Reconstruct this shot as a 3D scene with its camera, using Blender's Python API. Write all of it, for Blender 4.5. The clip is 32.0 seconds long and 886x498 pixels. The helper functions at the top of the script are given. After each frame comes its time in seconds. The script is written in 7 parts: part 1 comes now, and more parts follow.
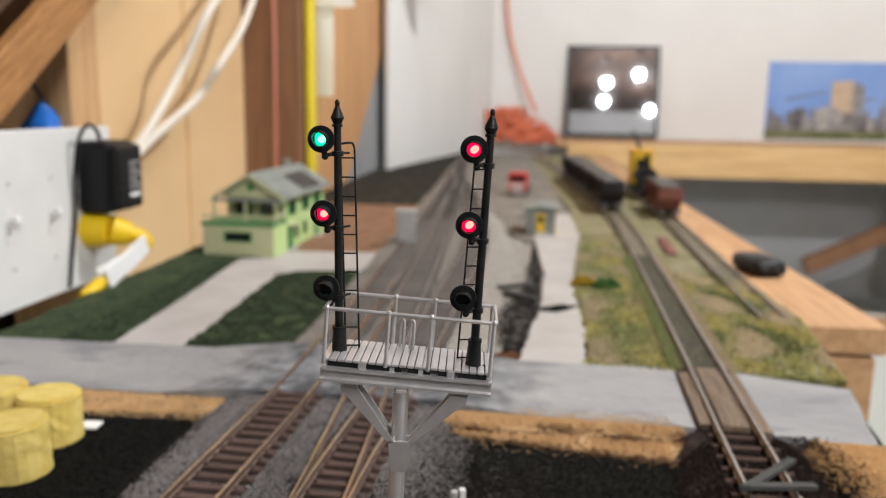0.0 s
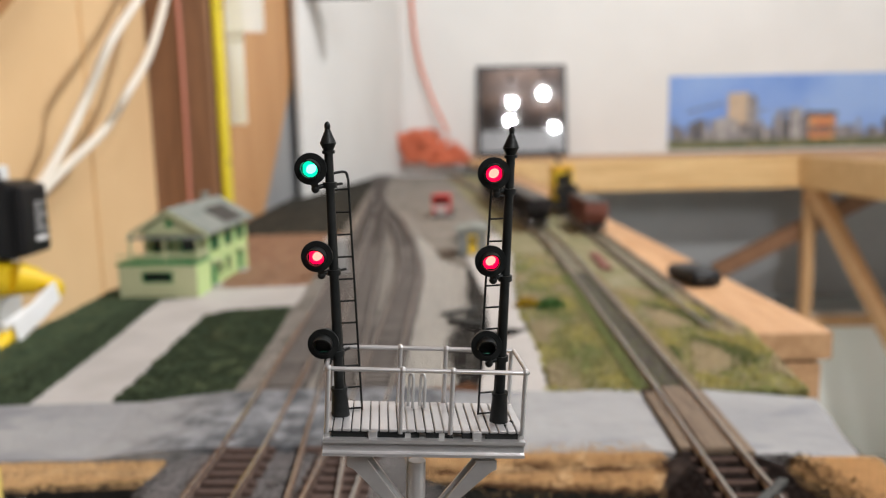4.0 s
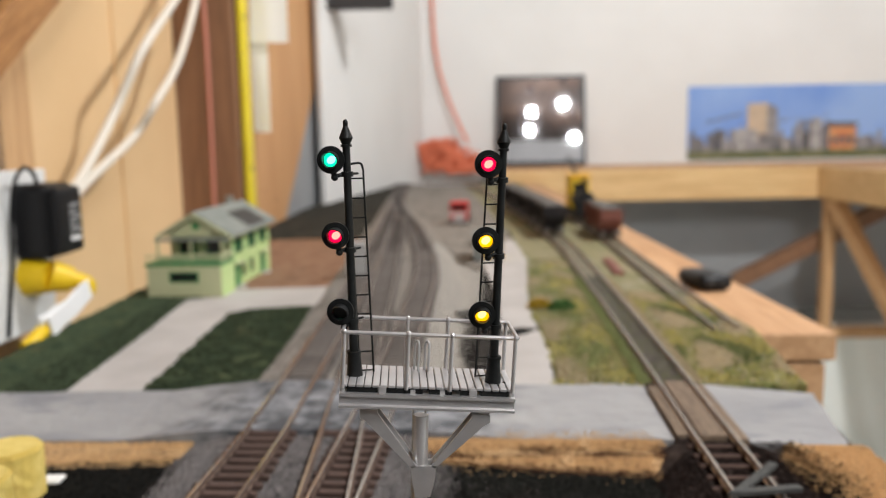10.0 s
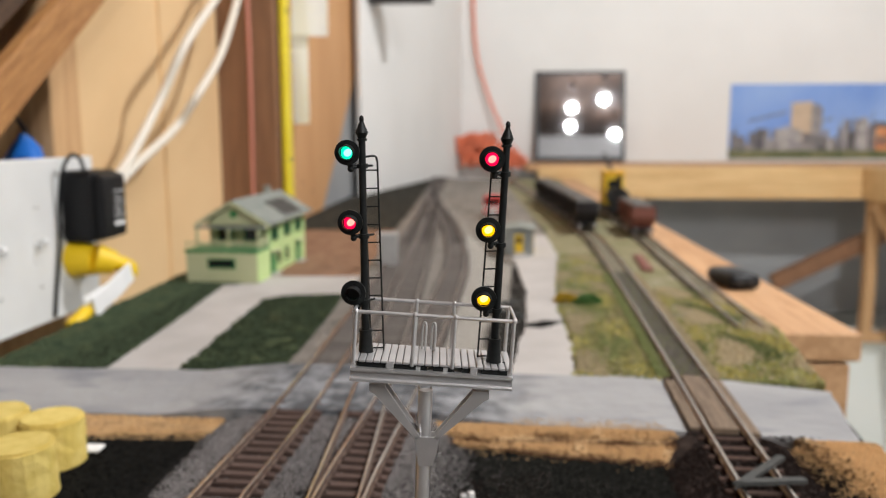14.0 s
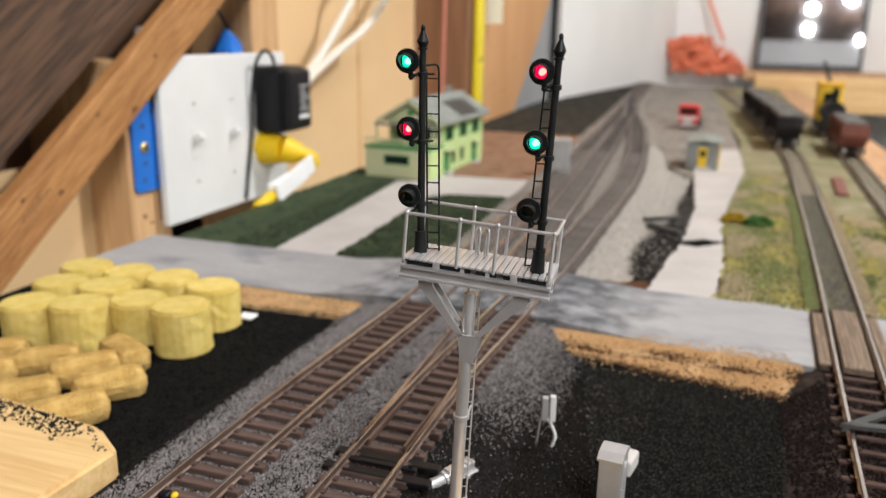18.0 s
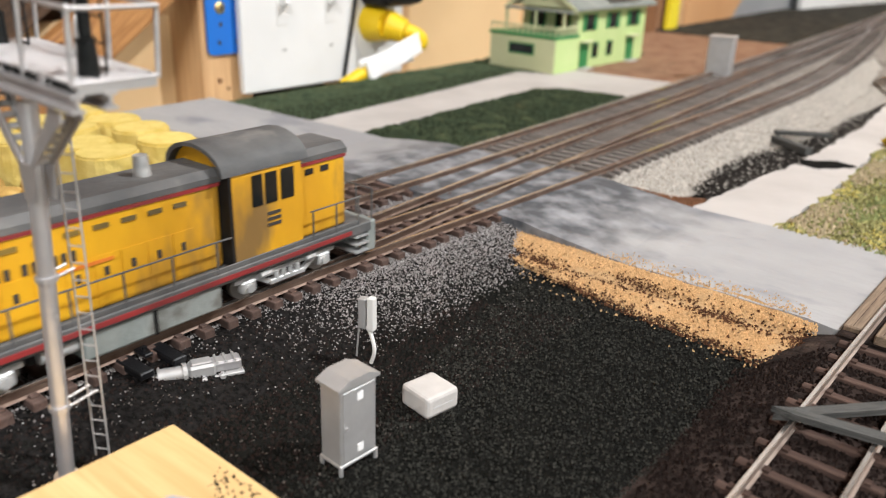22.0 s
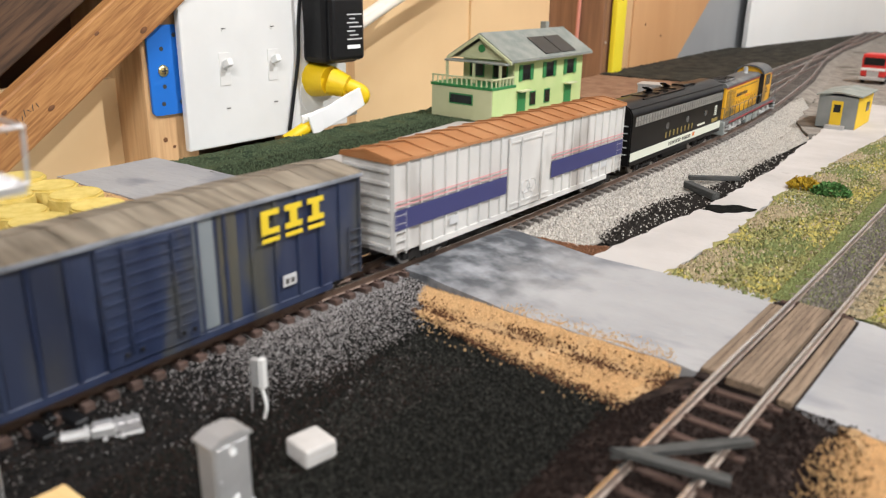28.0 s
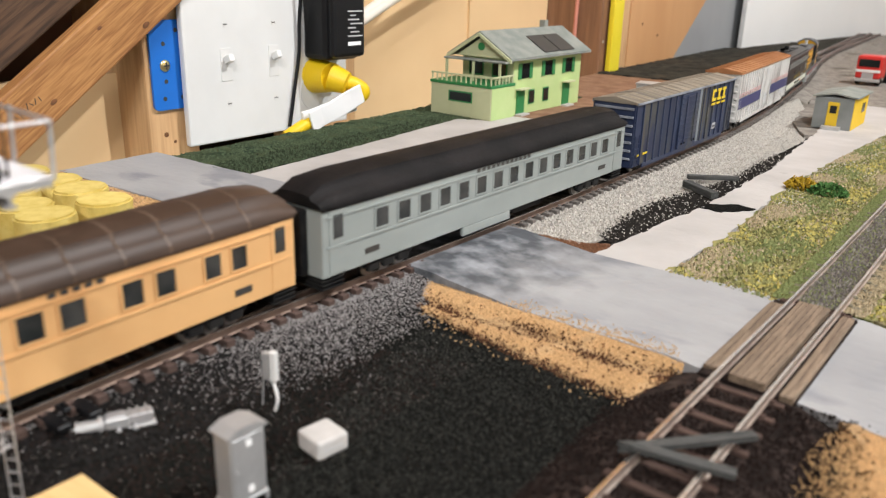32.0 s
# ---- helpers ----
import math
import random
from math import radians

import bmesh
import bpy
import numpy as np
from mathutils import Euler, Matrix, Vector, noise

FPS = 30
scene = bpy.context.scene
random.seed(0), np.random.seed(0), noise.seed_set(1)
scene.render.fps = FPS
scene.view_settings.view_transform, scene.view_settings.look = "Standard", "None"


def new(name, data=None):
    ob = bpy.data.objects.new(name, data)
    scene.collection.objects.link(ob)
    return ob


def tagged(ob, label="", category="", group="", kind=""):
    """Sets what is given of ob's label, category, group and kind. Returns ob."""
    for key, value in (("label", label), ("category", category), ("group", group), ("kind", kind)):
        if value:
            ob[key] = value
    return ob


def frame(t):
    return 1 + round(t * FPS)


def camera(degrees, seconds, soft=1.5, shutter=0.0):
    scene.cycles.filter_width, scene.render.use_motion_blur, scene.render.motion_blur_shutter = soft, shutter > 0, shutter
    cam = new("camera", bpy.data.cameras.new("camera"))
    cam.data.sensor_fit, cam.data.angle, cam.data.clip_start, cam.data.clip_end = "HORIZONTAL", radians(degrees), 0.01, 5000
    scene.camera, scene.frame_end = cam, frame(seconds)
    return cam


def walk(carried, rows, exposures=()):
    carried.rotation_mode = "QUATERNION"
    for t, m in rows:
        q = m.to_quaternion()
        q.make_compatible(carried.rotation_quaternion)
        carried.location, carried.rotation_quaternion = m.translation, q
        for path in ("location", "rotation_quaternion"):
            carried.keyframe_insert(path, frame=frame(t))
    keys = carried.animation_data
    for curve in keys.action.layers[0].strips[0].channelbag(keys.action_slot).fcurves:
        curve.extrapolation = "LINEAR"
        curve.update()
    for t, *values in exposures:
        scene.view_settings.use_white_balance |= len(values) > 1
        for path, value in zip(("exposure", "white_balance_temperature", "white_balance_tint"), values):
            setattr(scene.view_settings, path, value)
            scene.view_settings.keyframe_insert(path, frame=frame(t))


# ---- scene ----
# One unit of the plan below is a millimetre unless it says otherwise.
MM = 0.001
cam = camera(58.6, 32.0, soft=1.2, shutter=0.3)
PATH = [
    (0, 0.0193, -0.0035, 0.1359, 5.56, -10.33, -0.91),
    (0.5, 0.0200, -0.0012, 0.1365, 5.44, -10.37, -0.82),
    (1, 0.0205, -0.0000, 0.1367, 5.17, -10.35, -0.70),
    (1.5, 0.0193, -0.0002, 0.1365, 4.59, -10.27, -0.51),
    (2, 0.0146, 0.0010, 0.1363, 3.62, -10.12, -0.18),
    (2.5, 0.0024, 0.0063, 0.1356, 2.16, -9.95, 0.00),
    (3, -0.0027, 0.0144, 0.1353, 0.74, -9.67, 0.43),
    (3.5, -0.0010, 0.0195, 0.1357, -0.41, -9.21, 0.82),
    (5.5, -0.0016, 0.0126, 0.1295, -1.07, -7.71, 1.57),
    (6, -0.0036, 0.0119, 0.1279, -0.97, -7.68, 1.49),
    (6.5, -0.0033, 0.0127, 0.1301, -0.80, -7.76, 1.32),
    (7, -0.0008, 0.0088, 0.1278, -0.56, -7.86, 1.15),
    (7.5, -0.0013, 0.0022, 0.1285, -0.28, -7.97, 0.98),
    (8, -0.0000, -0.0000, 0.1281, 0.00, -7.97, 0.99),
    (8.5, 0.0010, -0.0006, 0.1294, 0.24, -8.04, 0.95),
    (9, 0.0013, 0.0005, 0.1310, 0.36, -8.05, 1.03),
    (9.5, 0.0009, -0.0011, 0.1301, 0.51, -8.00, 1.02),
    (10, 0.0023, -0.0031, 0.1325, 0.63, -7.96, 1.04),
    (10.5, 0.0027, -0.0065, 0.1321, 0.80, -7.95, 1.01),
    (11, 0.0040, -0.0084, 0.1331, 0.94, -7.92, 1.16),
    (11.5, 0.0044, -0.0072, 0.1326, 1.02, -7.90, 1.08),
    (12, 0.0059, -0.0073, 0.1342, 1.13, -7.92, 1.01),
    (12.5, 0.0053, -0.0110, 0.1341, 1.29, -7.95, 0.89),
    (13, 0.0064, -0.0125, 0.1322, 1.70, -8.03, 0.55),
    (13.5, 0.0063, -0.0157, 0.1330, 2.40, -8.15, 0.44),
    (14, 0.0094, -0.0157, 0.1329, 3.39, -8.37, 0.12),
    (14.5, 0.0106, -0.0161, 0.1321, 4.50, -8.62, -0.10),
    (16.5, 0.0209, -0.0211, 0.1365, 8.58, -10.02, -0.21),
    (17, 0.0248, -0.0284, 0.1383, 10.92, -11.38, -0.39),
    (17.5, 0.0338, -0.0238, 0.1401, 14.34, -13.27, -0.68),
    (18, 0.0449, -0.0163, 0.1355, 18.37, -15.48, -0.99),
    (18.5, 0.0585, -0.0026, 0.1265, 22.38, -17.46, -1.41),
    (19, 0.0757, 0.0133, 0.1199, 25.86, -19.16, -1.64),
    (19.5, 0.0944, 0.0230, 0.1175, 28.80, -20.29, -1.94),
    (20, 0.1100, 0.0378, 0.1134, 31.46, -21.13, -1.95),
    (20.5, 0.1227, 0.0533, 0.1087, 33.83, -21.62, -1.96),
    (21, 0.1238, 0.0723, 0.1038, 35.62, -21.78, -1.87),
    (21.5, 0.1269, 0.0871, 0.1032, 36.60, -21.90, -1.98),
    (22, 0.1287, 0.0924, 0.1039, 36.96, -21.73, -2.09),
    (22.5, 0.1268, 0.0941, 0.1037, 37.01, -21.59, -2.08),
    (23, 0.1299, 0.0946, 0.1062, 36.87, -21.45, -2.12),
    (23.5, 0.1353, 0.0926, 0.1077, 36.67, -21.12, -2.00),
    (24, 0.1378, 0.0923, 0.1121, 36.59, -20.67, -1.75),
    (24.5, 0.1411, 0.0937, 0.1114, 36.45, -20.27, -1.42),
    (25, 0.1463, 0.0967, 0.1126, 36.35, -19.92, -1.05),
    (25.5, 0.1488, 0.0986, 0.1150, 36.08, -19.69, -0.89),
    (26, 0.1543, 0.0957, 0.1169, 35.95, -19.37, -0.71),
    (26.5, 0.1574, 0.0977, 0.1196, 35.82, -19.25, -0.72),
    (28.5, 0.1624, 0.0944, 0.1195, 35.37, -19.15, -0.99),
    (29, 0.1632, 0.0954, 0.1210, 35.30, -19.19, -1.08),
    (29.5, 0.1632, 0.0976, 0.1202, 35.25, -19.26, -1.14),
    (30, 0.1614, 0.0970, 0.1208, 35.18, -19.32, -1.21),
    (30.5, 0.1634, 0.0931, 0.1199, 35.17, -19.40, -1.28),
    (31, 0.1650, 0.0914, 0.1207, 35.13, -19.42, -1.37),
    (31.5, 0.1615, 0.0908, 0.1203, 34.97, -19.39, -1.47),
    (32, 0.1592, 0.0894, 0.1202, 34.90, -19.33, -1.53),
]
walk(cam, [(t, Matrix.Translation((x, y, z)) @ Euler((0, 0, radians(yaw))).to_matrix().to_4x4()
            @ Euler((radians(90 + pitch), 0, 0)).to_matrix().to_4x4() @ Euler((0, 0, radians(-lean))).to_matrix().to_4x4())
           for t, x, y, z, yaw, pitch, lean in PATH], [(0.0, -0.1), (14.0, -0.12), (17.5, 0.04), (19.0, 0.22), (21.0, 0.32), (22.0, 0.32), (24.0, 0.24), (29.0, 0.22), (32.0, 0.2)])

# the lens opens 1.9 mm wide; its focus goes from the signal to the train and then to the crossing
cam.data.dof.use_dof, cam.data.dof.aperture_fstop = True, 16.5
FOCUS = [(0, 0.165), (14.5, 0.17), (18, 0.19), (20, 0.2), (22, 0.215), (24.9, 0.225), (25.8, 0.46), (32, 0.48)]
focus = new("camera_focus")
cam.data.dof.focus_object = focus


def focus_row(t, d):
    row = [float(np.interp(t, [r[0] for r in PATH], [r[k] for r in PATH])) for k in range(1, 6)]
    x, y, z, yaw, pitch = row
    way = Vector((-math.sin(radians(yaw)) * math.cos(radians(pitch)), math.cos(radians(yaw)) * math.cos(radians(pitch)), math.sin(radians(pitch))))
    return t, Matrix.Translation(Vector((x, y, z)) + way * d)


walk(focus, [focus_row(t, d) for t, d in FOCUS])

# ---- world and lamps ----
world = bpy.data.worlds.new("world")
world.use_nodes = True
scene.world = world
world.node_tree.nodes["Background"].inputs[0].default_value = (0.9, 0.93, 1.0, 1)
world.node_tree.nodes["Background"].inputs[1].default_value = 0.05
LAMPS = [  # place in metres, watts, colour
    ((0.857, -0.553, 1.30), 29.0, (0.97, 1.0, 1.02)),
    ((0.641, -0.748, 1.30), 19.0, (0.97, 1.0, 1.02)),
    ((0.675, -1.241, 1.30), 25.0, (0.97, 1.0, 1.02)),
    ((1.084, -1.489, 1.30), 27.0, (0.97, 1.0, 1.02)),
    # Unseen lamp, added to brighten the far wall and the layout's right side.
    ((0.82, 0.85, 1.32), 82.0, (0.97, 1.0, 1.02)),
]
for place, watts, colour in LAMPS:
    lamp = new("ceiling_and_fill_light", bpy.data.lights.new("ceiling_and_fill_light", "POINT"))
    lamp.data.energy, lamp.data.color, lamp.data.shadow_soft_size = watts, colour, 0.025
    lamp.location = place


# ---- materials ----
def lin(c):
    return (c[0], c[1], c[2], 1)


def material(name, base, other=None, scale=200.0, rough=0.7, metal=0.0, bump=0.0, bump_scale=600.0, vary=0.0,
             spots=None, spot_scale=60.0, spot_at=0.62, stretch=(1, 1, 1), coat=0.0, contrast=0.5, ior=1.45, spec=None):
    """A painted, wooden or mineral surface: two colours mixed at one scale, spots at another, and fine relief."""
    m = bpy.data.materials.new(name)
    m.use_nodes = True
    nt = m.node_tree
    n, link = nt.nodes, nt.links.new
    p = n["Principled BSDF"]
    p.inputs["Roughness"].default_value, p.inputs["Metallic"].default_value = rough, metal
    p.inputs["IOR"].default_value = ior
    p.inputs["Specular IOR Level"].default_value = spec if spec is not None else (0.08 if rough >= 0.9 else 0.5)
    p.inputs["Coat Weight"].default_value = coat
    co = n.new("ShaderNodeTexCoord")
    mp = n.new("ShaderNodeMapping")
    mp.inputs["Scale"].default_value = stretch
    link(co.outputs["Object"], mp.inputs["Vector"])
    colour = None
    if other is not None:
        t = n.new("ShaderNodeTexNoise")
        t.inputs["Scale"].default_value, t.inputs["Detail"].default_value = scale, 5.0
        link(mp.outputs[0], t.inputs["Vector"])
        ramp = n.new("ShaderNodeValToRGB")
        ramp.color_ramp.elements[0].position, ramp.color_ramp.elements[1].position = 0.5 - contrast / 4, 0.5 + contrast / 4
        ramp.color_ramp.elements[0].color, ramp.color_ramp.elements[1].color = lin(base), lin(other)
        link(t.outputs[0], ramp.inputs[0])
        colour = ramp.outputs[0]
    if spots is not None:
        t = n.new("ShaderNodeTexNoise")
        t.inputs["Scale"].default_value, t.inputs["Detail"].default_value = spot_scale, 8.0
        link(mp.outputs[0], t.inputs["Vector"])
        r2 = n.new("ShaderNodeValToRGB")
        r2.color_ramp.elements[0].position, r2.color_ramp.elements[1].position = spot_at, spot_at + 0.09
        link(t.outputs[0], r2.inputs[0])
        mix = n.new("ShaderNodeMix")
        mix.data_type = "RGBA"
        link(r2.outputs[0], mix.inputs[0])
        if colour is None:
            mix.inputs[6].default_value = lin(base)
        else:
            link(colour, mix.inputs[6])
        mix.inputs[7].default_value = lin(spots)
        colour = mix.outputs[2]
    if vary:
        info = n.new("ShaderNodeObjectInfo")
        geo = n.new("ShaderNodeNewGeometry")
        add = n.new("ShaderNodeMath")
        add.operation = "ADD"
        link(info.outputs["Random"], add.inputs[0])
        link(geo.outputs["Random Per Island"], add.inputs[1])
        rng = n.new("ShaderNodeMapRange")
        rng.inputs[1].default_value, rng.inputs[2].default_value = 0.0, 2.0
        rng.inputs[3].default_value, rng.inputs[4].default_value = 1.0 - vary, 1.0 + vary
        link(add.outputs[0], rng.inputs[0])
        hsv = n.new("ShaderNodeHueSaturation")
        link(rng.outputs[0], hsv.inputs["Value"])
        if colour is None:
            hsv.inputs["Color"].default_value = lin(base)
        else:
            link(colour, hsv.inputs["Color"])
        colour = hsv.outputs[0]
    if colour is None:
        p.inputs["Base Color"].default_value = lin(base)
    else:
        link(colour, p.inputs["Base Color"])
    if bump:
        t = n.new("ShaderNodeTexNoise")
        t.inputs["Scale"].default_value, t.inputs["Detail"].default_value = bump_scale, 4.0
        link(mp.outputs[0], t.inputs["Vector"])
        b = n.new("ShaderNodeBump")
        b.inputs["Strength"].default_value, b.inputs["Distance"].default_value = bump, 0.001
        link(t.outputs[0], b.inputs["Height"])
        link(b.outputs[0], p.inputs["Normal"])
    return m


def wood(name, light, dark, along="z", scale=9.0, rough=0.65, vary=0.0, rings=26.0):
    """Sawn timber: long grain along one axis, darker growth lines, a few knots."""
    m = bpy.data.materials.new(name)
    m.use_nodes = True
    nt = m.node_tree
    n, link = nt.nodes, nt.links.new
    p = n["Principled BSDF"]
    p.inputs["Roughness"].default_value = rough
    co = n.new("ShaderNodeTexCoord")
    mp = n.new("ShaderNodeMapping")
    mp.inputs["Scale"].default_value = {"x": (0.06, 1, 1), "y": (1, 0.06, 1), "z": (1, 1, 0.06)}[along]
    link(co.outputs["Object"], mp.inputs["Vector"])
    t = n.new("ShaderNodeTexNoise")
    t.inputs["Scale"].default_value, t.inputs["Detail"].default_value = scale * 6, 6.0
    link(mp.outputs[0], t.inputs["Vector"])
    t2 = n.new("ShaderNodeTexNoise")
    t2.inputs["Scale"].default_value, t2.inputs["Detail"].default_value, t2.inputs["Distortion"].default_value = scale * 45, 3.0, 0.6
    link(mp.outputs[0], t2.inputs["Vector"])
    mul = n.new("ShaderNodeMath")
    mul.operation = "MULTIPLY"
    link(t.outputs[0], mul.inputs[0])
    mul.inputs[1].default_value = rings
    sine = n.new("ShaderNodeMath")
    sine.operation = "SINE"
    link(mul.outputs[0], sine.inputs[0])
    mixv = n.new("ShaderNodeMath")
    mixv.operation = "MULTIPLY_ADD"
    link(sine.outputs[0], mixv.inputs[0])
    mixv.inputs[1].default_value = 0.16
    link(t2.outputs[0], mixv.inputs[2])
    ramp = n.new("ShaderNodeValToRGB")
    ramp.color_ramp.elements[0].position, ramp.color_ramp.elements[1].position = 0.25, 0.75
    ramp.color_ramp.elements[0].color, ramp.color_ramp.elements[1].color = lin(dark), lin(light)
    link(mixv.outputs[0], ramp.inputs[0])
    colour = ramp.outputs[0]
    if vary:
        info = n.new("ShaderNodeObjectInfo")
        rng = n.new("ShaderNodeMapRange")
        rng.inputs[3].default_value, rng.inputs[4].default_value = 1 - vary, 1 + vary
        link(info.outputs["Random"], rng.inputs[0])
        hsv = n.new("ShaderNodeHueSaturation")
        link(rng.outputs[0], hsv.inputs["Value"])
        link(colour, hsv.inputs["Color"])
        colour = hsv.outputs[0]
    link(colour, p.inputs["Base Color"])
    b = n.new("ShaderNodeBump")
    b.inputs["Strength"].default_value, b.inputs["Distance"].default_value = 0.25, 0.0006
    link(mixv.outputs[0], b.inputs["Height"])
    link(b.outputs[0], p.inputs["Normal"])
    return m


def glow(name, colour, strength):
    m = bpy.data.materials.new(name)
    m.use_nodes = True
    p = m.node_tree.nodes["Principled BSDF"]
    p.inputs["Base Color"].default_value = lin(colour)
    p.inputs["Emission Color"].default_value = lin(colour)
    p.inputs["Emission Strength"].default_value = strength
    return m


M = {}
M["black_turf"] = material("black_turf", (0.005, 0.005, 0.0043), (0.0105, 0.0102, 0.009), 300, 0.95, bump=0.9, bump_scale=900, spots=(0.016, 0.012, 0.0105), spot_scale=14)
M["grain_black"] = material("grain_black", (0.0135, 0.0132, 0.0115), rough=0.95, vary=1.0)
M["grain_ballast"] = material("grain_ballast", (0.215, 0.196, 0.19), rough=0.9, vary=1.0)
M["grain_bright"] = material("grain_bright", (0.46, 0.44, 0.43), rough=0.7, vary=0.5, spec=0.4)
M["grain_yellow"] = material("grain_yellow", (0.42, 0.355, 0.11), rough=0.95, vary=0.4)
M["grain_olive"] = material("grain_olive", (0.165, 0.185, 0.075), rough=0.95, vary=0.6)
M["grain_tan"] = material("grain_tan", (0.38, 0.31, 0.2), rough=0.95, vary=0.5)
M["grain_sheen"] = material("grain_sheen", (0.041, 0.04, 0.033), rough=0.75, vary=0.85, spec=0.2)
M["grain_glint"] = material("grain_glint", (0.11, 0.092, 0.08), rough=0.6, vary=0.7, spec=0.4)
M["grain_brown"] = material("grain_brown", (0.02, 0.0135, 0.0115), rough=0.95, vary=0.8)
M["grain_rust"] = material("grain_rust", (0.13, 0.062, 0.034), rough=0.95, vary=0.7)
M["grain_pale"] = material("grain_pale", (0.52, 0.485, 0.435), rough=0.9, vary=0.5)
M["grain_sand"] = material("grain_sand", (0.62, 0.4, 0.2), rough=0.9, vary=0.35)
M["grain_green"] = material("grain_green", (0.062, 0.082, 0.047), rough=0.95, vary=0.8)
M["grain_yellowgreen"] = material("grain_yellowgreen", (0.38, 0.36, 0.15), rough=0.95, vary=0.85)
M["grain_far"] = material("grain_far", (0.29, 0.265, 0.24), rough=0.95, vary=0.6)
M["rail_head"] = material("rail_head", (0.6, 0.56, 0.52), (0.5, 0.45, 0.41), 60, 0.18, 0.92)
M["ditch_gravel"] = material("ditch_gravel", (0.018, 0.017, 0.015), (0.07, 0.064, 0.055), 220, 0.95, bump=1.0, bump_scale=700, spots=(0.2, 0.185, 0.16), spot_scale=420, spot_at=0.6)
M["bank_turf"] = material("bank_turf", (0.026, 0.026, 0.021), (0.058, 0.052, 0.042), 60, 0.95, bump=0.9, bump_scale=700, spots=(0.07, 0.055, 0.04), spot_scale=18)
M["spur_dirt"] = material("spur_dirt", (0.014, 0.0105, 0.009), (0.042, 0.03, 0.026), 160, 0.95, bump=1.0, bump_scale=800, spots=(0.07, 0.05, 0.04), spot_scale=60, spot_at=0.64)
M["plywood"] = material("plywood", (0.52, 0.27, 0.115), (0.6, 0.33, 0.15), 10, 0.7, bump=0.1, bump_scale=80, stretch=(1, 1, 0.2), spots=(0.42, 0.2, 0.08), spot_scale=16, spot_at=0.66)
M["knot"] = material("knot", (0.12, 0.05, 0.02), (0.2, 0.085, 0.035), 300, 0.6)
M["ballast_bed"] = material("ballast_bed", (0.005, 0.0047, 0.0045), (0.019, 0.0172, 0.0165), 700, 0.95, bump=1.0, bump_scale=900)
M["far_dust"] = material("far_dust", (0.2, 0.178, 0.155), (0.3, 0.272, 0.24), 90, 0.95, bump=0.8, bump_scale=600, spots=(0.11, 0.098, 0.08), spot_scale=16, spot_at=0.58)
# Base coloured as sand in shadow; pale grains cover it outside the groove.
M["sand"] = material("sand", (0.34, 0.21, 0.105), (0.52, 0.34, 0.175), 90, 0.95, bump=0.9, bump_scale=900, spots=(0.26, 0.16, 0.09), spot_scale=420, spot_at=0.58)
M["green_turf"] = material("green_turf", (0.03, 0.047, 0.027), (0.07, 0.085, 0.042), 45, 0.97, bump=1.0, bump_scale=800, spots=(0.09, 0.085, 0.04), spot_scale=25)
M["yellow_turf"] = material("yellow_turf", (0.13, 0.15, 0.05), (0.34, 0.3, 0.12), 40, 0.97, bump=1.0, bump_scale=900, spots=(0.3, 0.245, 0.15), spot_scale=26, spot_at=0.55)
M["yard_turf"] = material("yard_turf", (0.3, 0.265, 0.17), (0.21, 0.2, 0.105), 24, 0.97, bump=1.0, bump_scale=800, spots=(0.38, 0.34, 0.26), spot_scale=18, spot_at=0.6)
M["dirt"] = material("dirt", (0.22, 0.12, 0.075), (0.3, 0.18, 0.115), 60, 0.95, bump=0.6, bump_scale=700, spots=(0.12, 0.075, 0.05), spot_scale=30)
M["road"] = material("road", (0.29, 0.289, 0.295), (0.385, 0.38, 0.378), 18, 0.75, bump=0.6, bump_scale=250, spots=(0.235, 0.24, 0.255), spot_scale=34, spot_at=0.57, stretch=(0.5, 1, 1))
M["pavement"] = material("pavement", (0.42, 0.392, 0.37), (0.495, 0.466, 0.442), 20, 0.8, bump=0.3, bump_scale=300, spots=(0.33, 0.3, 0.27), spot_scale=50, spot_at=0.68)
M["rail"] = material("rail", (0.12, 0.075, 0.055), (0.19, 0.13, 0.1), 80, 0.5, 0.45, bump=0.2)
M["rail_worn"] = material("rail_worn", (0.4, 0.31, 0.26), (0.52, 0.43, 0.37), 60, 0.36, 0.65, bump=0.1)
M["tie"] = material("tie", (0.064, 0.039, 0.031), (0.105, 0.066, 0.053), 400, 0.85, bump=0.5, bump_scale=900, vary=0.3, stretch=(0.15, 1, 1))
M["tie_dark"] = material("tie_dark", (0.05, 0.032, 0.026), (0.085, 0.056, 0.046), 400, 0.9, bump=0.5, bump_scale=900, vary=0.4, stretch=(0.15, 1, 1))
M["plank"] = wood("plank", (0.235, 0.17, 0.115), (0.12, 0.083, 0.055), "y", 60, 0.8, 0.15)
M["stud"] = wood("stud", (0.62, 0.38, 0.19), (0.5, 0.285, 0.13), "z")
M["stud_brown"] = wood("stud_brown", (0.26, 0.13, 0.065), (0.19, 0.092, 0.046), "z", 8)
M["brace"] = wood("brace", (0.46, 0.225, 0.075), (0.27, 0.113, 0.034), "x", 22, rings=44)
M["beam"] = wood("beam", (0.74, 0.5, 0.24), (0.6, 0.37, 0.16), "x", 6)
M["bench_wood"] = wood("bench_wood", (0.6, 0.35, 0.18), (0.46, 0.25, 0.115), "y", 8)
M["block_wood"] = wood("block_wood", (0.78, 0.55, 0.26), (0.66, 0.42, 0.18), "x", 12)
M["roof_boards"] = wood("roof_boards", (0.12, 0.066, 0.038), (0.05, 0.027, 0.016), "y", 3, 0.85)
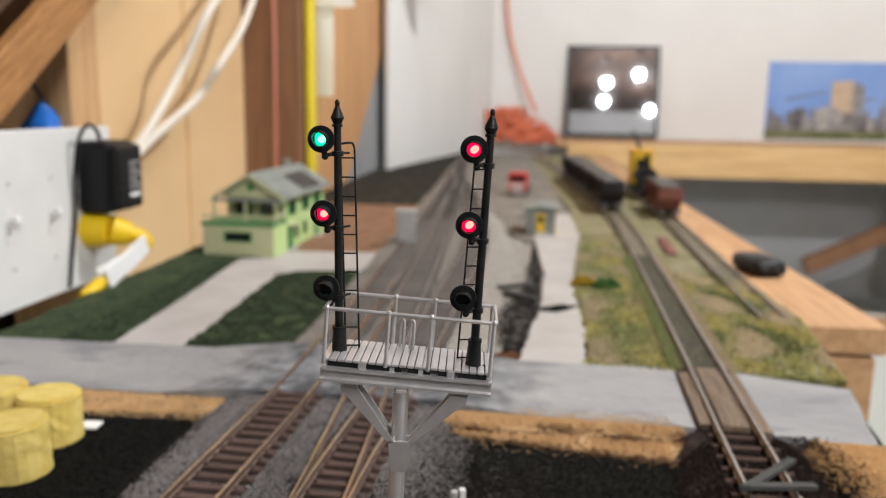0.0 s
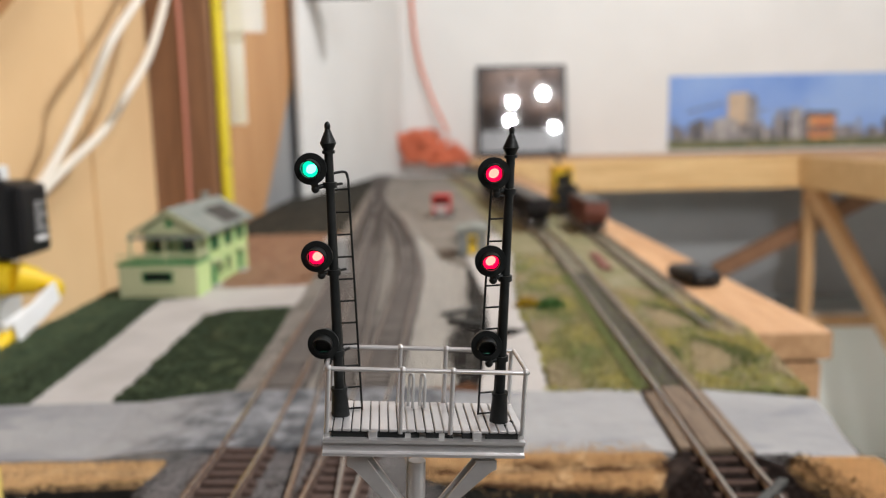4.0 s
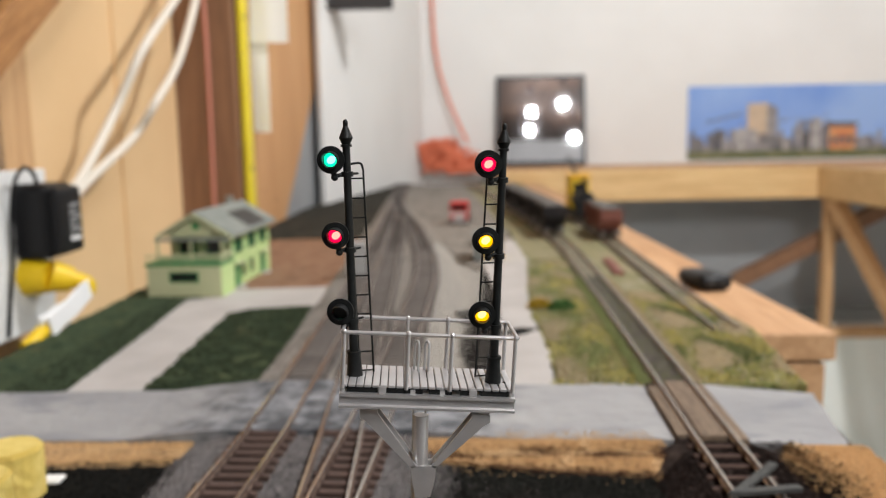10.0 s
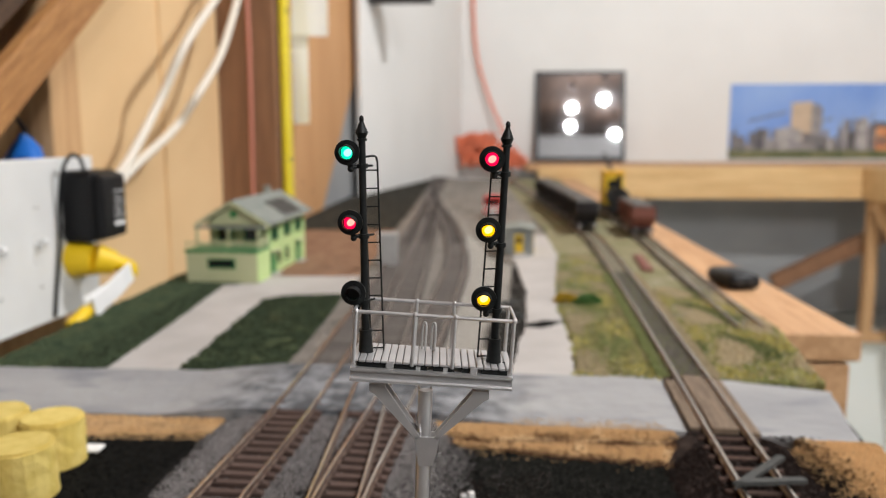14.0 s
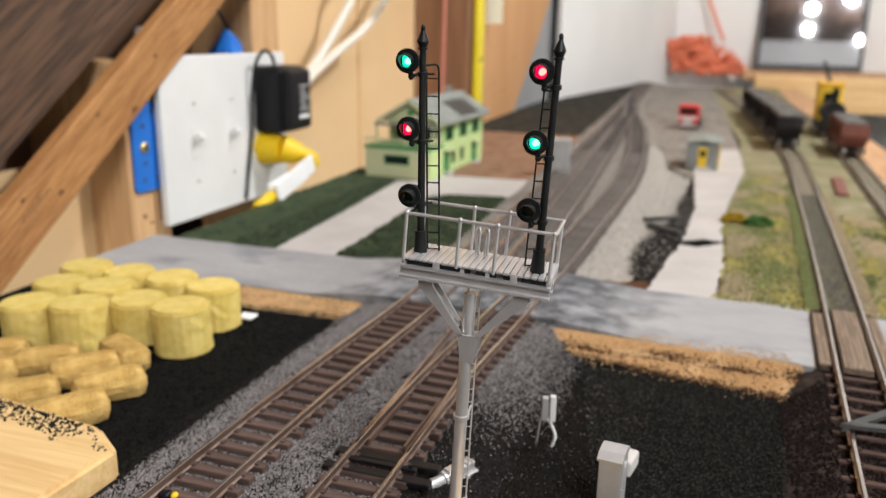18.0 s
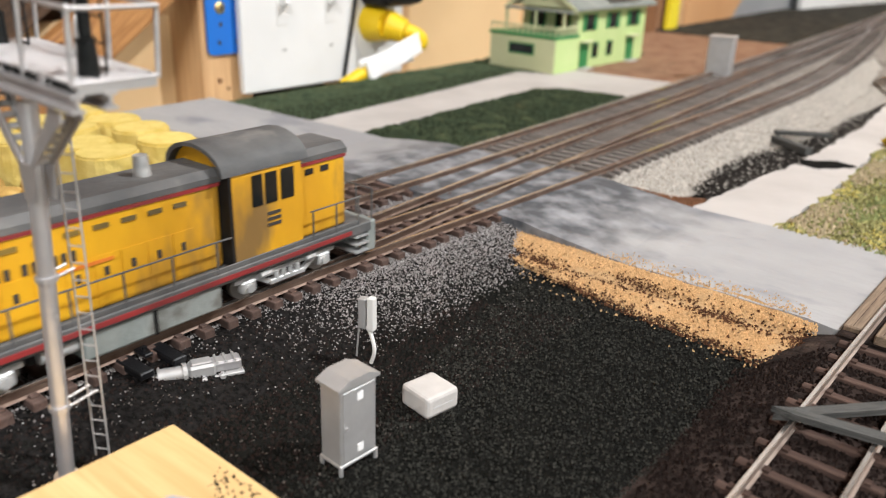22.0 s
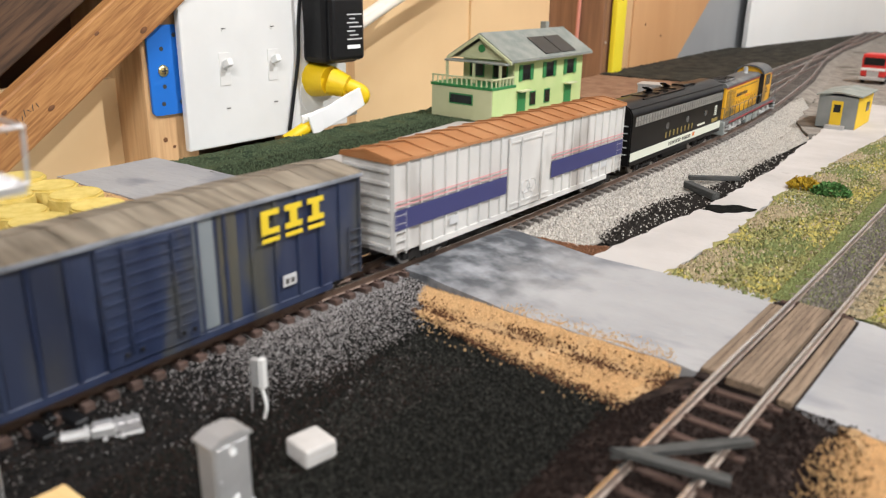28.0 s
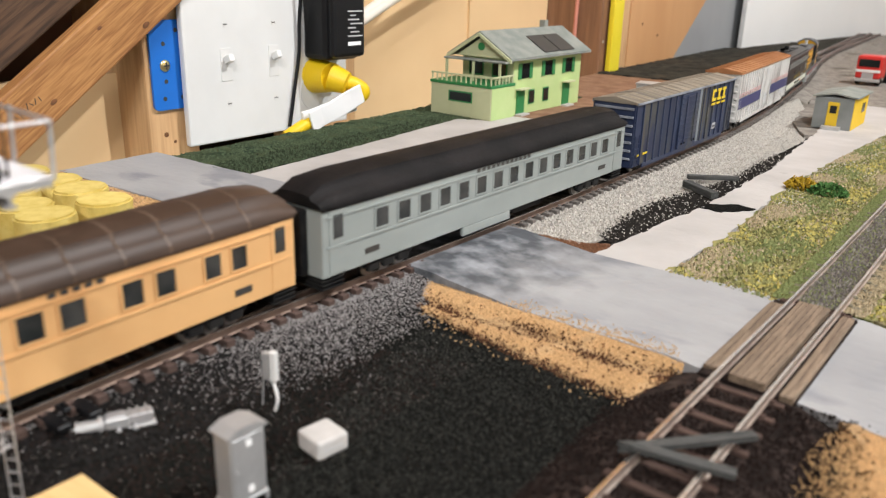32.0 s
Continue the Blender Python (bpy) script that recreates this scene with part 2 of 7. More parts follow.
M["dark_plank"] = wood("dark_plank", (0.15, 0.08, 0.043), (0.055, 0.03, 0.017), "x", 11, 0.85, 0.25, 40.0)
M["ceiling_boards"] = wood("ceiling_boards", (0.12, 0.07, 0.045), (0.06, 0.034, 0.022), "y", 3, 0.8)
M["chalk"] = material("chalk", (0.5, 0.475, 0.45), (0.57, 0.545, 0.52), 120, 0.75, bump=0.2, bump_scale=700, spots=(0.4, 0.37, 0.34), spot_scale=90, spot_at=0.62)
M["wall_tan"] = material("wall_tan", (0.68, 0.46, 0.245), (0.73, 0.505, 0.275), 6, 0.75, bump=0.08, bump_scale=60)
M["wall_brown"] = material("wall_brown", (0.1, 0.05, 0.026), (0.15, 0.078, 0.042), 8, 0.8, bump=0.2, bump_scale=90, stretch=(1, 1, 0.15))
M["wall_white"] = material("wall_white", (0.76, 0.75, 0.73), (0.8, 0.79, 0.77), 4, 0.8, bump=0.05, bump_scale=90)
M["panel_white"] = material("panel_white", (0.84, 0.87, 0.83), (0.88, 0.9, 0.87), 4, 0.8, bump=0.05, bump_scale=90)
# Darker than the white walls: shade under shelf and behind brace in the colour.
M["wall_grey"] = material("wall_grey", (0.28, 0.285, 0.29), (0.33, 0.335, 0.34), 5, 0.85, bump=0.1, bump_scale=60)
M["floor_dark"] = material("floor_dark", (0.66, 0.7, 0.66), (0.74, 0.78, 0.74), 3, 0.8)
M["silver"] = material("silver", (0.56, 0.548, 0.55), (0.64, 0.625, 0.63), 120, 0.3, 0.62, bump=0.05, bump_scale=900)
M["silver_dull"] = material("silver_dull", (0.47, 0.465, 0.46), (0.52, 0.515, 0.51), 160, 0.45, 0.5, bump=0.06, bump_scale=900)
M["signal_black"] = material("signal_black", (0.006, 0.007, 0.007), (0.012, 0.013, 0.013), 300, 0.42, bump=0.12, bump_scale=1200, spec=0.28)
M["hay"] = material("hay", (0.62, 0.465, 0.125), (0.72, 0.565, 0.185), 160, 0.95, bump=0.4, bump_scale=1200, vary=0.12)
M["hay_brown"] = material("hay_brown", (0.44, 0.27, 0.08), (0.6, 0.4, 0.14), 160, 0.95, bump=0.9, bump_scale=1200, vary=0.15)
M["white_plastic"] = material("white_plastic", (0.7, 0.695, 0.68), (0.73, 0.725, 0.71), 30, 0.35)
M["white_shade"] = material("white_shade", (0.7, 0.69, 0.67), rough=0.45)
M["black_plastic"] = material("black_plastic", (0.008, 0.008, 0.009), rough=0.42, bump=0.1, bump_scale=1500, spec=0.3)
M["yellow_plastic"] = material("yellow_plastic", (0.8, 0.53, 0.01), rough=0.45)
M["yellow_tape"] = material("yellow_tape", (0.75, 0.6, 0.02), (0.8, 0.65, 0.03), 30, 0.5)
M["blue_metal"] = material("blue_metal", (0.015, 0.15, 0.56), rough=0.35)
M["brass"] = material("brass", (0.7, 0.55, 0.25), rough=0.3, metal=1.0)
M["cable_white"] = material("cable_white", (0.72, 0.66, 0.57), rough=0.5)
M["cable_orange"] = material("cable_orange", (0.75, 0.2, 0.1), rough=0.5)
M["cable_pink"] = material("cable_pink", (0.55, 0.22, 0.16), rough=0.5)
M["text_grey"] = material("text_grey", (0.55, 0.55, 0.55), rough=0.6)
M["text_dark"] = material("text_dark", (0.05, 0.045, 0.04), rough=0.6)
M["tie_dusty"] = material("tie_dusty", (0.1, 0.088, 0.062), (0.17, 0.15, 0.108), 300, 0.95, bump=0.5, bump_scale=900, vary=0.4)
M["tie_grey"] = material("tie_grey", (0.1, 0.088, 0.08), (0.18, 0.16, 0.145), 400, 0.9, bump=0.5, bump_scale=900, vary=0.4, stretch=(0.15, 1, 1))
M["grey_timber"] = wood("grey_timber", (0.085, 0.085, 0.08), (0.03, 0.03, 0.028), "x", 70, 0.85)
M["dusty_fill"] = material("dusty_fill", (0.15, 0.135, 0.098), (0.25, 0.225, 0.165), 200, 0.95, bump=0.8, bump_scale=700, spots=(0.12, 0.11, 0.07), spot_scale=40)
M["paper"] = material("paper", (0.86, 0.855, 0.85), rough=0.8)



def worn_band(m, dark, pale, x0, half, soft):
    """Adds a stained band across a surface, its edge broken up by noise; x0, half and soft in metres."""
    nt = m.node_tree
    n, link = nt.nodes, nt.links.new
    p = n["Principled BSDF"]
    old = p.inputs["Base Color"].links[0].from_socket
    co = n.new("ShaderNodeTexCoord")
    sep = n.new("ShaderNodeSeparateXYZ")
    link(co.outputs["Object"], sep.inputs[0])
    off = n.new("ShaderNodeMath")
    off.operation = "SUBTRACT"
    link(sep.outputs["X"], off.inputs[0])
    off.inputs[1].default_value = x0
    mag = n.new("ShaderNodeMath")
    mag.operation = "ABSOLUTE"
    link(off.outputs[0], mag.inputs[0])
    nz = n.new("ShaderNodeTexNoise")
    nz.inputs["Scale"].default_value, nz.inputs["Detail"].default_value = 55.0, 7.0
    link(co.outputs["Object"], nz.inputs["Vector"])
    add = n.new("ShaderNodeMath")
    add.operation = "MULTIPLY_ADD"
    link(nz.outputs[0], add.inputs[0])
    add.inputs[1].default_value = 0.075
    link(mag.outputs[0], add.inputs[2])
    rng = n.new("ShaderNodeMapRange")
    rng.inputs[1].default_value, rng.inputs[2].default_value = half + 0.0375 - soft, half + 0.0375 + soft
    rng.inputs[3].default_value, rng.inputs[4].default_value = 1.0, 0.0
    link(add.outputs[0], rng.inputs[0])
    fine = n.new("ShaderNodeTexNoise")
    fine.inputs["Scale"].default_value, fine.inputs["Detail"].default_value = 90.0, 8.0
    link(co.outputs["Object"], fine.inputs["Vector"])
    ramp = n.new("ShaderNodeValToRGB")
    ramp.color_ramp.elements[0].position, ramp.color_ramp.elements[1].position = 0.42, 0.7
    ramp.color_ramp.elements[0].color, ramp.color_ramp.elements[1].color = lin(dark), lin(pale)
    link(fine.outputs[0], ramp.inputs[0])
    mix = n.new("ShaderNodeMix")
    mix.data_type = "RGBA"
    link(rng.outputs[0], mix.inputs[0])
    link(old, mix.inputs[6])
    link(ramp.outputs[0], mix.inputs[7])
    link(mix.outputs[2], p.inputs["Base Color"])


worn_band(M["road"], (0.07, 0.074, 0.082), (0.3, 0.305, 0.32), -0.05, 0.068, 0.02)


# ---- helpers of the plan (millimetres) ----
def bm_new():
    return bmesh.new()


def part(name, bm, mat, parent=None, label="", smooth=False):
    """Links a bmesh as one mesh object, under a thing or a part if one is given."""
    me = bpy.data.meshes.new(name)
    if smooth:
        for f in bm.faces:
            f.smooth = True
    bm.to_mesh(me)
    bm.free()
    if smooth:
        me.set_sharp_from_angle(angle=radians(48))
    for m in mat if isinstance(mat, (list, tuple)) else [mat]:
        me.materials.append(m)
    ob = new(name, me)
    ob.parent = parent
    if label:
        ob["label"] = label
    return ob


def thing(name, place=(0, 0, 0), turn=0.0, label="", category="", group="", kind=""):
    ob = new(name)
    ob.empty_display_size = 0.01
    ob.matrix_basis = Matrix.Translation(Vector(place) * MM) @ Euler((0, 0, radians(turn))).to_matrix().to_4x4()
    return tagged(ob, label, category, group, kind)


def box(bm, x0, x1, y0, y1, z0, z1, bevel=0.0, m=None, mat=0):
    made = bmesh.ops.create_cube(bm, size=1.0)["verts"]
    for v in made:
        v.co = Vector(((x0 + x1) / 2 + v.co.x * (x1 - x0), (y0 + y1) / 2 + v.co.y * (y1 - y0), (z0 + z1) / 2 + v.co.z * (z1 - z0))) * MM
        if m is not None:
            v.co = m @ v.co
    faces = {f for v in made for f in v.link_faces}
    for f in faces:
        f.material_index = mat
    if bevel:
        edges = list({e for v in made for e in v.link_edges})
        bmesh.ops.bevel(bm, geom=edges, offset=bevel * MM, segments=1 if bevel < 0.8 else 2, affect="EDGES", profile=0.5)
    return bm


def rod(bm, p0, p1, r, seg=10, r1=None, caps=True):
    a, b = Vector(p0) * MM, Vector(p1) * MM
    d = b - a
    turn = d.to_track_quat("Z", "Y").to_matrix().to_4x4()
    bmesh.ops.create_cone(bm, cap_ends=caps, segments=seg, radius1=r * MM, radius2=(r if r1 is None else r1) * MM, depth=d.length,
                          matrix=Matrix.Translation((a + b) / 2) @ turn)
    return bm


def ball(bm, p, r, seg=12, squash=(1, 1, 1)):
    bmesh.ops.create_uvsphere(bm, u_segments=seg, v_segments=max(6, seg // 2 + 2), radius=r * MM,
                              matrix=Matrix.Translation(Vector(p) * MM) @ Matrix.Diagonal((*squash, 1)))
    return bm


def prism(bm, outline, axis, lo, hi, mat=0):
    """Extrudes a 2D outline along an axis: for x the outline is (y, z), for y (x, z), for z (x, y)."""
    def at(p, h):
        a, b = p
        return Vector({"x": (h, a, b), "y": (a, h, b), "z": (a, b, h)}[axis]) * MM
    low = [bm.verts.new(at(p, lo)) for p in outline]
    high = [bm.verts.new(at(p, hi)) for p in outline]
    n = len(outline)
    made = [bm.faces.new(low[::-1]), bm.faces.new(high)]
    for i in range(n):
        made.append(bm.faces.new((low[i], low[(i + 1) % n], high[(i + 1) % n], high[i])))
    for f in made:
        f.material_index = mat
    bmesh.ops.recalc_face_normals(bm, faces=made)
    return bm


def tube(name, points, r, mat, parent=None, label="", res=6):
    """A cable along points, as a mesh."""
    bm = bm_new()
    pts = [Vector(p) for p in points]
    fine = []
    for i in range(len(pts) - 1):
        p0, p1, p2, p3 = pts[max(i - 1, 0)], pts[i], pts[i + 1], pts[min(i + 2, len(pts) - 1)]
        for k in range(res):
            s = k / res
            fine.append(0.5 * ((2 * p1) + (p2 - p0) * s + (2 * p0 - 5 * p1 + 4 * p2 - p3) * s * s + (3 * p1 - p0 - 3 * p2 + p3) * s ** 3))
    fine.append(pts[-1])
    rings, u, n = [], None, 8 if r < 3 else 14
    for i, p in enumerate(fine):
        d = (fine[min(i + 1, len(fine) - 1)] - fine[max(i - 1, 0)]).normalized()
        u = d.orthogonal() if u is None else u - d * u.dot(d)
        u = u.normalized()
        w = d.cross(u)
        rings.append([bm.verts.new((p + r * (math.cos(a) * u + math.sin(a) * w)) * MM) for a in (k * math.tau / n for k in range(n))])
    for a, b in zip(rings, rings[1:]):
        for k in range(n):
            bm.faces.new((a[k], a[(k + 1) % n], b[(k + 1) % n], b[k]))
    bm.faces.new(rings[0][::-1])
    bm.faces.new(rings[-1])
    return part(name, bm, mat, parent, label, smooth=True)


def mesh_object(name, verts, faces, mat, parent=None, label="", kind="", smooth=False):
    me = bpy.data.meshes.new(name)
    me.from_pydata(verts, [], faces)
    if smooth:
        me.polygons.foreach_set("use_smooth", [True] * len(me.polygons))
    me.materials.append(mat)
    ob = new(name, me)
    ob.parent = parent
    return tagged(ob, label, "", "", kind)


def inside(poly, x, y):
    hit = np.zeros(np.shape(x), bool)
    n = len(poly)
    for i in range(n):
        (x0, y0), (x1, y1) = poly[i], poly[(i + 1) % n]
        cross = (y0 > y) != (y1 > y)
        hit ^= cross & (x < (x1 - x0) * (y - y0) / (y1 - y0 + 1e-12) + x0)
    return hit


def wobble(poly, step, amount, seed):
    """The outline with its sides cut into short, uneven pieces."""
    r = np.random.RandomState(seed)
    out = []
    for i in range(len(poly)):
        a, b = np.array(poly[i], float), np.array(poly[(i + 1) % len(poly)], float)
        n = max(1, int(np.linalg.norm(b - a) / step))
        for k in range(n):
            p = a + (b - a) * k / n
            out.append(tuple(p + r.uniform(-amount, amount, 2) * (1 if k else 0.3)))
    return out


def sheet(name, poly, z, thick, mat, label="", step=6.0, amount=1.2, seed=1, category="", relief=0.0, height=None, kind="structure"):
    """A layer of the layout's scenery: a wavy outline, a slightly uneven top and a rim that goes down into what lies below."""
    edge = wobble(poly, step, amount, seed)
    bm = bm_new()
    lift = height or (lambda x, y: 0.0)
    ring = [bm.verts.new(Vector((x, y, z + lift(x, y))) * MM) for x, y in edge]
    top = bm.faces.new(ring)
    bmesh.ops.recalc_face_normals(bm, faces=[top])
    if top.normal.z < 0:
        top.normal_flip()
    made = bmesh.ops.triangulate(bm, faces=[top])
    if relief or height:
        xs, ys = [p[0] for p in edge], [p[1] for p in edge]
        long = max(max(xs) - min(xs), max(ys) - min(ys))
        for _ in range(2 if long < 150 else 4):
            big = [e for e in bm.edges if e.calc_length() > 9 * MM]
            if not big:
                break
            bmesh.ops.subdivide_edges(bm, edges=big, cuts=1)
            bmesh.ops.triangulate(bm, faces=[f for f in bm.faces if len(f.verts) > 3])
        for v in bm.verts:
            x, y = v.co.x / MM, v.co.y / MM
            v.co.z = (z + lift(x, y) + relief * noise.noise((x / 9, y / 9, seed))) * MM
    rim = [e for e in bm.edges if e.is_boundary]
    down = bmesh.ops.extrude_edge_only(bm, edges=rim)["geom"]
    for v in down:
        if isinstance(v, bmesh.types.BMVert):
            v.co.z -= thick * MM
    bmesh.ops.recalc_face_normals(bm, faces=bm.faces)
    ob = part(name, bm, mat)
    return tagged(ob, label, category, "", kind)


def grains(name, poly, count, size, mat, label, ground=None, seed=3, fade=None, parent=None, kind="stuff"):
    """Loose grains strewn over an outline: small, uneven five-cornered stones, all in one mesh."""
    r = np.random.RandomState(seed)
    xs, ys = [p[0] for p in poly], [p[1] for p in poly]
    x, y = r.uniform(min(xs), max(xs), count * 3), r.uniform(min(ys), max(ys), count * 3)
    keep = inside(poly, x, y)
    if fade is not None:
        keep &= r.uniform(0, 1, len(x)) < fade(x, y)
    x, y = x[keep][:count], y[keep][:count]
    n = len(x)
    z = ground(x, y) if ground is not None else np.zeros(n)
    s = r.uniform(size[0], size[1], n)
    a = r.uniform(0, math.tau, n)
    base = np.array([[1, 0, -0.3], [-0.3, 0.9, -0.3], [-0.6, -0.8, -0.3], [0.15, 0.1, 0.75], [0.0, 0.0, -0.6]])
    v = base[None] * s[:, None, None] * r.uniform(0.6, 1.3, (n, 5, 1))
    ca, sa = np.cos(a)[:, None], np.sin(a)[:, None]
    v = np.stack([v[..., 0] * ca - v[..., 1] * sa, v[..., 0] * sa + v[..., 1] * ca, v[..., 2]], -1)
    v += np.stack([x, y, z], -1)[:, None]
    f = np.array([[0, 1, 3], [1, 2, 3], [2, 0, 3], [1, 0, 4], [2, 1, 4], [0, 2, 4]])
    faces = (f[None] + 5 * np.arange(n)[:, None, None]).reshape(-1, 3)
    return mesh_object(name, (v.reshape(-1, 3) * MM).tolist(), faces.tolist(), mat, parent, label, kind)


def words(name, text, size, place, mat, parent, turn=(90, 0, 90), depth=0.15, label="", stretch=1.0, slant=0.0):
    """Lettering with the built-in font, as a thin mesh."""
    cu = bpy.data.curves.new(name, "FONT")
    cu.body, cu.size, cu.extrude, cu.align_x, cu.align_y, cu.shear = text, size * MM, depth * MM, "CENTER", "CENTER", slant
    cu.resolution_u = 2
    tmp = bpy.data.objects.new(name, cu)
    scene.collection.objects.link(tmp)
    me = bpy.data.meshes.new_from_object(tmp.evaluated_get(bpy.context.evaluated_depsgraph_get()))
    bpy.data.objects.remove(tmp)
    me.materials.clear()
    me.materials.append(mat)
    ob = new(name, me)
    ob.parent = parent
    ob.matrix_basis = Matrix.Translation(Vector(place) * MM) @ Euler([radians(a) for a in turn]).to_matrix().to_4x4() @ Matrix.Diagonal((stretch, 1, 1, 1))
    if label:
        ob["label"] = label
    return ob

# ---- room ----
def slab(name, x0, x1, y0, y1, z0, z1, mat, label="", bevel=0.0, category="", kind="structure"):
    return tagged(part(name, box(bm_new(), x0, x1, y0, y1, z0, z1, bevel), mat), label, category, "", kind)


FAR = 2673
# Added grey sheet: the shelf's shadow on the wall, put into colour.
slab("wall_under_shelf", 100, 2590, 2520, 2530, -436, 18, M["wall_grey"], "added grey panel coloured as the shade under the shelf")
slab("wall_low", 500, 2590, 2306, 2318, -896, -436, M["panel_white"], "white painted panel closing the foot of the shelf")
slab("floor", -1000, 2700, -4300, FAR + 40, -960, -900, M["floor_dark"], "grey concrete floor of the attic room")
# Unseen box, added so the lower part of the mirror reflects white.
slab("ceiling_soffit", 200, 2590, -4230, -2250, 1290, 1498, M["wall_white"], "added white box that gives the mirror its pale lower band")
slab("ceiling", -1000, 2700, -4300, FAR + 40, 1500, 1560, M["ceiling_boards"], "brown board ceiling over the attic room")
slab("wall_far", -1000, 2700, FAR, FAR + 60, -900, 1500, M["wall_white"], "plain white painted end wall")
slab("wall_right", 2600, 2660, -4300, FAR, -900, 1500, M["wall_white"], "plain white painted side wall")
slab("wall_back", -1000, 2700, -4300, -4240, -900, 1500, M["wall_white"], "plain white painted back wall")
slab("wall_left_outer", -1000, -940, -4240, FAR, -900, 1500, M["roof_boards"], "dark brown board wall behind the studs")
slab("wall_panel_tan", -372, -364, 640, 876.5, -900, 1500, M["wall_tan"], "smooth tan wall panel between two studs")
slab("wall_panel_tan", -372, -361, 876, 1062, -900, 1500, M["wall_tan"], "second smooth tan wall panel lapped over the first")
slab("wall_panel_low", -372, -364, 120, 424, -900, 46, M["wall_tan"], "tan wall panel low behind the brace")
slab("wall_panel_brown", -420, -412, -700, 640, 30, 1500, M["wall_brown"], "dark brown board panel behind the brace")
# Its grey carries the shadow between gusset and white board.
slab("wall_grey", -292, -284.5, 1160, 2500, -900, 1500, M["wall_grey"], "grey panel coloured as the shade behind the far brace")
bm = bm_new()
prism(bm, [(-259, 1636), (-86, FAR), (-110, FAR), (-268, 1641)], "z", -900, 1500)
tagged(part("wall_white_board", bm, M["wall_white"]), "tall white painted board running back to the corner", "", "", "structure")

# studs and braces
stud = slab("wall_stud", -420, -330, 424, 466, -900, 112, M["stud"], "pale pine wall stud with the switch plate fixed to it", 2.0, "stud", "")
slab("wall_stud", -411, -345, 614, 660, -900, 1500, M["stud"], "pale pine wall stud behind the switch plate", 2.0, "stud", "")
stud2 = slab("wall_stud", -364, -282, 1064, 1104, -900, 1500, M["stud_brown"], "reddish brown wall stud", 2.0, "stud", "")
slab("wall_stud", -366, -281, 1105, 1150, -900, 1500, M["stud"], "pale pine wall stud carrying a yellow strip", 2.0, "stud", "")
strip = slab("yellow_strip", -279, -272, 1078, 1108, -20, 900, M["yellow_tape"], "yellow level strip hanging down the stud", 1.0, "strip", "")
for z in (96, 300, 520):
    part("hang_hole", rod(bm_new(), (-272.3, 1093, z), (-271.7, 1093, z), 4.5, 16), M["text_dark"], strip, "dark round hole")


def beam_between(name, p0, p1, wide, thick, mat, label, category="brace"):
    a, b = Vector(p0), Vector(p1)
    d = b - a
    m = Matrix.Translation((a + b) / 2 * MM) @ d.to_track_quat("X", "Z").to_matrix().to_4x4()
    ob = part(name, box(bm_new(), -d.length / 2, d.length / 2, -thick / 2, thick / 2, -wide / 2, wide / 2, 1.5), mat)
    ob.matrix_basis = m
    return tagged(ob, label, category)


brace = beam_between("wood_brace", (-322, 0, -200), (-322, 1300, 716), 33, 11, M["brace"], "pine diagonal brace with pencil marks")
rr = np.random.RandomState(4)
for x, z, r in ((-508, 6, 1.6), (-470, -9, 1.0), (-432, 3, 2.2), (-395, 11, 1.2), (-372, -6, 1.5), (-318, 8, 1.1), (-290, -11, 1.8), (-250, 2, 1.3)):
    bm = rod(bm_new(), (0, -5.8, 0), (0, -5.3, 0), r, 12)
    ob = part("knot", bm, M["knot"], brace)
    ob.matrix_basis = Matrix.Translation(Vector((x, 0, z)) * MM) @ Matrix.Diagonal((1.7, 1, 1, 1))
for k in range(9):
    x = -402 + k * 3.1
    bm = box(bm_new(), -0.22, 0.22, -5.75, -5.4, -rr.uniform(1.2, 2.6), rr.uniform(1.2, 2.6))
    ob = part("pencil_mark", bm, M["text_dark"], brace)
    ob.matrix_basis = Matrix.Translation(Vector((x, 0, 2 + rr.uniform(-0.8, 0.8))) * MM) @ Euler((0, rr.uniform(-0.7, 0.7), 0)).to_matrix().to_4x4()
for x, z in ((-560, 0), (-556, -8)):
    part("nail_head", rod(bm_new(), (x, -6.0, z), (x, -5.3, z), 1.8, 10), M["silver_dull"], brace)
for k in range(5):  # dark roof planks, lapped one above the other, parallel to the brace
    up = Vector((0, -0.576, 0.817)) * (83 + 134 * k)
    a, b = Vector((-348 - 5 * k, 0, -200)) + up, Vector((-348 - 5 * k, 1000, 505)) + up
    beam_between("roof_plank", a - (b - a) * 0.35, b, 131, 14, M["dark_plank"], "dark brown rough-sawn roof plank above the brace", "plank")
bm = bm_new()
prism(bm, [(1151, -320), (1151, 1490), (2660, 1490), (2660, 930), (1930, 430), (1462, 86), (1240, -62), (1152, -120), (1152, -320)], "x", -284, -280)
tagged(part("plywood_gusset", bm, M["plywood"]), "wide pale plywood gusset leaning back to the far corner", "brace")

for y, z in ((1196, 58), (1258, 40), (1330, 92)):
    part("nail_head", rod(bm_new(), (-280.2, y, z), (-279.4, y, z), 2.0, 10), M["knot"], bpy.data.objects["plywood_gusset"])
for y, z, r in ((437, 4, 1.8), (444, -2, 1.2), (432, 96, 2.0)):
    part("knot", rod(bm_new(), (-330.2, y, z), (-329.6, y, z), r, 12), M["knot"], stud)
for z, yy in ((240, 1090), (390, 1078), (620, 1096)):
    part("knot", rod(bm_new(), (-282.2, yy, z), (-281.5, yy, z), 3.0, 12), M["knot"], stud2)
for z in (40, 130):
    part("nail_head", rod(bm_new(), (-282.2, 1072, z), (-281.4, 1072, z), 1.8, 10), M["silver_dull"], stud2)

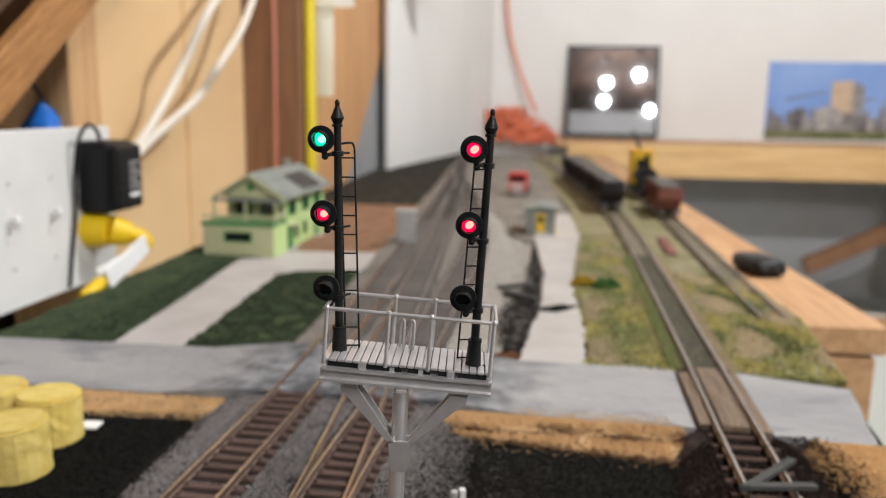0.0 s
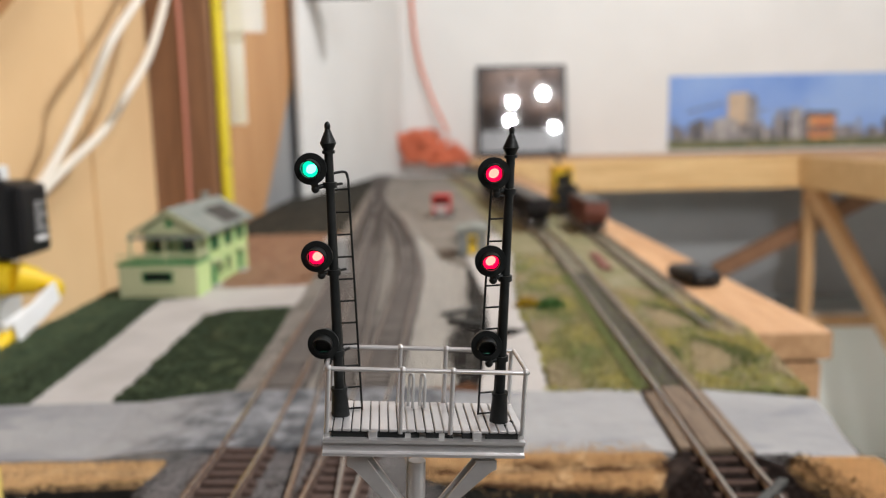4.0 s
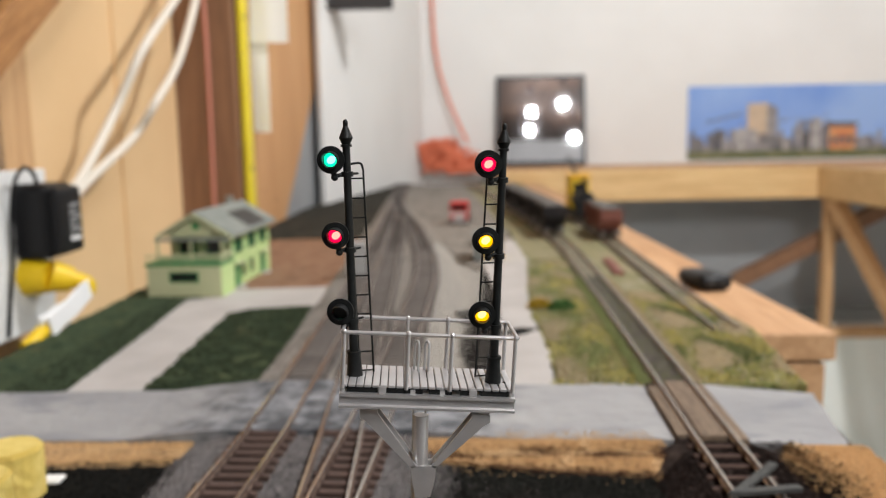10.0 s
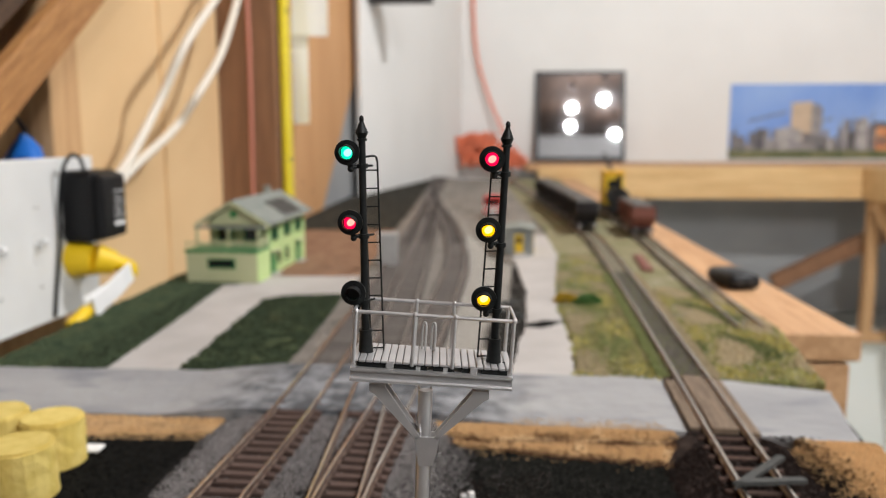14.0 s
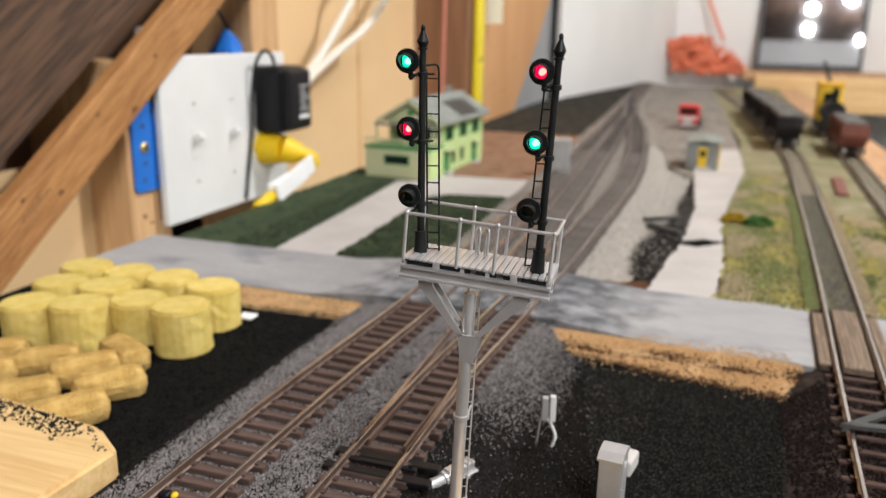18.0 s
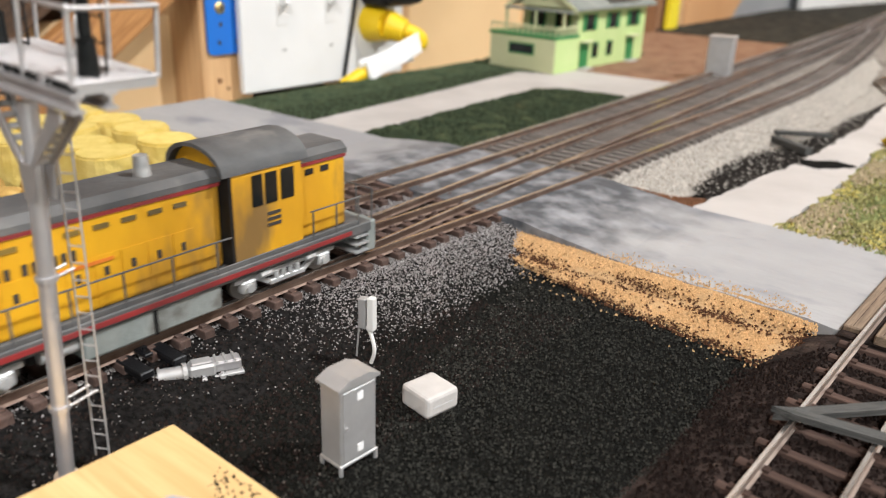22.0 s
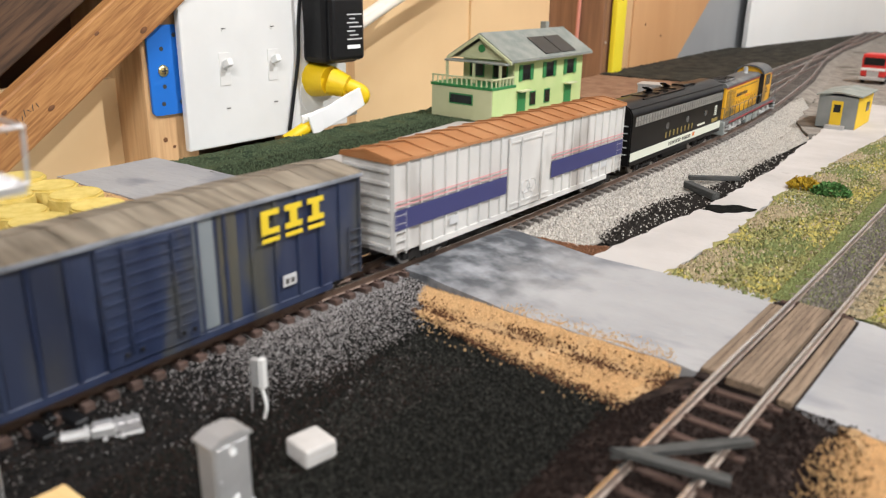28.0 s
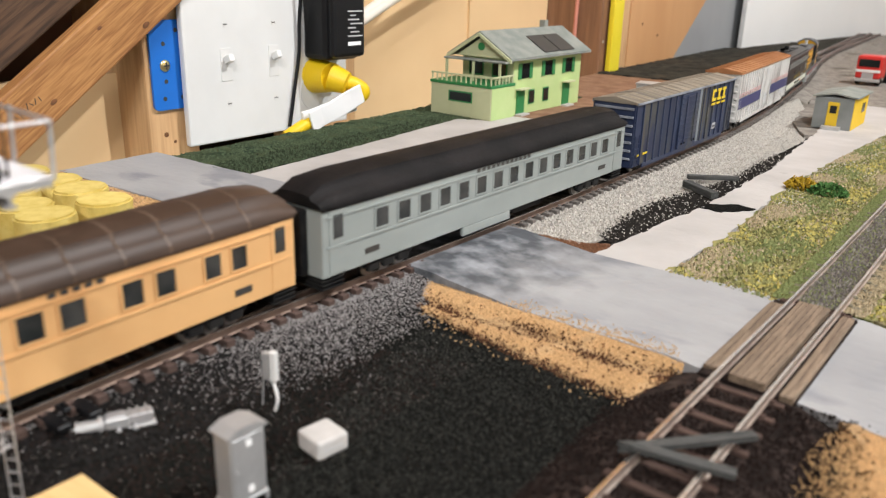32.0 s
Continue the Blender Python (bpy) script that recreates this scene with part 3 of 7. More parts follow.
# ---- layout base ----
bm = bm_new()
prism(bm, [(-300, -3900), (150, -3900), (165, 250), (186, 400), (205, 521), (258, 521), (262, 2300), (-240, 2300), (-255, 1640), (-282, 1600), (-282, 395), (-300, 380)], "z", -22, -3)
tagged(part("layout_board", bm, M["black_turf"]), "plywood layout board covered with black scenic turf", "", "", "structure")
slab("layout_skirt", 205, 256, 521, 560, -90, -24, M["bench_wood"], "pine end board of the bench", 1.5, "", "structure")
slab("bench_rail", 200, 262, 519, 2300, -21.5, -2.4, M["bench_wood"], "pinkish bare wood edge strip of the bench", 1.5)
for y in (540, 1400):
    slab("bench_leg", 205, 243, y, y + 40, -900, -92, M["bench_wood"], "square pine leg under the bench edge", 2, "leg", "")

XT1 = [(-3900, -87), (0, -87), (200, -87), (260, -84), (330, -80), (450, -80), (600, -80), (900, -87), (1250, -97), (1600, -107), (2000, -118), (2300, -128)]
XT2 = [(-3900, -43), (100, -43), (240, -43), (320, -37), (400, -32), (480, -29), (600, -25), (700, -22), (800, -24), (900, -30), (1000, -39), (1155, -54), (1300, -74), (1470, -97), (1700, -113), (2000, -131), (2300, -150)]
XT3 = [(180, -43), (240, -44), (300, -46), (400, -50), (650, -57), (950, -68), (1350, -84), (1700, -112)]
XS1 = [(206, 107), (316, 112.5), (410, 118), (582, 126), (785, 134), (950, 139), (1150, 132), (1400, 118), (1700, 103), (2200, 60)]
XS2 = [(515, 186), (900, 200), (1035, 204), (1300, 206), (1700, 190), (2200, 150)]


def along(line):
    """x of a track's centre line at y, smoothly."""
    ys, xs = [p[0] for p in line], [p[1] for p in line]
    fy = np.arange(ys[0], ys[-1] + 10, 10.0)
    fx = np.interp(fy, ys, xs)
    k = np.hanning(15)
    pad = np.pad(fx, 7, mode="reflect", reflect_type="odd")
    fx = np.convolve(pad, k / k.sum(), mode="valid")
    return lambda y: np.interp(y, fy, fx)


CT1, CT2, CT3, CS1, CS2 = (along(p) for p in (XT1, XT2, XT3, XS1, XS2))
TIE_TOP, RAIL_TOP = 5.4, 8.2


def ribbon(name, centre, y0, y1, offset, profile, mat, z, parent=None, label="", step=12.0):
    """A profile (sideways, up) drawn along a track's line."""
    ys = np.arange(y0, y1 + step, step)
    ys[-1] = y1
    bm = bm_new()
    rows = []
    for y in ys:
        x = float(centre(y))
        slope = (float(centre(y + 5)) - float(centre(y - 5))) / 10
        n = math.hypot(1, slope)
        rows.append([bm.verts.new(Vector((x + (offset + a) / n, y - (offset + a) * slope / n, z + b)) * MM) for a, b in profile])
    k = len(profile)
    for p, q in zip(rows, rows[1:]):
        for i in range(k):
            bm.faces.new((p[i], p[(i + 1) % k], q[(i + 1) % k], q[i]))
    bm.faces.new(rows[0])
    bm.faces.new(rows[-1][::-1])
    bmesh.ops.recalc_face_normals(bm, faces=bm.faces)
    return part(name, bm, mat, parent, label)


RAIL = [(-0.9, 0), (0.9, 0), (0.35, 0.5), (0.35, 1.9), (0.55, 2.1), (0.55, 2.8), (-0.55, 2.8), (-0.55, 2.1), (-0.35, 1.9), (-0.35, 0.5)]


def track(name, centre, y0, y1, label, z=TIE_TOP, gauge=17.6, mat="rail", tie="tie", far_tie="tie_grey", pieces=(60, 900), tie_long=26.0, step=7.6, skip=(), tie_w=1.7):
    t = thing(name, (0, 0, 0), 0, label, "track", "", "structure")
    for side in (-1, 1):
        rail = ribbon("rail", centre, y0, y1, side * gauge / 2, RAIL, M[mat], z, t)
        ribbon("rail_head", centre, y0, y1, side * gauge / 2, [(-0.5, 2.8), (0.5, 2.8), (0.42, 2.92), (-0.42, 2.92)], M["rail_head"], z, rail)
    one = bm_new()
    box(one, -tie_long / 2, tie_long / 2, -tie_w, tie_w, -2.6, 0, 0.25)
    for side in (-1, 1):
        for a in (-1, 1):
            box(one, side * gauge / 2 + a * 1.5 - 0.7, side * gauge / 2 + a * 1.5 + 0.7, -0.9, 0.9, -0.1, 0.7)
    me = bpy.data.meshes.new("tie")
    one.to_mesh(me)
    one.free()
    me.materials.append(M[tie])
    me_far = me.copy()
    me_far.materials.clear()
    me_far.materials.append(M[far_tie])
    rest_v, rest_f = [], []
    r = np.random.RandomState(int(abs(y0)) + 7)
    y = y0 + 3
    while y < y1:
        if not any(a < y < b for a, b in skip):
            x = float(centre(y))
            turn = math.atan2(-(float(centre(y + 5)) - float(centre(y - 5))), 10) + r.uniform(-0.02, 0.02)
            m = Matrix.Translation(Vector((x + r.uniform(-0.5, 0.5), y, z)) * MM) @ Euler((0, 0, turn)).to_matrix().to_4x4()
            if pieces[0] <= y <= pieces[1]:
                ob = new("tie", me if y < 400 else me_far)
                ob.parent = t
                ob.matrix_basis = m
            else:
                n = len(rest_v)
                h = tie_long / 2
                for cx, cy, cz in ((-h, -1.7, -2.6), (h, -1.7, -2.6), (h, 1.7, -2.6), (-h, 1.7, -2.6), (-h, -1.7, 0), (h, -1.7, 0), (h, 1.7, 0), (-h, 1.7, 0)):
                    rest_v.append(tuple(m @ (Vector((cx, cy, cz)) * MM)))
                rest_f += [tuple(n + i for i in f) for f in ((0, 1, 5, 4), (1, 2, 6, 5), (2, 3, 7, 6), (3, 0, 4, 7), (4, 5, 6, 7))]
        y += step * r.uniform(0.95, 1.05)
    if rest_f:
        mesh_object("far_ties", rest_v, rest_f, M[far_tie], t, "rows of brown ties farther along", "stuff")
    return t


# ---- ground of the layout ----
def bed_z(x, y):
    """Height of the track bed and the ground round it."""
    x, y = np.asarray(x, float), np.asarray(y, float)
    left = CT1(y) - 19
    right = np.maximum(CT2(y), CT3(np.clip(y, 200, 1700))) + 17
    d = np.maximum(np.maximum(left - x, x - right), 0)
    return np.where(d < 0.01, 3.2, np.maximum(3.2 - d * 0.3, -2.6))


def bed(name, y0, y1, mat, label, wide=22, seed=2):
    ys = np.arange(y0, y1 + 1, 12.0)
    cols = np.linspace(0, 1, 26)
    v, f = [], []
    for i, y in enumerate(ys):
        a = float(CT1(y)) - 19 - wide
        b = float(max(CT2(y), CT3(min(max(y, 200), 1700)))) + 17 + wide
        for c in cols:
            x = a + (b - a) * c
            rim = 1.0 if c in (0.0, 1.0) else 0.0
            v.append((x * MM, y * MM, (float(bed_z(x, y)) - rim + 0.5 * noise.noise((x / 5, y / 5, seed)) - 0.1) * MM))
    n = len(cols)
    for i in range(len(ys) - 1):
        for j in range(n - 1):
            f.append((i * n + j, i * n + j + 1, (i + 1) * n + j + 1, (i + 1) * n + j))
    return mesh_object(name, v, f, mat, None, label, "structure", True)


bed("ballast_bed_near", -3900, 338, M["ballast_bed"], "grey ballast bank under the two main tracks", 24)
bed("ballast_bed_far", 404, 2300, M["far_dust"], "pale ballast bank under the curving main tracks", 30)

ROAD = [(-296, 404), (-296, 336), (-14, 331), (88, 327), (168, 314), (184, 384), (121, 405), (20, 405), (-115, 404)]


def road_rise(x, y):
    return 4.4 * max(0.0, 1 - max(0.0, abs(x + 62) - 44) / 42)


sheet("road", ROAD, 1.6, 6, M["road"], "pale grey plaster road across the layout", 8, 0.5, 5, "", 0.35, road_rise)
sheet("sand_bank", [(-28, 333), (-24, 322), (-8, 313), (30, 306), (62, 302), (84, 300), (92, 304), (90, 322), (86, 329), (20, 333)], 1.7, 6, M["sand"], "sandy tan bank along the road edge", 5, 1.6, 8, "", 0.8,
      lambda x, y: -4.3 * min(1, max(0, (331 - y) / 30)) - 1.0 * math.exp(-((y - 317) / 2.6) ** 2))
sheet("sand_bank", [(-294, 338), (-294, 317), (-200, 317), (-116, 322), (-114, 337)], 1.2, 6, M["sand"], "sandy tan bank along the road edge", 5, 1.6, 9, "", 0.8,
      lambda x, y: -4.4 * min(1, max(0, (336 - y) / 20)))
sheet("sand_bank", [(140, 316), (150, 300), (153, 285), (154, 268), (165, 240), (168, 262), (172, 312)], 2.5, 8, M["sand"], "mound of tan sand beside the end of the spur", 5, 1.6, 10, "", 1.2,
      lambda x, y: 3.0 * math.exp(-((x - 152) ** 2 + (y - 285) ** 2) / 500) - 3.0 * min(1, max(0, (300 - y) / 60)))
sheet("lawn", [(-282, 402), (-208, 402), (-214, 520), (-224, 652), (-200, 672), (-196, 700), (-200, 850), (-282, 860)], 0.8, 4, M["green_turf"], "dark green turf lawn beside the house", 5, 1.6, 11, "", 2.2)
sheet("lawn", [(-166, 402), (-104, 402), (-106, 520), (-112, 622), (-160, 612), (-172, 596)], 0.8, 4, M["green_turf"], "dark green turf plot between path and track", 5, 1.6, 12, "", 1.8)
sheet("path", [(-208, 403), (-166, 403), (-172, 597), (-158, 612), (-112, 622), (-106, 640), (-112, 706), (-196, 700), (-199, 672), (-224, 655), (-214, 520)], 0.5, 3.5, M["pavement"], "pale grey path to the house", 9, 0.5, 13)
sheet("dirt_lot", [(-196, 701), (-112, 707), (-112, 900), (-120, 1060), (-282, 1060), (-282, 862), (-200, 852)], 0.4, 3.4, M["dirt"], "brown bare earth behind the house", 7, 1.2, 14, "", 0.5)
sheet("dark_bank", [(-281, 1060), (-122, 1062), (-125, 1300), (-138, 1700), (-152, 2290), (-236, 2290), (-252, 1640), (-281, 1590)], 2.0, 6, M["bank_turf"], "dark brown turf bank by the wall", 12, 2.0, 15, "", 2.0)
sheet("pavement", [(22, 403), (56, 402), (62, 475), (61, 569), (70, 700), (84, 843), (82, 1010), (29, 1012), (36, 799), (41, 635), (35, 516), (28, 470)], 0.9, 4.5, M["pavement"], "pale plaster pavement strip beside the ditch", 7, 1.2, 16, "", 0.3)
sheet("ditch", [(22, 424), (29, 461), (34, 492), (37, 519), (38, 553), (42, 635), (40, 702), (37, 780), (35, 780), (33, 709), (32, 669), (32, 606), (28, 575), (21, 545), (16, 513), (15, 476), (17, 446)], -1.5, 3, M["ditch_gravel"], "dark gravel ditch between bank and pavement", 6, 2.2, 17, "", 0.8)
sheet("far_flat", [(30, 795), (37, 799), (23, 1050), (-9, 1450), (-90, 1620), (-60, 1400), (-14, 1050), (6, 860)], 0.1, 4, M["far_dust"], "pale flat ground between the far tracks and the pavement", 10, 2.0, 33, "", 0.4)
sheet("rust_patch", [(-13, 404), (22, 404), (25, 426), (20, 434), (6, 426), (-8, 414)], 0.4, 3, M["dirt"], "rusty brown earth at the end of the ditch", 4, 1.5, 18, "", 0.4, lambda x, y: float(bed_z(x, y)))
sheet("tar_patch", [(35, 514), (47, 513), (58, 526), (60, 532), (50, 535), (42, 528), (36, 525)], 1.35, 1.2, M["black_turf"], "black tar run across the pavement", 3, 1.3, 34, "", 0.2)
sheet("scrub", [(56, 402), (104, 398), (112, 500), (118, 640), (124, 840), (84, 842), (70, 700), (61, 569), (62, 475)], 1.0, 4.5, M["yellow_turf"], "yellow green turf beside the spur", 5, 2.0, 19, "", 1.2)
sheet("scrub", [(130, 404), (188, 400), (206, 521), (200, 640), (150, 660), (138, 560)], 0.6, 4.5, M["yellow_turf"], "yellow green turf beyond the spur", 5, 2.0, 20, "", 1.2)
sheet("yard_ground", [(80, 842), (126, 842), (112, 500), (138, 520), (150, 655), (202, 640), (206, 530), (200, 900), (206, 2290), (40, 2290), (70, 1400), (86, 1100)], -0.2, 3.0, M["yard_turf"], "dusty olive ground of the far yard", 12, 1.0, 21, "", 0.3)
sheet("far_ground", [(-90, 1622), (-8, 1453), (22, 1052), (28, 1013), (83, 1011), (72, 1403), (42, 2290), (-126, 2290)], 0.0, 4, M["far_dust"], "dusty brown ground at the far end of the layout", 12, 1.5, 35, "", 0.4)

track("track_main", CT1, -3900, 2300, "straight main track with brown plastic ties", skip=((340, 402),))
track("track_branch", CT2, -3900, 2300, "main track that curves away past the crossing", skip=((340, 402),))
track("track_turnout", CT3, 190, 1690, "turnout track leaving between the main tracks", tie_long=24, skip=((150, 330), (340, 402)))
ribbon("spur_bank", CS1, 196, 320, 0, [(-30, -3.2), (-15, 1.9), (15, 1.9), (30, -3.2)], M["spur_dirt"], 0)["kind"] = "structure"
track("track_spur", CS1, 206, 2200, "weathered spur track ending in the black ground", z=3.2, mat="rail_worn", tie="tie_dark", far_tie="tie_dusty", skip=((318, 398),), step=10.6, gauge=16.4, tie_w=1.25)
ribbon("spur_fill", CS1, 402, 2200, 0, [(-7.2, 0), (7.2, 0), (7.2, -2), (-7.2, -2)], M["dusty_fill"], 3.12)["kind"] = "structure"
ribbon("spur_fill", CS2, 515, 2200, 0, [(-7.2, 0), (7.2, 0), (7.2, -2), (-7.2, -2)], M["dusty_fill"], 1.45)["kind"] = "structure"
track("track_spur", CS2, 515, 2200, "second weathered spur track in the yard", z=1.6, mat="rail_worn", tie="tie_dark", far_tie="tie_dusty", step=9, gauge=16.4, tie_w=1.25)

ribbon("crossing_bed", CS1, 319, 398, 0, [(-14.8, -2.2), (-14.8, 0), (15, 0), (15, -2.2)], M["spur_dirt"], 2.6)["kind"] = "structure"
# grade crossing planks
cross = thing("plank_crossing", (0, 0, 0), 0, "weathered timber planks laid at the spur crossing", "crossing")
for dx, w, a, b in ((0, 11.2, 320, 396), (-12.2, 5.0, 324, 392), (12.4, 4.4, 318, 394)):
    y = (a + b) / 2
    bm = box(bm_new(), -w / 2, w / 2, -(b - a) / 2, (b - a) / 2, -3.2, 0, 0.4)
    ob = part("plank", bm, M["plank"], cross)
    ob.matrix_basis = Matrix.Translation(Vector((float(CS1(y)) + dx, y, 5.4 if dx == 0 else 4.2)) * MM) @ Euler((0, 0, -0.055)).to_matrix().to_4x4()
    for k in range(1, int(w / 1.8)):  # grooves between the scribed boards
        x = -w / 2 + k * w / int(w / 1.8)
        part("groove", box(bm_new(), x - 0.08, x + 0.08, -(b - a) / 2 + 0.5, (b - a) / 2 - 0.5, -0.2, 0.05), M["tie_dark"], ob)

# ---- signal bridge ----
GLASS = {"green": glow("lens_green", (0.0, 0.5, 0.27), 2.5), "red": glow("lens_red", (0.8, 0.0, 0.04), 2.4),
         "yellow": glow("lens_yellow", (0.8, 0.4, 0.0), 2.0), "dark": material("lens_dark", (0.02, 0.02, 0.02), rough=0.15),
         "green_core": glow("lamp_green", (0.25, 1.0, 0.72), 2.6), "red_core": glow("lamp_red", (1.0, 0.26, 0.2), 2.6),
         "yellow_core": glow("lamp_yellow", (1.0, 0.72, 0.2), 2.6)}
signal = thing("signal_bridge", (-7, 151, -2), 0, "silver cantilever signal stand with two black three-lamp masts", "signal")


def at_signal(p):
    return (p[0] + 7, p[1] - 151, p[2] + 2)


def srod(name, p0, p1, r, mat, parent=signal, seg=10, r1=None, label=""):
    return part(name, rod(bm_new(), at_signal(p0), at_signal(p1), r, seg, r1), mat, parent, label, True)


srod("pole", (-7.4, 151, -2), (-4.6, 154, 76), 1.55, M["silver"], seg=16)
srod("pole_foot", (-7.4, 151, -2), (-7.2, 151.2, 1.2), 2.5, M["silver"], seg=16)
for z in (17, 44):
    k = (z + 2) / 78
    c = (-7.4 + 2.8 * k, 151 + 3 * k)
    part("pole_collar", rod(bm_new(), at_signal((c[0], c[1], z - 0.5)), at_signal((c[0], c[1], z + 0.5)), 2.0, 14), M["silver"], signal)
    for dx in (-1.3, 1.3):
        srod("ladder_bracket", (c[0] + dx, c[1], z), (c[0] + dx * 1.1 - 0.4, c[1] + 7.2 - 2.4 * (z - 17) / 27, z + 0.8), 0.28, M["silver"])


def ladder(p0, p1, wide, rungs, mat, parent, sideways=(1, 0, 0)):
    a, b, s = Vector(p0), Vector(p1), Vector(sideways) * wide / 2
    t = part("ladder", rod(bm_new(), a - s, b - s, 0.22, 6), mat, parent)
    part("ladder_rail", rod(bm_new(), a + s, b + s, 0.22, 6), mat, t)
    for i in range(rungs):
        p = a + (b - a) * (i + 0.5) / rungs
        part("rung", rod(bm_new(), p - s, p + s, 0.18, 5), mat, t)
    return t


ladder(at_signal((-8.0, 159.2, 1)), at_signal((-5.0, 159.2, 78)), 3.0, 22, M["silver_dull"], signal, (0.86, 0.5, 0))
# platform: the deck slopes a little down towards the right-hand mast
deck = Matrix.Translation(Vector(at_signal((-3.5, 158.5, 81.0))) * MM) @ Euler((radians(-1.0), radians(4.0), radians(3.5))).to_matrix().to_4x4()
bm = bm_new()
for y in (-7.2, -1.6):
    prism(bm, [(y - 1.2, -3.0), (y + 1.2, -3.0), (y + 1.2, -2.5), (y + 0.3, -2.3), (y + 0.3, -0.8), (y + 1.2, -0.6), (y + 1.2, 0), (y - 1.2, 0), (y - 1.2, -0.6), (y - 0.3, -0.8), (y - 0.3, -2.3), (y - 1.2, -2.5)], "x", -17.8, 17.8)
beams = part("channel_beam", bm, M["silver"], signal)
beams.matrix_basis = deck
for x in (-17.2, -9.0, -3.0, 3.0, 9.0, 17.2):
    part("deck_joist", box(bm_new(), x - 0.5, x + 0.5, -7, 7, -0.2, 1.2), M["silver_dull"], signal).matrix_basis = deck
slat = bm_new()
box(slat, -0.7, 0.7, -7.6, 7.6, 1.2, 1.75, 0.12)
me = bpy.data.meshes.new("deck_slat")
slat.to_mesh(me)
slat.free()
me.materials.append(M["silver"])
for i in range(22):
    ob = new("deck_slat", me)
    ob.parent = signal
    ob.matrix_basis = deck @ Matrix.Translation((((i - 10.5) * 1.62) * MM, 0, 0))
for x, y in ((-9.2, -7.7), (9.2, -7.7)):
    part("deck_lug", box(bm_new(), x - 0.8, x + 0.8, y, y + 0.5, 0.0, 1.5, 0.15), M["silver"], signal).matrix_basis = deck
for y, xs in ((-7.6, (-17.2, -4.4, 4.4, 17.2)), (7.6, (-17.2, -4.4, 4.4, 17.2))):
    rail_bar = part("hand_rail", rod(bm_new(), (-17.6, y, 12.4), (17.6, y, 12.4), 0.42, 8), M["silver"], signal, "", True)
    rail_bar.matrix_basis = deck
    for x in xs:
        if y > 0 and abs(x) > 10:
            continue
        bm = rod(bm_new(), (x, y, 1.0), (x, y, 12.2), 0.42, 8)
        ball(bm, (x, y, 12.5), 0.62, 8)
        part("rail_post", bm, M["silver"], signal, "", True).matrix_basis = deck
for x in (-17.6, 17.6):
    part("side_rail", rod(bm_new(), (x, -7.6, 12.4), (x, 7.6, 12.4), 0.4, 8), M["silver"], signal, "", True).matrix_basis = deck
for x in (-17.2, 17.2):
    part("rail_post", rod(bm_new(), (x, 7.6, 1.0), (x, 7.6, 12.2), 0.42, 8), M["silver"], signal, "", True).matrix_basis = deck
for x in (-2.6, -0.4):  # two short hoops on the deck where the ladder comes up
    hoop = [(x, 5.2, 1.5), (x, 5.0, 7.0), (x + 0.4, 4.6, 8.2), (x + 0.8, 4.2, 7.0), (x + 0.8, 4.0, 1.5)]
    tube("ladder_hoop", hoop, 0.28, M["silver_dull"], signal, "", 4).matrix_basis = deck


def web(p0, p1, y0, y1, holes=6):
    """The pierced web between the two plates of a knee brace."""
    a, b = Vector(at_signal((p0[0], (y0 + y1) / 2, p0[1]))), Vector(at_signal((p1[0], (y0 + y1) / 2, p1[1])))
    d = b - a
    h, w = d.length / 2, (y1 - y0) / 2
    bm = bm_new()
    for i in range(holes + 1):
        x = -h + 2 * h * i / holes
        box(bm, max(x - 0.55, -h), min(x + 0.55, h), -w, w, -0.2, 0.2)
    for s in (-1, 1):
        box(bm, -h, h, s * w - 0.5, s * w + 0.5, -0.2, 0.2)
    part("brace_web", bm, M["silver_dull"], signal).matrix_basis = Matrix.Translation((a + b) / 2 * MM) @ d.to_track_quat("X", "Z").to_matrix().to_4x4()


def brace_plate(name, outline, y):
    bm = prism(bm_new(), [(x + 7, z + 2) for x, z in outline], "y", y - 151 - 0.25, y - 151 + 0.25)
    return part(name, bm, M["silver"], signal)


for y in (152.0, 155.4):
    brace_plate("knee_brace", [(-17.0, 78.0), (-13.4, 77.9), (-13.4, 77.2), (-5.7, 65.7), (-6.7, 65.2), (-15.9, 75.6), (-17.0, 76.2)], y)
    brace_plate("knee_brace", [(9.6, 76.4), (5.9, 76.6), (5.9, 76.0), (-2.7, 65.7), (-1.9, 65.2), (8.4, 74.2), (9.6, 74.8)], y)
    brace_plate("brace_hub", [(-6.9, 65.7), (-1.6, 65.7), (-2.0, 62.6), (-3.0, 59.0), (-6.2, 59.0), (-6.6, 62.6)], y)
web((-14.6, 76.0), (-6.4, 65.8), 152.3, 155.1)
web((7.2, 74.9), (-2.2, 65.8), 152.3, 155.1)
# Black sheets stand in for the shade in the deck's gaps.
part("deck_pan", box(bm_new(), -17.2, 17.2, -7.0, 7.2, 0.85, 1.15), M["signal_black"], signal).matrix_basis = deck
for x0, x1 in ((-16.4, -10.2), (-8.4, -1.0), (0.2, 5.0), (6.6, 9.4), (10.8, 16.6)):
    part("deck_fascia", box(bm_new(), x0, x1, -6.95, -6.75, -0.2, 0.82), M["signal_black"], signal).matrix_basis = deck

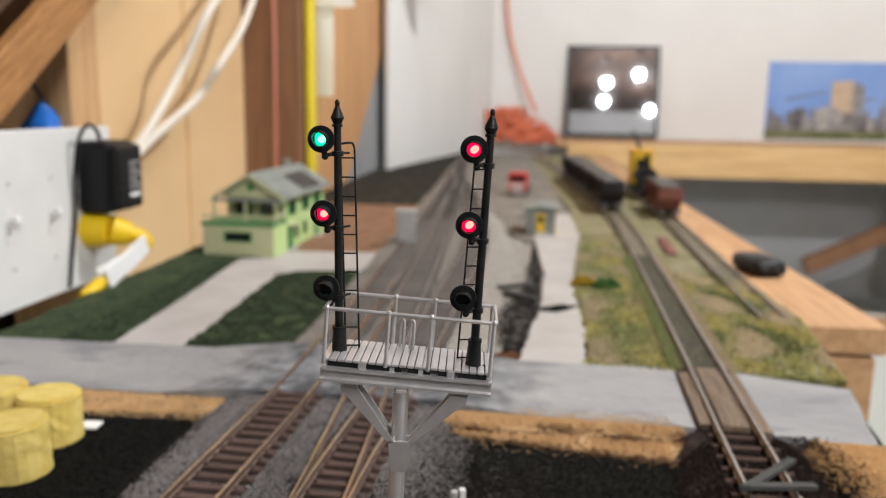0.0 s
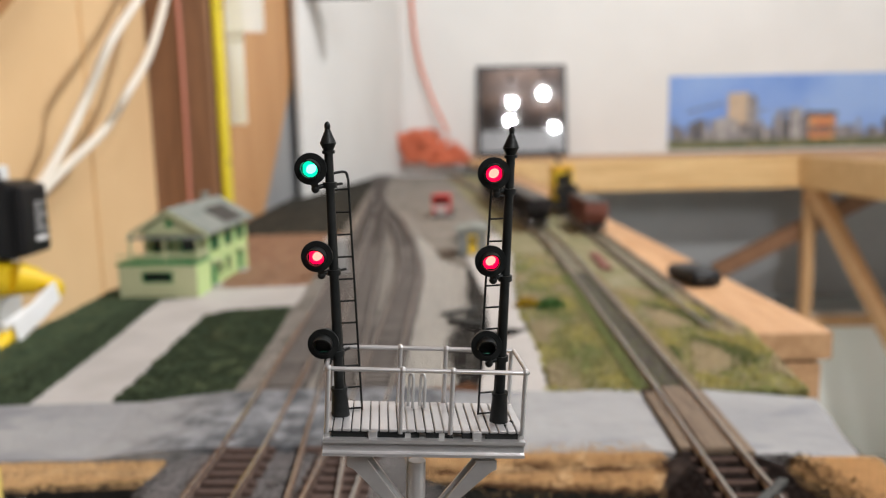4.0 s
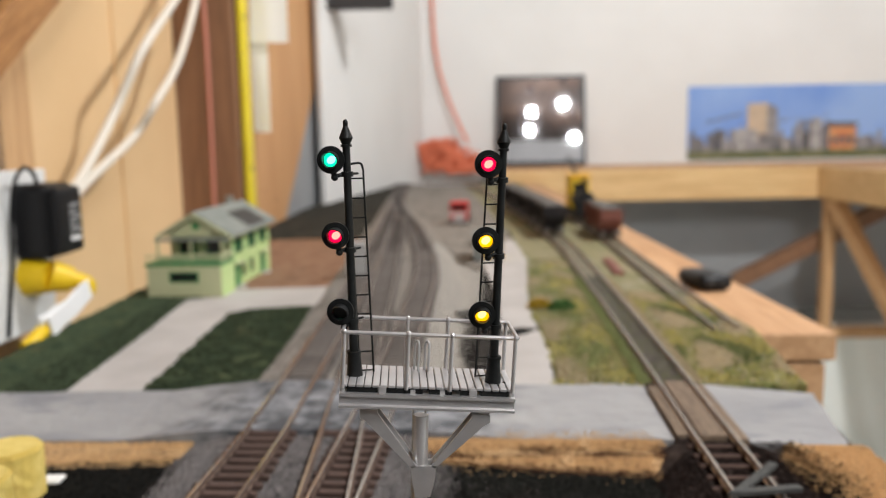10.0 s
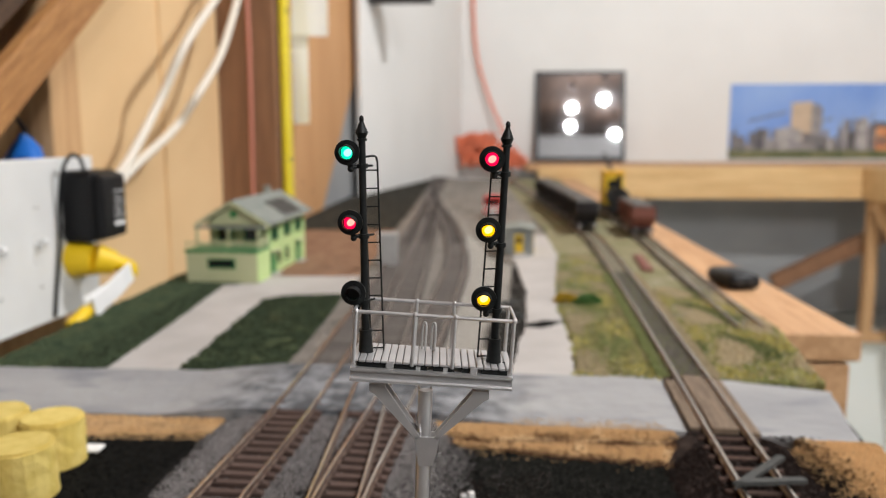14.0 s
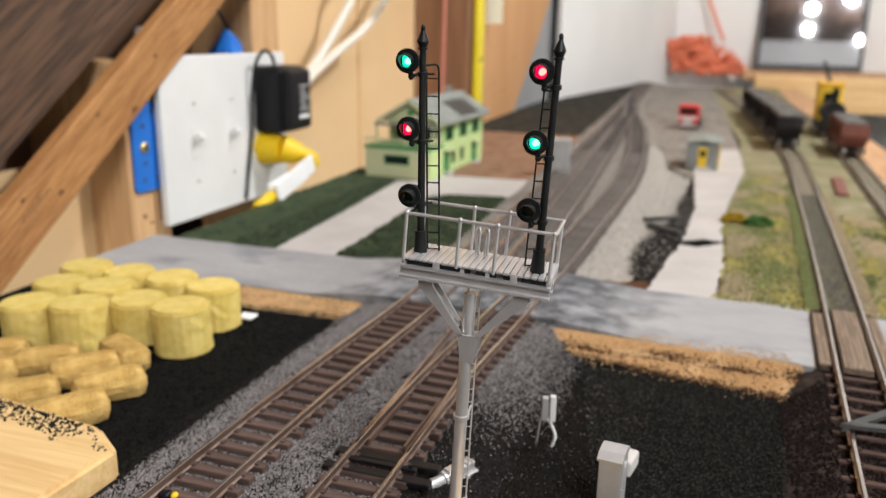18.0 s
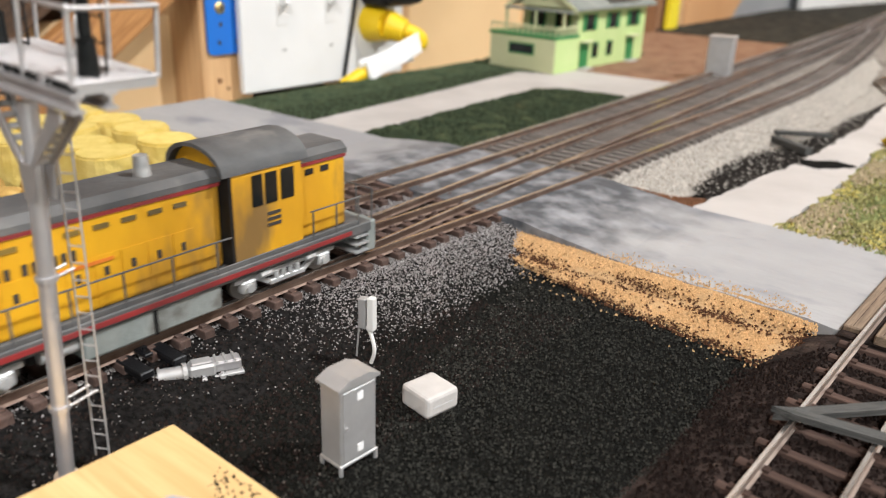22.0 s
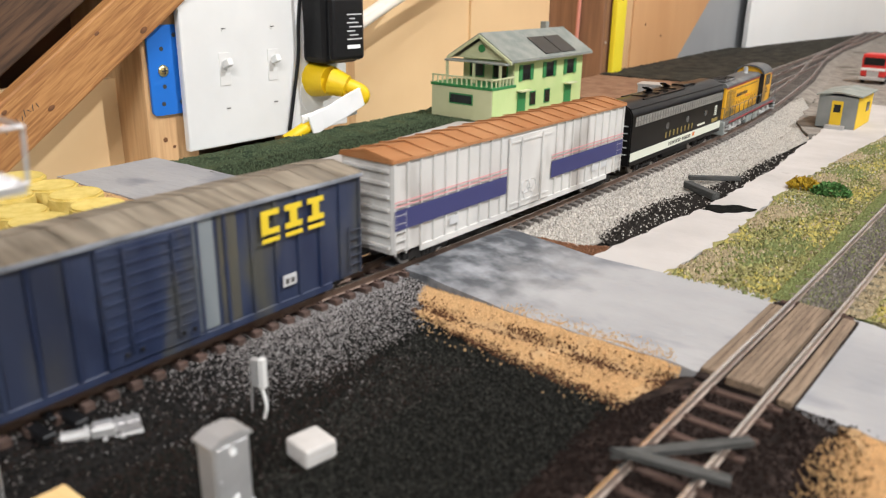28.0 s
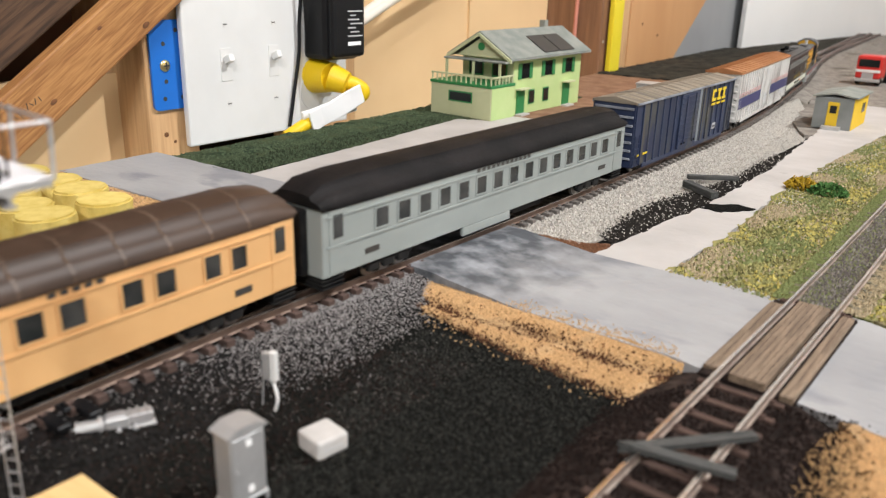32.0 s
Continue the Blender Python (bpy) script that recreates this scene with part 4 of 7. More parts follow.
MASTS = [((-18.4, 157, 82.2), (-18.8, 158.6, 136.6), 1, ((("green", 0),), (("red", 0),), (("dark", 0),))),
         ((10.4, 157, 80.6), (13.3, 156.2, 135.2), -1, ((("red", 0),), (("red", 0), ("yellow", 4.5), ("green", 14.15)), (("dark", 0), ("yellow", 4.5), ("dark", 14.15))))]
DRUMS = []
for (bx, by, bz), (tx, ty, tz), side, looks in MASTS:
    base, tip = Vector(at_signal((bx, by, bz))), Vector(at_signal((tx, ty, tz)))
    up = (tip - base).normalized()
    mast = part("mast", rod(bm_new(), base, tip - up * 5.0, 0.95, 14, 0.78), M["signal_black"], signal, "slim black signal mast", True)
    bm = rod(bm_new(), base - up * 0.6, base + up * 0.7, 3.0, 16)
    rod(bm, base + up * 0.7, base + up * 6.2, 1.75, 14, 1.35)
    rod(bm, base + up * 6.2, base + up * 6.8, 1.5, 14)
    for k in range(6):
        a = k * math.tau / 6
        ball(bm, base + Vector((2.35 * math.cos(a), 2.35 * math.sin(a), 0.9)), 0.4, 6)
    part("mast_base", bm, M["signal_black"], mast, "", True)
    bm = rod(bm_new(), tip - up * 5.4, tip - up * 4.9, 1.15, 12)
    rod(bm, tip - up * 4.9, tip - up * 3.6, 0.85, 12, 1.45)
    rod(bm, tip - up * 3.6, tip - up * 1.2, 1.45, 12, 0.45)
    ball(bm, tip - up * 0.7, 0.55, 8, (1, 1, 1.6))
    part("pinnacle", bm, M["signal_black"], mast, "", True)
    # ladder behind the mast, bent over at its top
    l0, l1 = base + Vector((side * 2.2, 3.2, -0.4)), base + up * 44.5 + Vector((side * 1.5, 2.6, 0))
    lad = ladder(l0, l1, 2.9, 11, M["signal_black"], mast, (1, 0.15, 0))
    tube("ladder_top", [l1 + Vector((1.4, 0.2, 0)), l1 + Vector((0.9, 0, 1.1)), l1 + Vector((-side * 1.0, -1.5, 1.0))], 0.25, M["signal_black"], mast)
    for z in (13.2, 28.0, 43.5):
        p = base + up * z
        part("mast_band", rod(bm_new(), p - up * 0.5, p + up * 0.5, 1.25, 12), M["signal_black"], mast, "", True)
        part("ladder_clip", rod(bm_new(), p, p + Vector((side * 1.8, 2.8, 0)), 0.25, 6), M["signal_black"], mast)
    heads = ((-2.95, 46.5), (-2.6, 31.2), (-2.2, 15.5)) if side > 0 else ((-3.0, 46.8), (-2.9, 31.5), (-3.0, 16.2))
    for (dx, dz), plan in zip(heads, looks):
        c = base + up * dz + Vector((dx, -2.2, 0))
        head = part("signal_head", bm_new(), M["signal_black"], mast, "round black signal lamp with a hood", True)
        bm = bmesh.new()
        ring = 28
        shell = [(1.42, -0.2), (2.78, -0.2), (2.78, 0.4), (2.2, 0.5), (2.15, 3.2), (1.4, 4.2)]
        loops = [[bm.verts.new(Vector((r * math.cos(k * math.tau / ring), y, r * math.sin(k * math.tau / ring))) * MM) for k in range(ring)] for r, y in shell]
        for p, q in zip(loops, loops[1:]):
            for k in range(ring):
                bm.faces.new((p[k], q[k], q[(k + 1) % ring], p[(k + 1) % ring]))
        bm.faces.new(loops[-1])
        bmesh.ops.recalc_face_normals(bm, faces=bm.faces)
        # hood: a short open tube, longer above than below
        for r0, r1, flip in ((1.76, 1.72, False), (1.52, 1.48, True)):
            vs = []
            for k in range(ring):
                a = k * math.tau / ring
                reach = 1.5 + 1.5 * max(0.0, math.sin(a) + 0.25)
                vs.append((bm.verts.new(Vector((r0 * math.cos(a), -0.1, r0 * math.sin(a))) * MM), bm.verts.new(Vector((r1 * math.cos(a), -reach, r1 * math.sin(a))) * MM)))
            for k in range(ring):
                q = (vs[k][0], vs[(k + 1) % ring][0], vs[(k + 1) % ring][1], vs[k][1])
                bm.faces.new(q[::-1] if flip else q)
            if not flip:
                outer = vs
            else:
                for k in range(ring):
                    bm.faces.new((outer[k][1], outer[(k + 1) % ring][1], vs[(k + 1) % ring][1], vs[k][1]))
        bm.to_mesh(head.data)
        bm.free()
        for f in head.data.polygons:
            f.use_smooth = True
        head.data.set_sharp_from_angle(angle=radians(35))
        head.matrix_basis = Matrix.Translation(c * MM)
        bm = rod(bm_new(), (0.3, 0.8, -2.0), (0.5, 1.2, -3.4), 0.8, 10, 0.55)
        ball(bm, (0.5, 1.2, -3.6), 0.75, 8)
        rod(bm, (0.5, 1.2, -3.4), (-dx * 0.9, 2.2, -2.9), 0.42, 8)
        part("head_bracket", bm, M["signal_black"], head, "", True)
        # four-sided lens drum that turns behind the opening of the hood
        bm = bm_new()
        for k, face in enumerate(("red", "yellow", "green", "dark")):
            m = Euler((radians(-90 * k), 0, 0)).to_matrix().to_4x4()
            q = [bm.verts.new(m @ (Vector(p) * MM)) for p in ((-1.42, -1.42, -1.42), (1.42, -1.42, -1.42), (1.42, -1.42, 1.42), (-1.42, -1.42, 1.42))]
            bm.faces.new(q).material_index = 2 * k
            if face != "dark":
                spot = [bm.verts.new(m @ (Vector((0.05 + 0.9 * math.cos(a) + 0.08 * math.sin(a), -1.44, -0.02 + 0.84 * math.sin(a) + 0.1 * math.cos(a))) * MM)) for a in np.linspace(0, math.tau, 13)[:-1]]
                bm.faces.new(spot).material_index = 2 * k + 1
        drum = part("lens_drum", bm, [GLASS[g] for g in ("red", "red_core", "yellow", "yellow_core", "green", "green_core", "dark", "dark")], head, "coloured lens drum behind the hood")
        drum.matrix_basis = Matrix.Translation(Vector((0, 1.9, 0)) * MM)
        DRUMS.append((drum, plan))

# ---- switch plate, adapter, plug ----
plate = thing("switch_plate", (-320, 450, -6), -2.0, "white three-gang wall plate with two toggle switches", "wall plate")
bm = box(bm_new(), -6, 0, 0, 164, 0, 121, 1.4)
part("cover", bm, M["white_plastic"], plate)
part("outlet_box", box(bm_new(), -60, -6.2, 4, 160, 4, 110), M["black_plastic"], plate)
for y in (36, 82):
    bm = bm_new()
    box(bm, -1, 0.5, y - 5, y + 5, 45, 69, 0.2)
    part("switch_frame", bm, M["white_shade"], plate)
    bm = box(bm_new(), 0, 7.5, -2.4, 2.4, -2.8, 2.8, 0.8)
    lever = part("switch_lever", bm, M["white_plastic"], plate)
    lever.matrix_basis = Matrix.Translation(Vector((0.5, y, 60)) * MM) @ Euler((0, radians(-24), 0)).to_matrix().to_4x4()
    for z in (28, 86):
        part("screw", rod(bm_new(), (-0.5, y + 1, z), (0.3, y + 1, z), 2.2, 12), M["white_shade"], plate)
        part("screw_slot", box(bm_new(), 0.31, 0.4, y - 0.8, y + 2.8, z - 0.4, z + 0.4), M["text_dark"], plate)
part("outlet", rod(bm_new(), (-1, 126, 30), (0.8, 126, 30), 17, 24), M["white_plastic"], plate)
part("outlet", rod(bm_new(), (-1, 126, 84), (0.8, 126, 84), 17, 24), M["white_plastic"], plate)

adapter = thing("power_adapter", (-318, 562, 47), -2.0, "black plug-in power adapter with small print and a cord", "adapter")
bm = box(bm_new(), 0, 29, 2, 43, 3, 58, 5.0)
part("case", bm, M["black_plastic"], adapter)
bm = box(bm_new(), 27, 35, 4, 41, 5.5, 55.5, 3.4)
part("front_cover", bm, M["black_plastic"], adapter)
for k in range(7):
    part("print_line", box(bm_new(), 35.02, 35.15, 20 + (k % 2) * 3, 37 - (k % 3) * 4, 22 + k * 3.2, 23.0 + k * 3.2), M["text_grey"], adapter)
part("print_mark", box(bm_new(), 35.02, 35.15, 20, 35, 15, 18), M["paper"], adapter)
tube("cord", [(16, 14, 57), (16, 10, 66), (14, 2, 70), (10, -4, 60), (6, -5, 36), (5, -6, 8), (4, -12, -24), (4, -18, -50)], 1.5, M["black_plastic"], adapter)

plug = thing("yellow_plug", (-318, 576, 36), -2.0, "yellow extension plug with a white tag in the outlet", "plug")
bm = bm_new()
rod(bm, (0, 0, 0), (22, 0, 0), 15, 16, 12)
rod(bm, (22, 0, 0), (34, 6, -4), 12, 14, 9)
part("plug_body", bm, M["yellow_plastic"], plug, "", True)
tube("plug_cord", [(24, 4, -2), (34, 14, -6), (38, 20, -12), (34, 14, -18)], 6.5, M["yellow_plastic"], plug)
tube("cord_end", [(36, -40, -30), (36, -54, -35), (34, -62, -39)], 5.0, M["yellow_plastic"], plug)
for k, (wide, tilt, off) in enumerate(((17, 0, 0), (15, 9, -3))):
    bm = box(bm_new(), -30, 30, -2.6 + k * 2, -0.2 + k * 2, -wide / 2, wide / 2, 0.8)
    bmesh.ops.subdivide_edges(bm, edges=[e for e in bm.edges if e.calc_length() > 8 * MM], cuts=4, use_grid_fill=True)
    for v in bm.verts:
        v.co += noise.noise_vector(v.co * 50 + Vector((k, 0, 0))) * 1.4 * MM
    flag = part("tag", bm, M["paper"], plug, "flat white paper tag wrapped on the cord")
    flag.matrix_basis = Matrix.Translation(Vector((40 - k * 3, -14 + off, -21 + off)) * MM) @ Euler((0, 0, radians(90))).to_matrix().to_4x4() @ Euler((0, radians(-17 + tilt), 0)).to_matrix().to_4x4()

bplate = thing("tie_plate", (-329.5, 428, 22), 0, "bright blue metal tie plate screwed to the stud", "plate")
corner = [(34 - 4 + 4 * math.cos(a), 62 - 4 + 4 * math.sin(a)) for a in np.linspace(0, math.pi / 2, 6)] + [(4 + 4 * math.cos(a), 62 - 4 + 4 * math.sin(a)) for a in np.linspace(math.pi / 2, math.pi, 6)]
corner += [(4 + 4 * math.cos(a), 4 + 4 * math.sin(a)) for a in np.linspace(math.pi, math.pi * 1.5, 6)] + [(34 - 4 + 4 * math.cos(a), 4 + 4 * math.sin(a)) for a in np.linspace(math.pi * 1.5, math.tau, 6)]
bm = prism(bm_new(), corner, "x", 0, 2.0)
part("plate", bm, M["blue_metal"], bplate)
for y, z in ((22, 55), (11, 46), (11, 20), (24, 8), (9, 8)):
    part("nail_hole", rod(bm_new(), (1.5, y, z), (2.15, y, z), 1.6, 10), M["text_dark"], bplate)
bm = ball(bm_new(), (2.2, 11, 31), 4.2, 14, (0.45, 1, 1))
part("screw_head", bm, M["brass"], bplate, "brass screw head", True)
bm = bm_new()
box(bm, 4.0, 4.3, 8.6, 13.4, 30.5, 31.5)
box(bm, 4.0, 4.3, 10.5, 11.5, 28.6, 33.4)
part("screw_slot", bm, M["text_dark"], bplate)

# ---- house ----
M["house_cream"] = material("house_cream", (0.5, 0.52, 0.305), (0.55, 0.565, 0.345), 40, 0.7, bump=0.2, bump_scale=500)
M["house_green"] = material("house_green", (0.46, 0.6, 0.25), (0.51, 0.63, 0.285), 40, 0.7, bump=0.2, bump_scale=500)
M["trim_green"] = material("trim_green", (0.03, 0.2, 0.06), rough=0.6)
M["roof_grey"] = material("roof_grey", (0.2, 0.22, 0.2), (0.27, 0.28, 0.25), 90, 0.85, bump=0.5, bump_scale=500)
M["dark_glass"] = material("dark_glass", (0.012, 0.014, 0.014), rough=0.12)
house = thing("model_house", (-196, 664, 0.5), -3, "pale green two-storey model house with a grey gable roof", "house")
house.scale = (1.06, 1.03, 1.0)
# the near, lower porch box runs from y 0 to 34, the main block behind it
box_bm = box(bm_new(), -62, 0, 0, 34, 0, 28, 0.4)
part("porch_wall", box_bm, M["house_cream"], house)
part("side_wall", box(bm_new(), 0.01, 0.5, 0.5, 33.5, 0.2, 27.5), M["house_green"], house)
part("porch_band", box(bm_new(), -62.8, 0.9, -0.8, 34.5, 27.2, 29.6, 0.3), M["trim_green"], house)
bm = bm_new()
prism(bm, [(-54, 0), (-2, 0), (-2, 52), (-28, 68), (-54, 52)], "y", 34, 150)
part("main_wall", bm, M["house_cream"], house)
part("side_wall", box(bm_new(), -2.2, -1.5, 34.4, 149.6, 0.2, 51.5), M["house_green"], house)
bm = bm_new()
for s in (-1, 1):
    x0, x1 = -28, -28 + s * 33
    prism(bm, [(x0, 72.4), (x1, 51.2), (x1, 49.0), (x0, 70.0)], "y", 20, 156)
part("roof", bm, M["roof_grey"], house)
bm = bm_new()
for s in (-1, 1):
    prism(bm, [(-28, 71.0), (-28 + s * 33, 50.0), (-28 + s * 33, 47.2), (-28, 68.2)], "y", 18.6, 20.2)
part("barge_board", bm, M["house_cream"], house)
part("gable_wall", prism(bm_new(), [(-54, 50), (-2, 50), (-28, 67)], "y", 24, 34.2), M["house_cream"], house)
part("gable_vent", rod(bm_new(), (-28, 23.4, 59), (-28, 24.2, 59), 3.4, 14), M["trim_green"], house)
part("porch_eave", box(bm_new(), -60, 3, 14, 26, 47, 48.6, 0.3), M["roof_grey"], house)
for k in range(2):
    panel = part("roof_panel", box(bm_new(), -12, 12, k * 27, k * 27 + 25, 0, 0.8, 0.2), M["text_dark"], house, "dark roof panel")
    panel.matrix_basis = Matrix.Translation(Vector((-7.5, 76, 59.6)) * MM) @ Euler((0, radians(32.5), 0)).to_matrix().to_4x4()
for x in (-58, -30, -3.5):
    part("porch_post", box(bm_new(), x - 1, x + 1, 15, 17, 29.6, 47, 0.2), M["house_cream"], house)
part("porch_rail", box(bm_new(), -62, 0.5, 0, 1.2, 35.5, 36.8), M["house_cream"], house)
part("porch_rail", box(bm_new(), -0.7, 0.5, 1.3, 33, 35.5, 36.8), M["house_cream"], house)
for k in range(13):
    part("baluster", box(bm_new(), -61.5 + k * 5, -60.5 + k * 5, 0.1, 1.1, 29.6, 35.5), M["house_cream"], house)
for k in range(6):
    part("baluster", box(bm_new(), -0.6, 0.4, 5 + k * 5, 6 + k * 5, 29.6, 35.5), M["house_cream"], house)
part("porch_window", box(bm_new(), -42, -20, -0.3, 0.2, 14, 21), M["dark_glass"], house)
part("window_surround", box(bm_new(), -43.2, -18.8, -0.2, 0.05, 12.8, 22.2), M["trim_green"], house)
for x in (-46, -22):
    w = part("window", box(bm_new(), x, x + 13, 33.3, 33.9, 34, 46), M["dark_glass"], house)
    part("window_frame", box(bm_new(), x - 1.2, x + 14.2, 33.6, 33.95, 32.8, 47.2), M["trim_green"], w)
for y in (46, 84, 120):
    w = part("window", box(bm_new(), -1.5, -0.9, y, y + 12, 32, 45), M["dark_glass"], house)
    part("shutter", box(bm_new(), -1.4, -0.5, y - 5, y - 0.3, 31.5, 45.5, 0.1), M["trim_green"], w)
    part("shutter", box(bm_new(), -1.4, -0.5, y + 12.3, y + 17, 31.5, 45.5, 0.1), M["trim_green"], w)
for y in (40, 118):
    d = part("door", box(bm_new(), -1.5, -0.6, y, y + 12, 0.6, 22), M["trim_green"], house)
    part("door_hood", box(bm_new(), -1.4, 4.5, y - 2, y + 14, 22.6, 24.0, 0.2), M["house_cream"], d)
    part("door_step", box(bm_new(), -1.4, 5, y - 1, y + 13, -0.4, 1.4, 0.2), M["pavement"], d)
for y in (60, 84):
    w = part("window", box(bm_new(), -1.5, -0.9, y, y + 8, 9, 20), M["dark_glass"], house)
    part("window_frame", box(bm_new(), -1.45, -1.1, y - 1, y + 9, 8, 21), M["trim_green"], w)
part("chimney", box(bm_new(), -36, -30, 128, 134, 62, 78, 0.3), M["roof_grey"], house)


# ---- trackside things ----
def relay_case():
    t = thing("relay_case", (28.2, 194.8, -2.6), -5, "silver equipment case on four short feet", "equipment case")
    part("body", box(bm_new(), -3.2, 3.2, -5.0, 5.0, 2.0, 20.4, 0.25), M["silver_dull"], t)
    bm = bm_new()
    prism(bm, [(-5.7, 20.2), (5.7, 20.2), (5.7, 20.8), (2.6, 22.2), (-2.6, 22.2), (-5.7, 20.8)], "x", -3.7, 3.7)
    part("roof", bm, M["silver_dull"], t)
    part("door", box(bm_new(), 3.2, 3.5, -4.4, 4.4, 2.8, 19.6, 0.12), M["silver_dull"], t)
    for z in (4, 16.6):
        part("notice", box(bm_new(), 3.51, 3.62, -0.6, 1.0, z, z + 1.8), M["paper"], t)
    part("handle", rod(bm_new(), (3.5, -3.6, 11), (4.0, -3.6, 11), 0.4, 8), M["silver"], t)
    part("plinth", box(bm_new(), -3.5, 3.5, -5.3, 5.3, 1.5, 2.2, 0.15), M["silver_dull"], t)
    for x in (-3.1, 3.1):
        for y in (-4.9, 4.9):
            part("foot", rod(bm_new(), (x, y, -0.6), (x, y, 1.7), 0.5, 8), M["silver_dull"], t)
    return t


relay_case()
blk = thing("battery_box", (28.2, 222.8, -2.7), -11, "chalky white battery box lid lying on the turf", "box")
bm = box(bm_new(), -5.0, 5.0, -5.0, 5.0, 0, 5.6, 0.9)
part("box_body", bm, M["chalk"], blk)
part("box_mark", box(bm_new(), 5.0, 5.08, -3.2, 3.2, 2.6, 2.9), M["text_grey"], blk)

post = thing("phone_box", (2.4, 228, -2), 15, "small silver telephone box on a bent post", "telephone box")
tube("post_stem", [(2, -1, 0), (3, -1, 4), (1.4, 0, 8), (0, 0, 10)], 0.55, M["white_shade"], post)
part("stay", rod(bm_new(), (-3.2, 0.6, 0), (-2.0, 0, 11), 0.25, 6), M["silver_dull"], post)
part("box_body", box(bm_new(), -1.9, 0.2, -1.0, 1.2, 9.4, 18, 0.25), M["silver_dull"], post)
part("box_door", box(bm_new(), 0.7, 2.7, -1.1, 1.0, 9.2, 18.6, 0.25), M["white_shade"], post)

machine = thing("switch_machine", (-20.5, 193, -0.5), 64, "silver switch machine casting lying beside the track", "switch machine")
part("base_plate", box(bm_new(), -11, 10, -2.6, 2.4, 0, 0.9, 0.2), M["silver_dull"], machine)
part("motor_case", rod(bm_new(), (-10.5, -0.4, 2.3), (-3.5, -0.4, 2.3), 2.1, 14, 1.9), M["silver_dull"], machine, "", True)
part("motor_collar", rod(bm_new(), (-4.6, -0.4, 2.3), (-3.6, -0.4, 2.3), 2.5, 14), M["silver_dull"], machine)
part("rod_end", rod(bm_new(), (-12.6, -0.4, 1.9), (-10.4, -0.4, 2.1), 1.2, 10), M["silver_dull"], machine, "", True)
part("gear_case", box(bm_new(), -3.4, 3.2, -2.3, 2.0, 0.6, 4.2, 0.6), M["silver_dull"], machine)
part("gear_lid", box(bm_new(), -2.6, 2.4, -1.7, 1.4, 4.2, 4.8, 0.3), M["silver"], machine)
part("cover", box(bm_new(), 2.2, 9.6, -1.5, 2.6, 1.0, 3.9, 0.5), M["silver"], machine)
for x in (3.6, 5.8, 8.0):
    part("cover_rib", box(bm_new(), x - 0.3, x + 0.3, -1.6, 2.7, 3.7, 4.3, 0.1), M["silver_dull"], machine)
for x, y in ((-8, -2.9), (-5, 2.2), (0, -2.9), (4.5, -2.6), (7.5, 2.7)):
    part("lug", box(bm_new(), x - 0.7, x + 0.7, y - 0.8, y + 0.8, 0, 1.3, 0.2), M["silver_dull"], machine)
    part("bolt", rod(bm_new(), (x, y, 1.3), (x, y, 1.8), 0.4, 6), M["silver"], machine)
pebble = part("pebble", ball(bm_new(), (-21.5, 217, -0.2), 1.1, 8, (1, 0.8, 0.8)), M["white_shade"])
tagged(pebble, "small white pebble on the ballast", "pebble")

block = thing("wood_block", (0, 0, 0), 0, "raw pine block with bits of turf stuck on it", "wood block")
bm = bm_new()
prism(bm, [(2, 170), (38, 168.5), (47, 157), (50, 122), (44, 98), (-1, 96)], "z", -3, 8)
bmesh.ops.bevel(bm, geom=[e for e in bm.edges], offset=0.6 * MM, segments=1, affect="EDGES")
part("timber", bm, M["block_wood"], block)
grains("turf_bits", [(21, 167), (38, 167), (46, 157), (47, 136), (44, 143), (36, 157), (24, 162)], 260, (0.2, 0.6), M["grain_black"], "scraps of black turf", lambda x, y: np.full(len(x), 8.1), 41, parent=block)
lead = thing("lens_block", (36.2, 146, 8), 26, "small bluish plastic block with a drilled hole", "plastic block")
M["blue_grey"] = material("blue_grey", (0.34, 0.37, 0.5), (0.4, 0.43, 0.55), 80, 0.5)
part("block_body", box(bm_new(), -3.8, 3.8, -6.6, 6.6, 0, 9, 1.2), M["blue_grey"], lead)
part("drilled_hole", rod(bm_new(), (0, 2, 8.8), (0, 2, 9.15), 1.3, 14), M["text_dark"], lead)
cap = thing("plastic_cap", (20, 132, 8), 0, "pale plastic cap with a dark hollow on the block", "cap")
part("rim", rod(bm_new(), (0, 0, 0), (0, 0, 4), 5.2, 24, 4.6), M["chalk"], cap)
part("hollow", rod(bm_new(), (0, 0, 4.05), (0, 0, 4.2), 3.4, 20), M["text_dark"], cap)


# hay bales
def bale_round(x, y, r, h, seed, lean=0.0):
    rr = np.random.RandomState(seed)
    bm = bm_new()
    rod(bm, (0, 0, 0), (0, 0, h), r, 22)
    bmesh.ops.bevel(bm, geom=[e for e in bm.edges if abs(e.verts[0].co.z - e.verts[1].co.z) < 1e-6], offset=1.0 * MM, segments=2, affect="EDGES")
    bmesh.ops.subdivide_edges(bm, edges=[e for e in bm.edges if abs(e.verts[0].co.z - e.verts[1].co.z) > 5 * MM], cuts=5)
    for v in bm.verts:
        k = 1 + 0.035 * noise.noise((v.co.x * 300, v.co.y * 300, v.co.z * 500 + seed))
        v.co.x *= k
        v.co.y *= k
    ob = part("hay_roll", bm, M["hay"])
    ob.matrix_basis = Matrix.Translation(Vector((x, y, -3.2)) * MM) @ Euler((radians(lean), radians(lean * 0.6), rr.uniform(0, 6))).to_matrix().to_4x4()
    return tagged(ob, "yellow cylindrical hay roll standing on the turf", "hay bale", "hay rolls by the track")


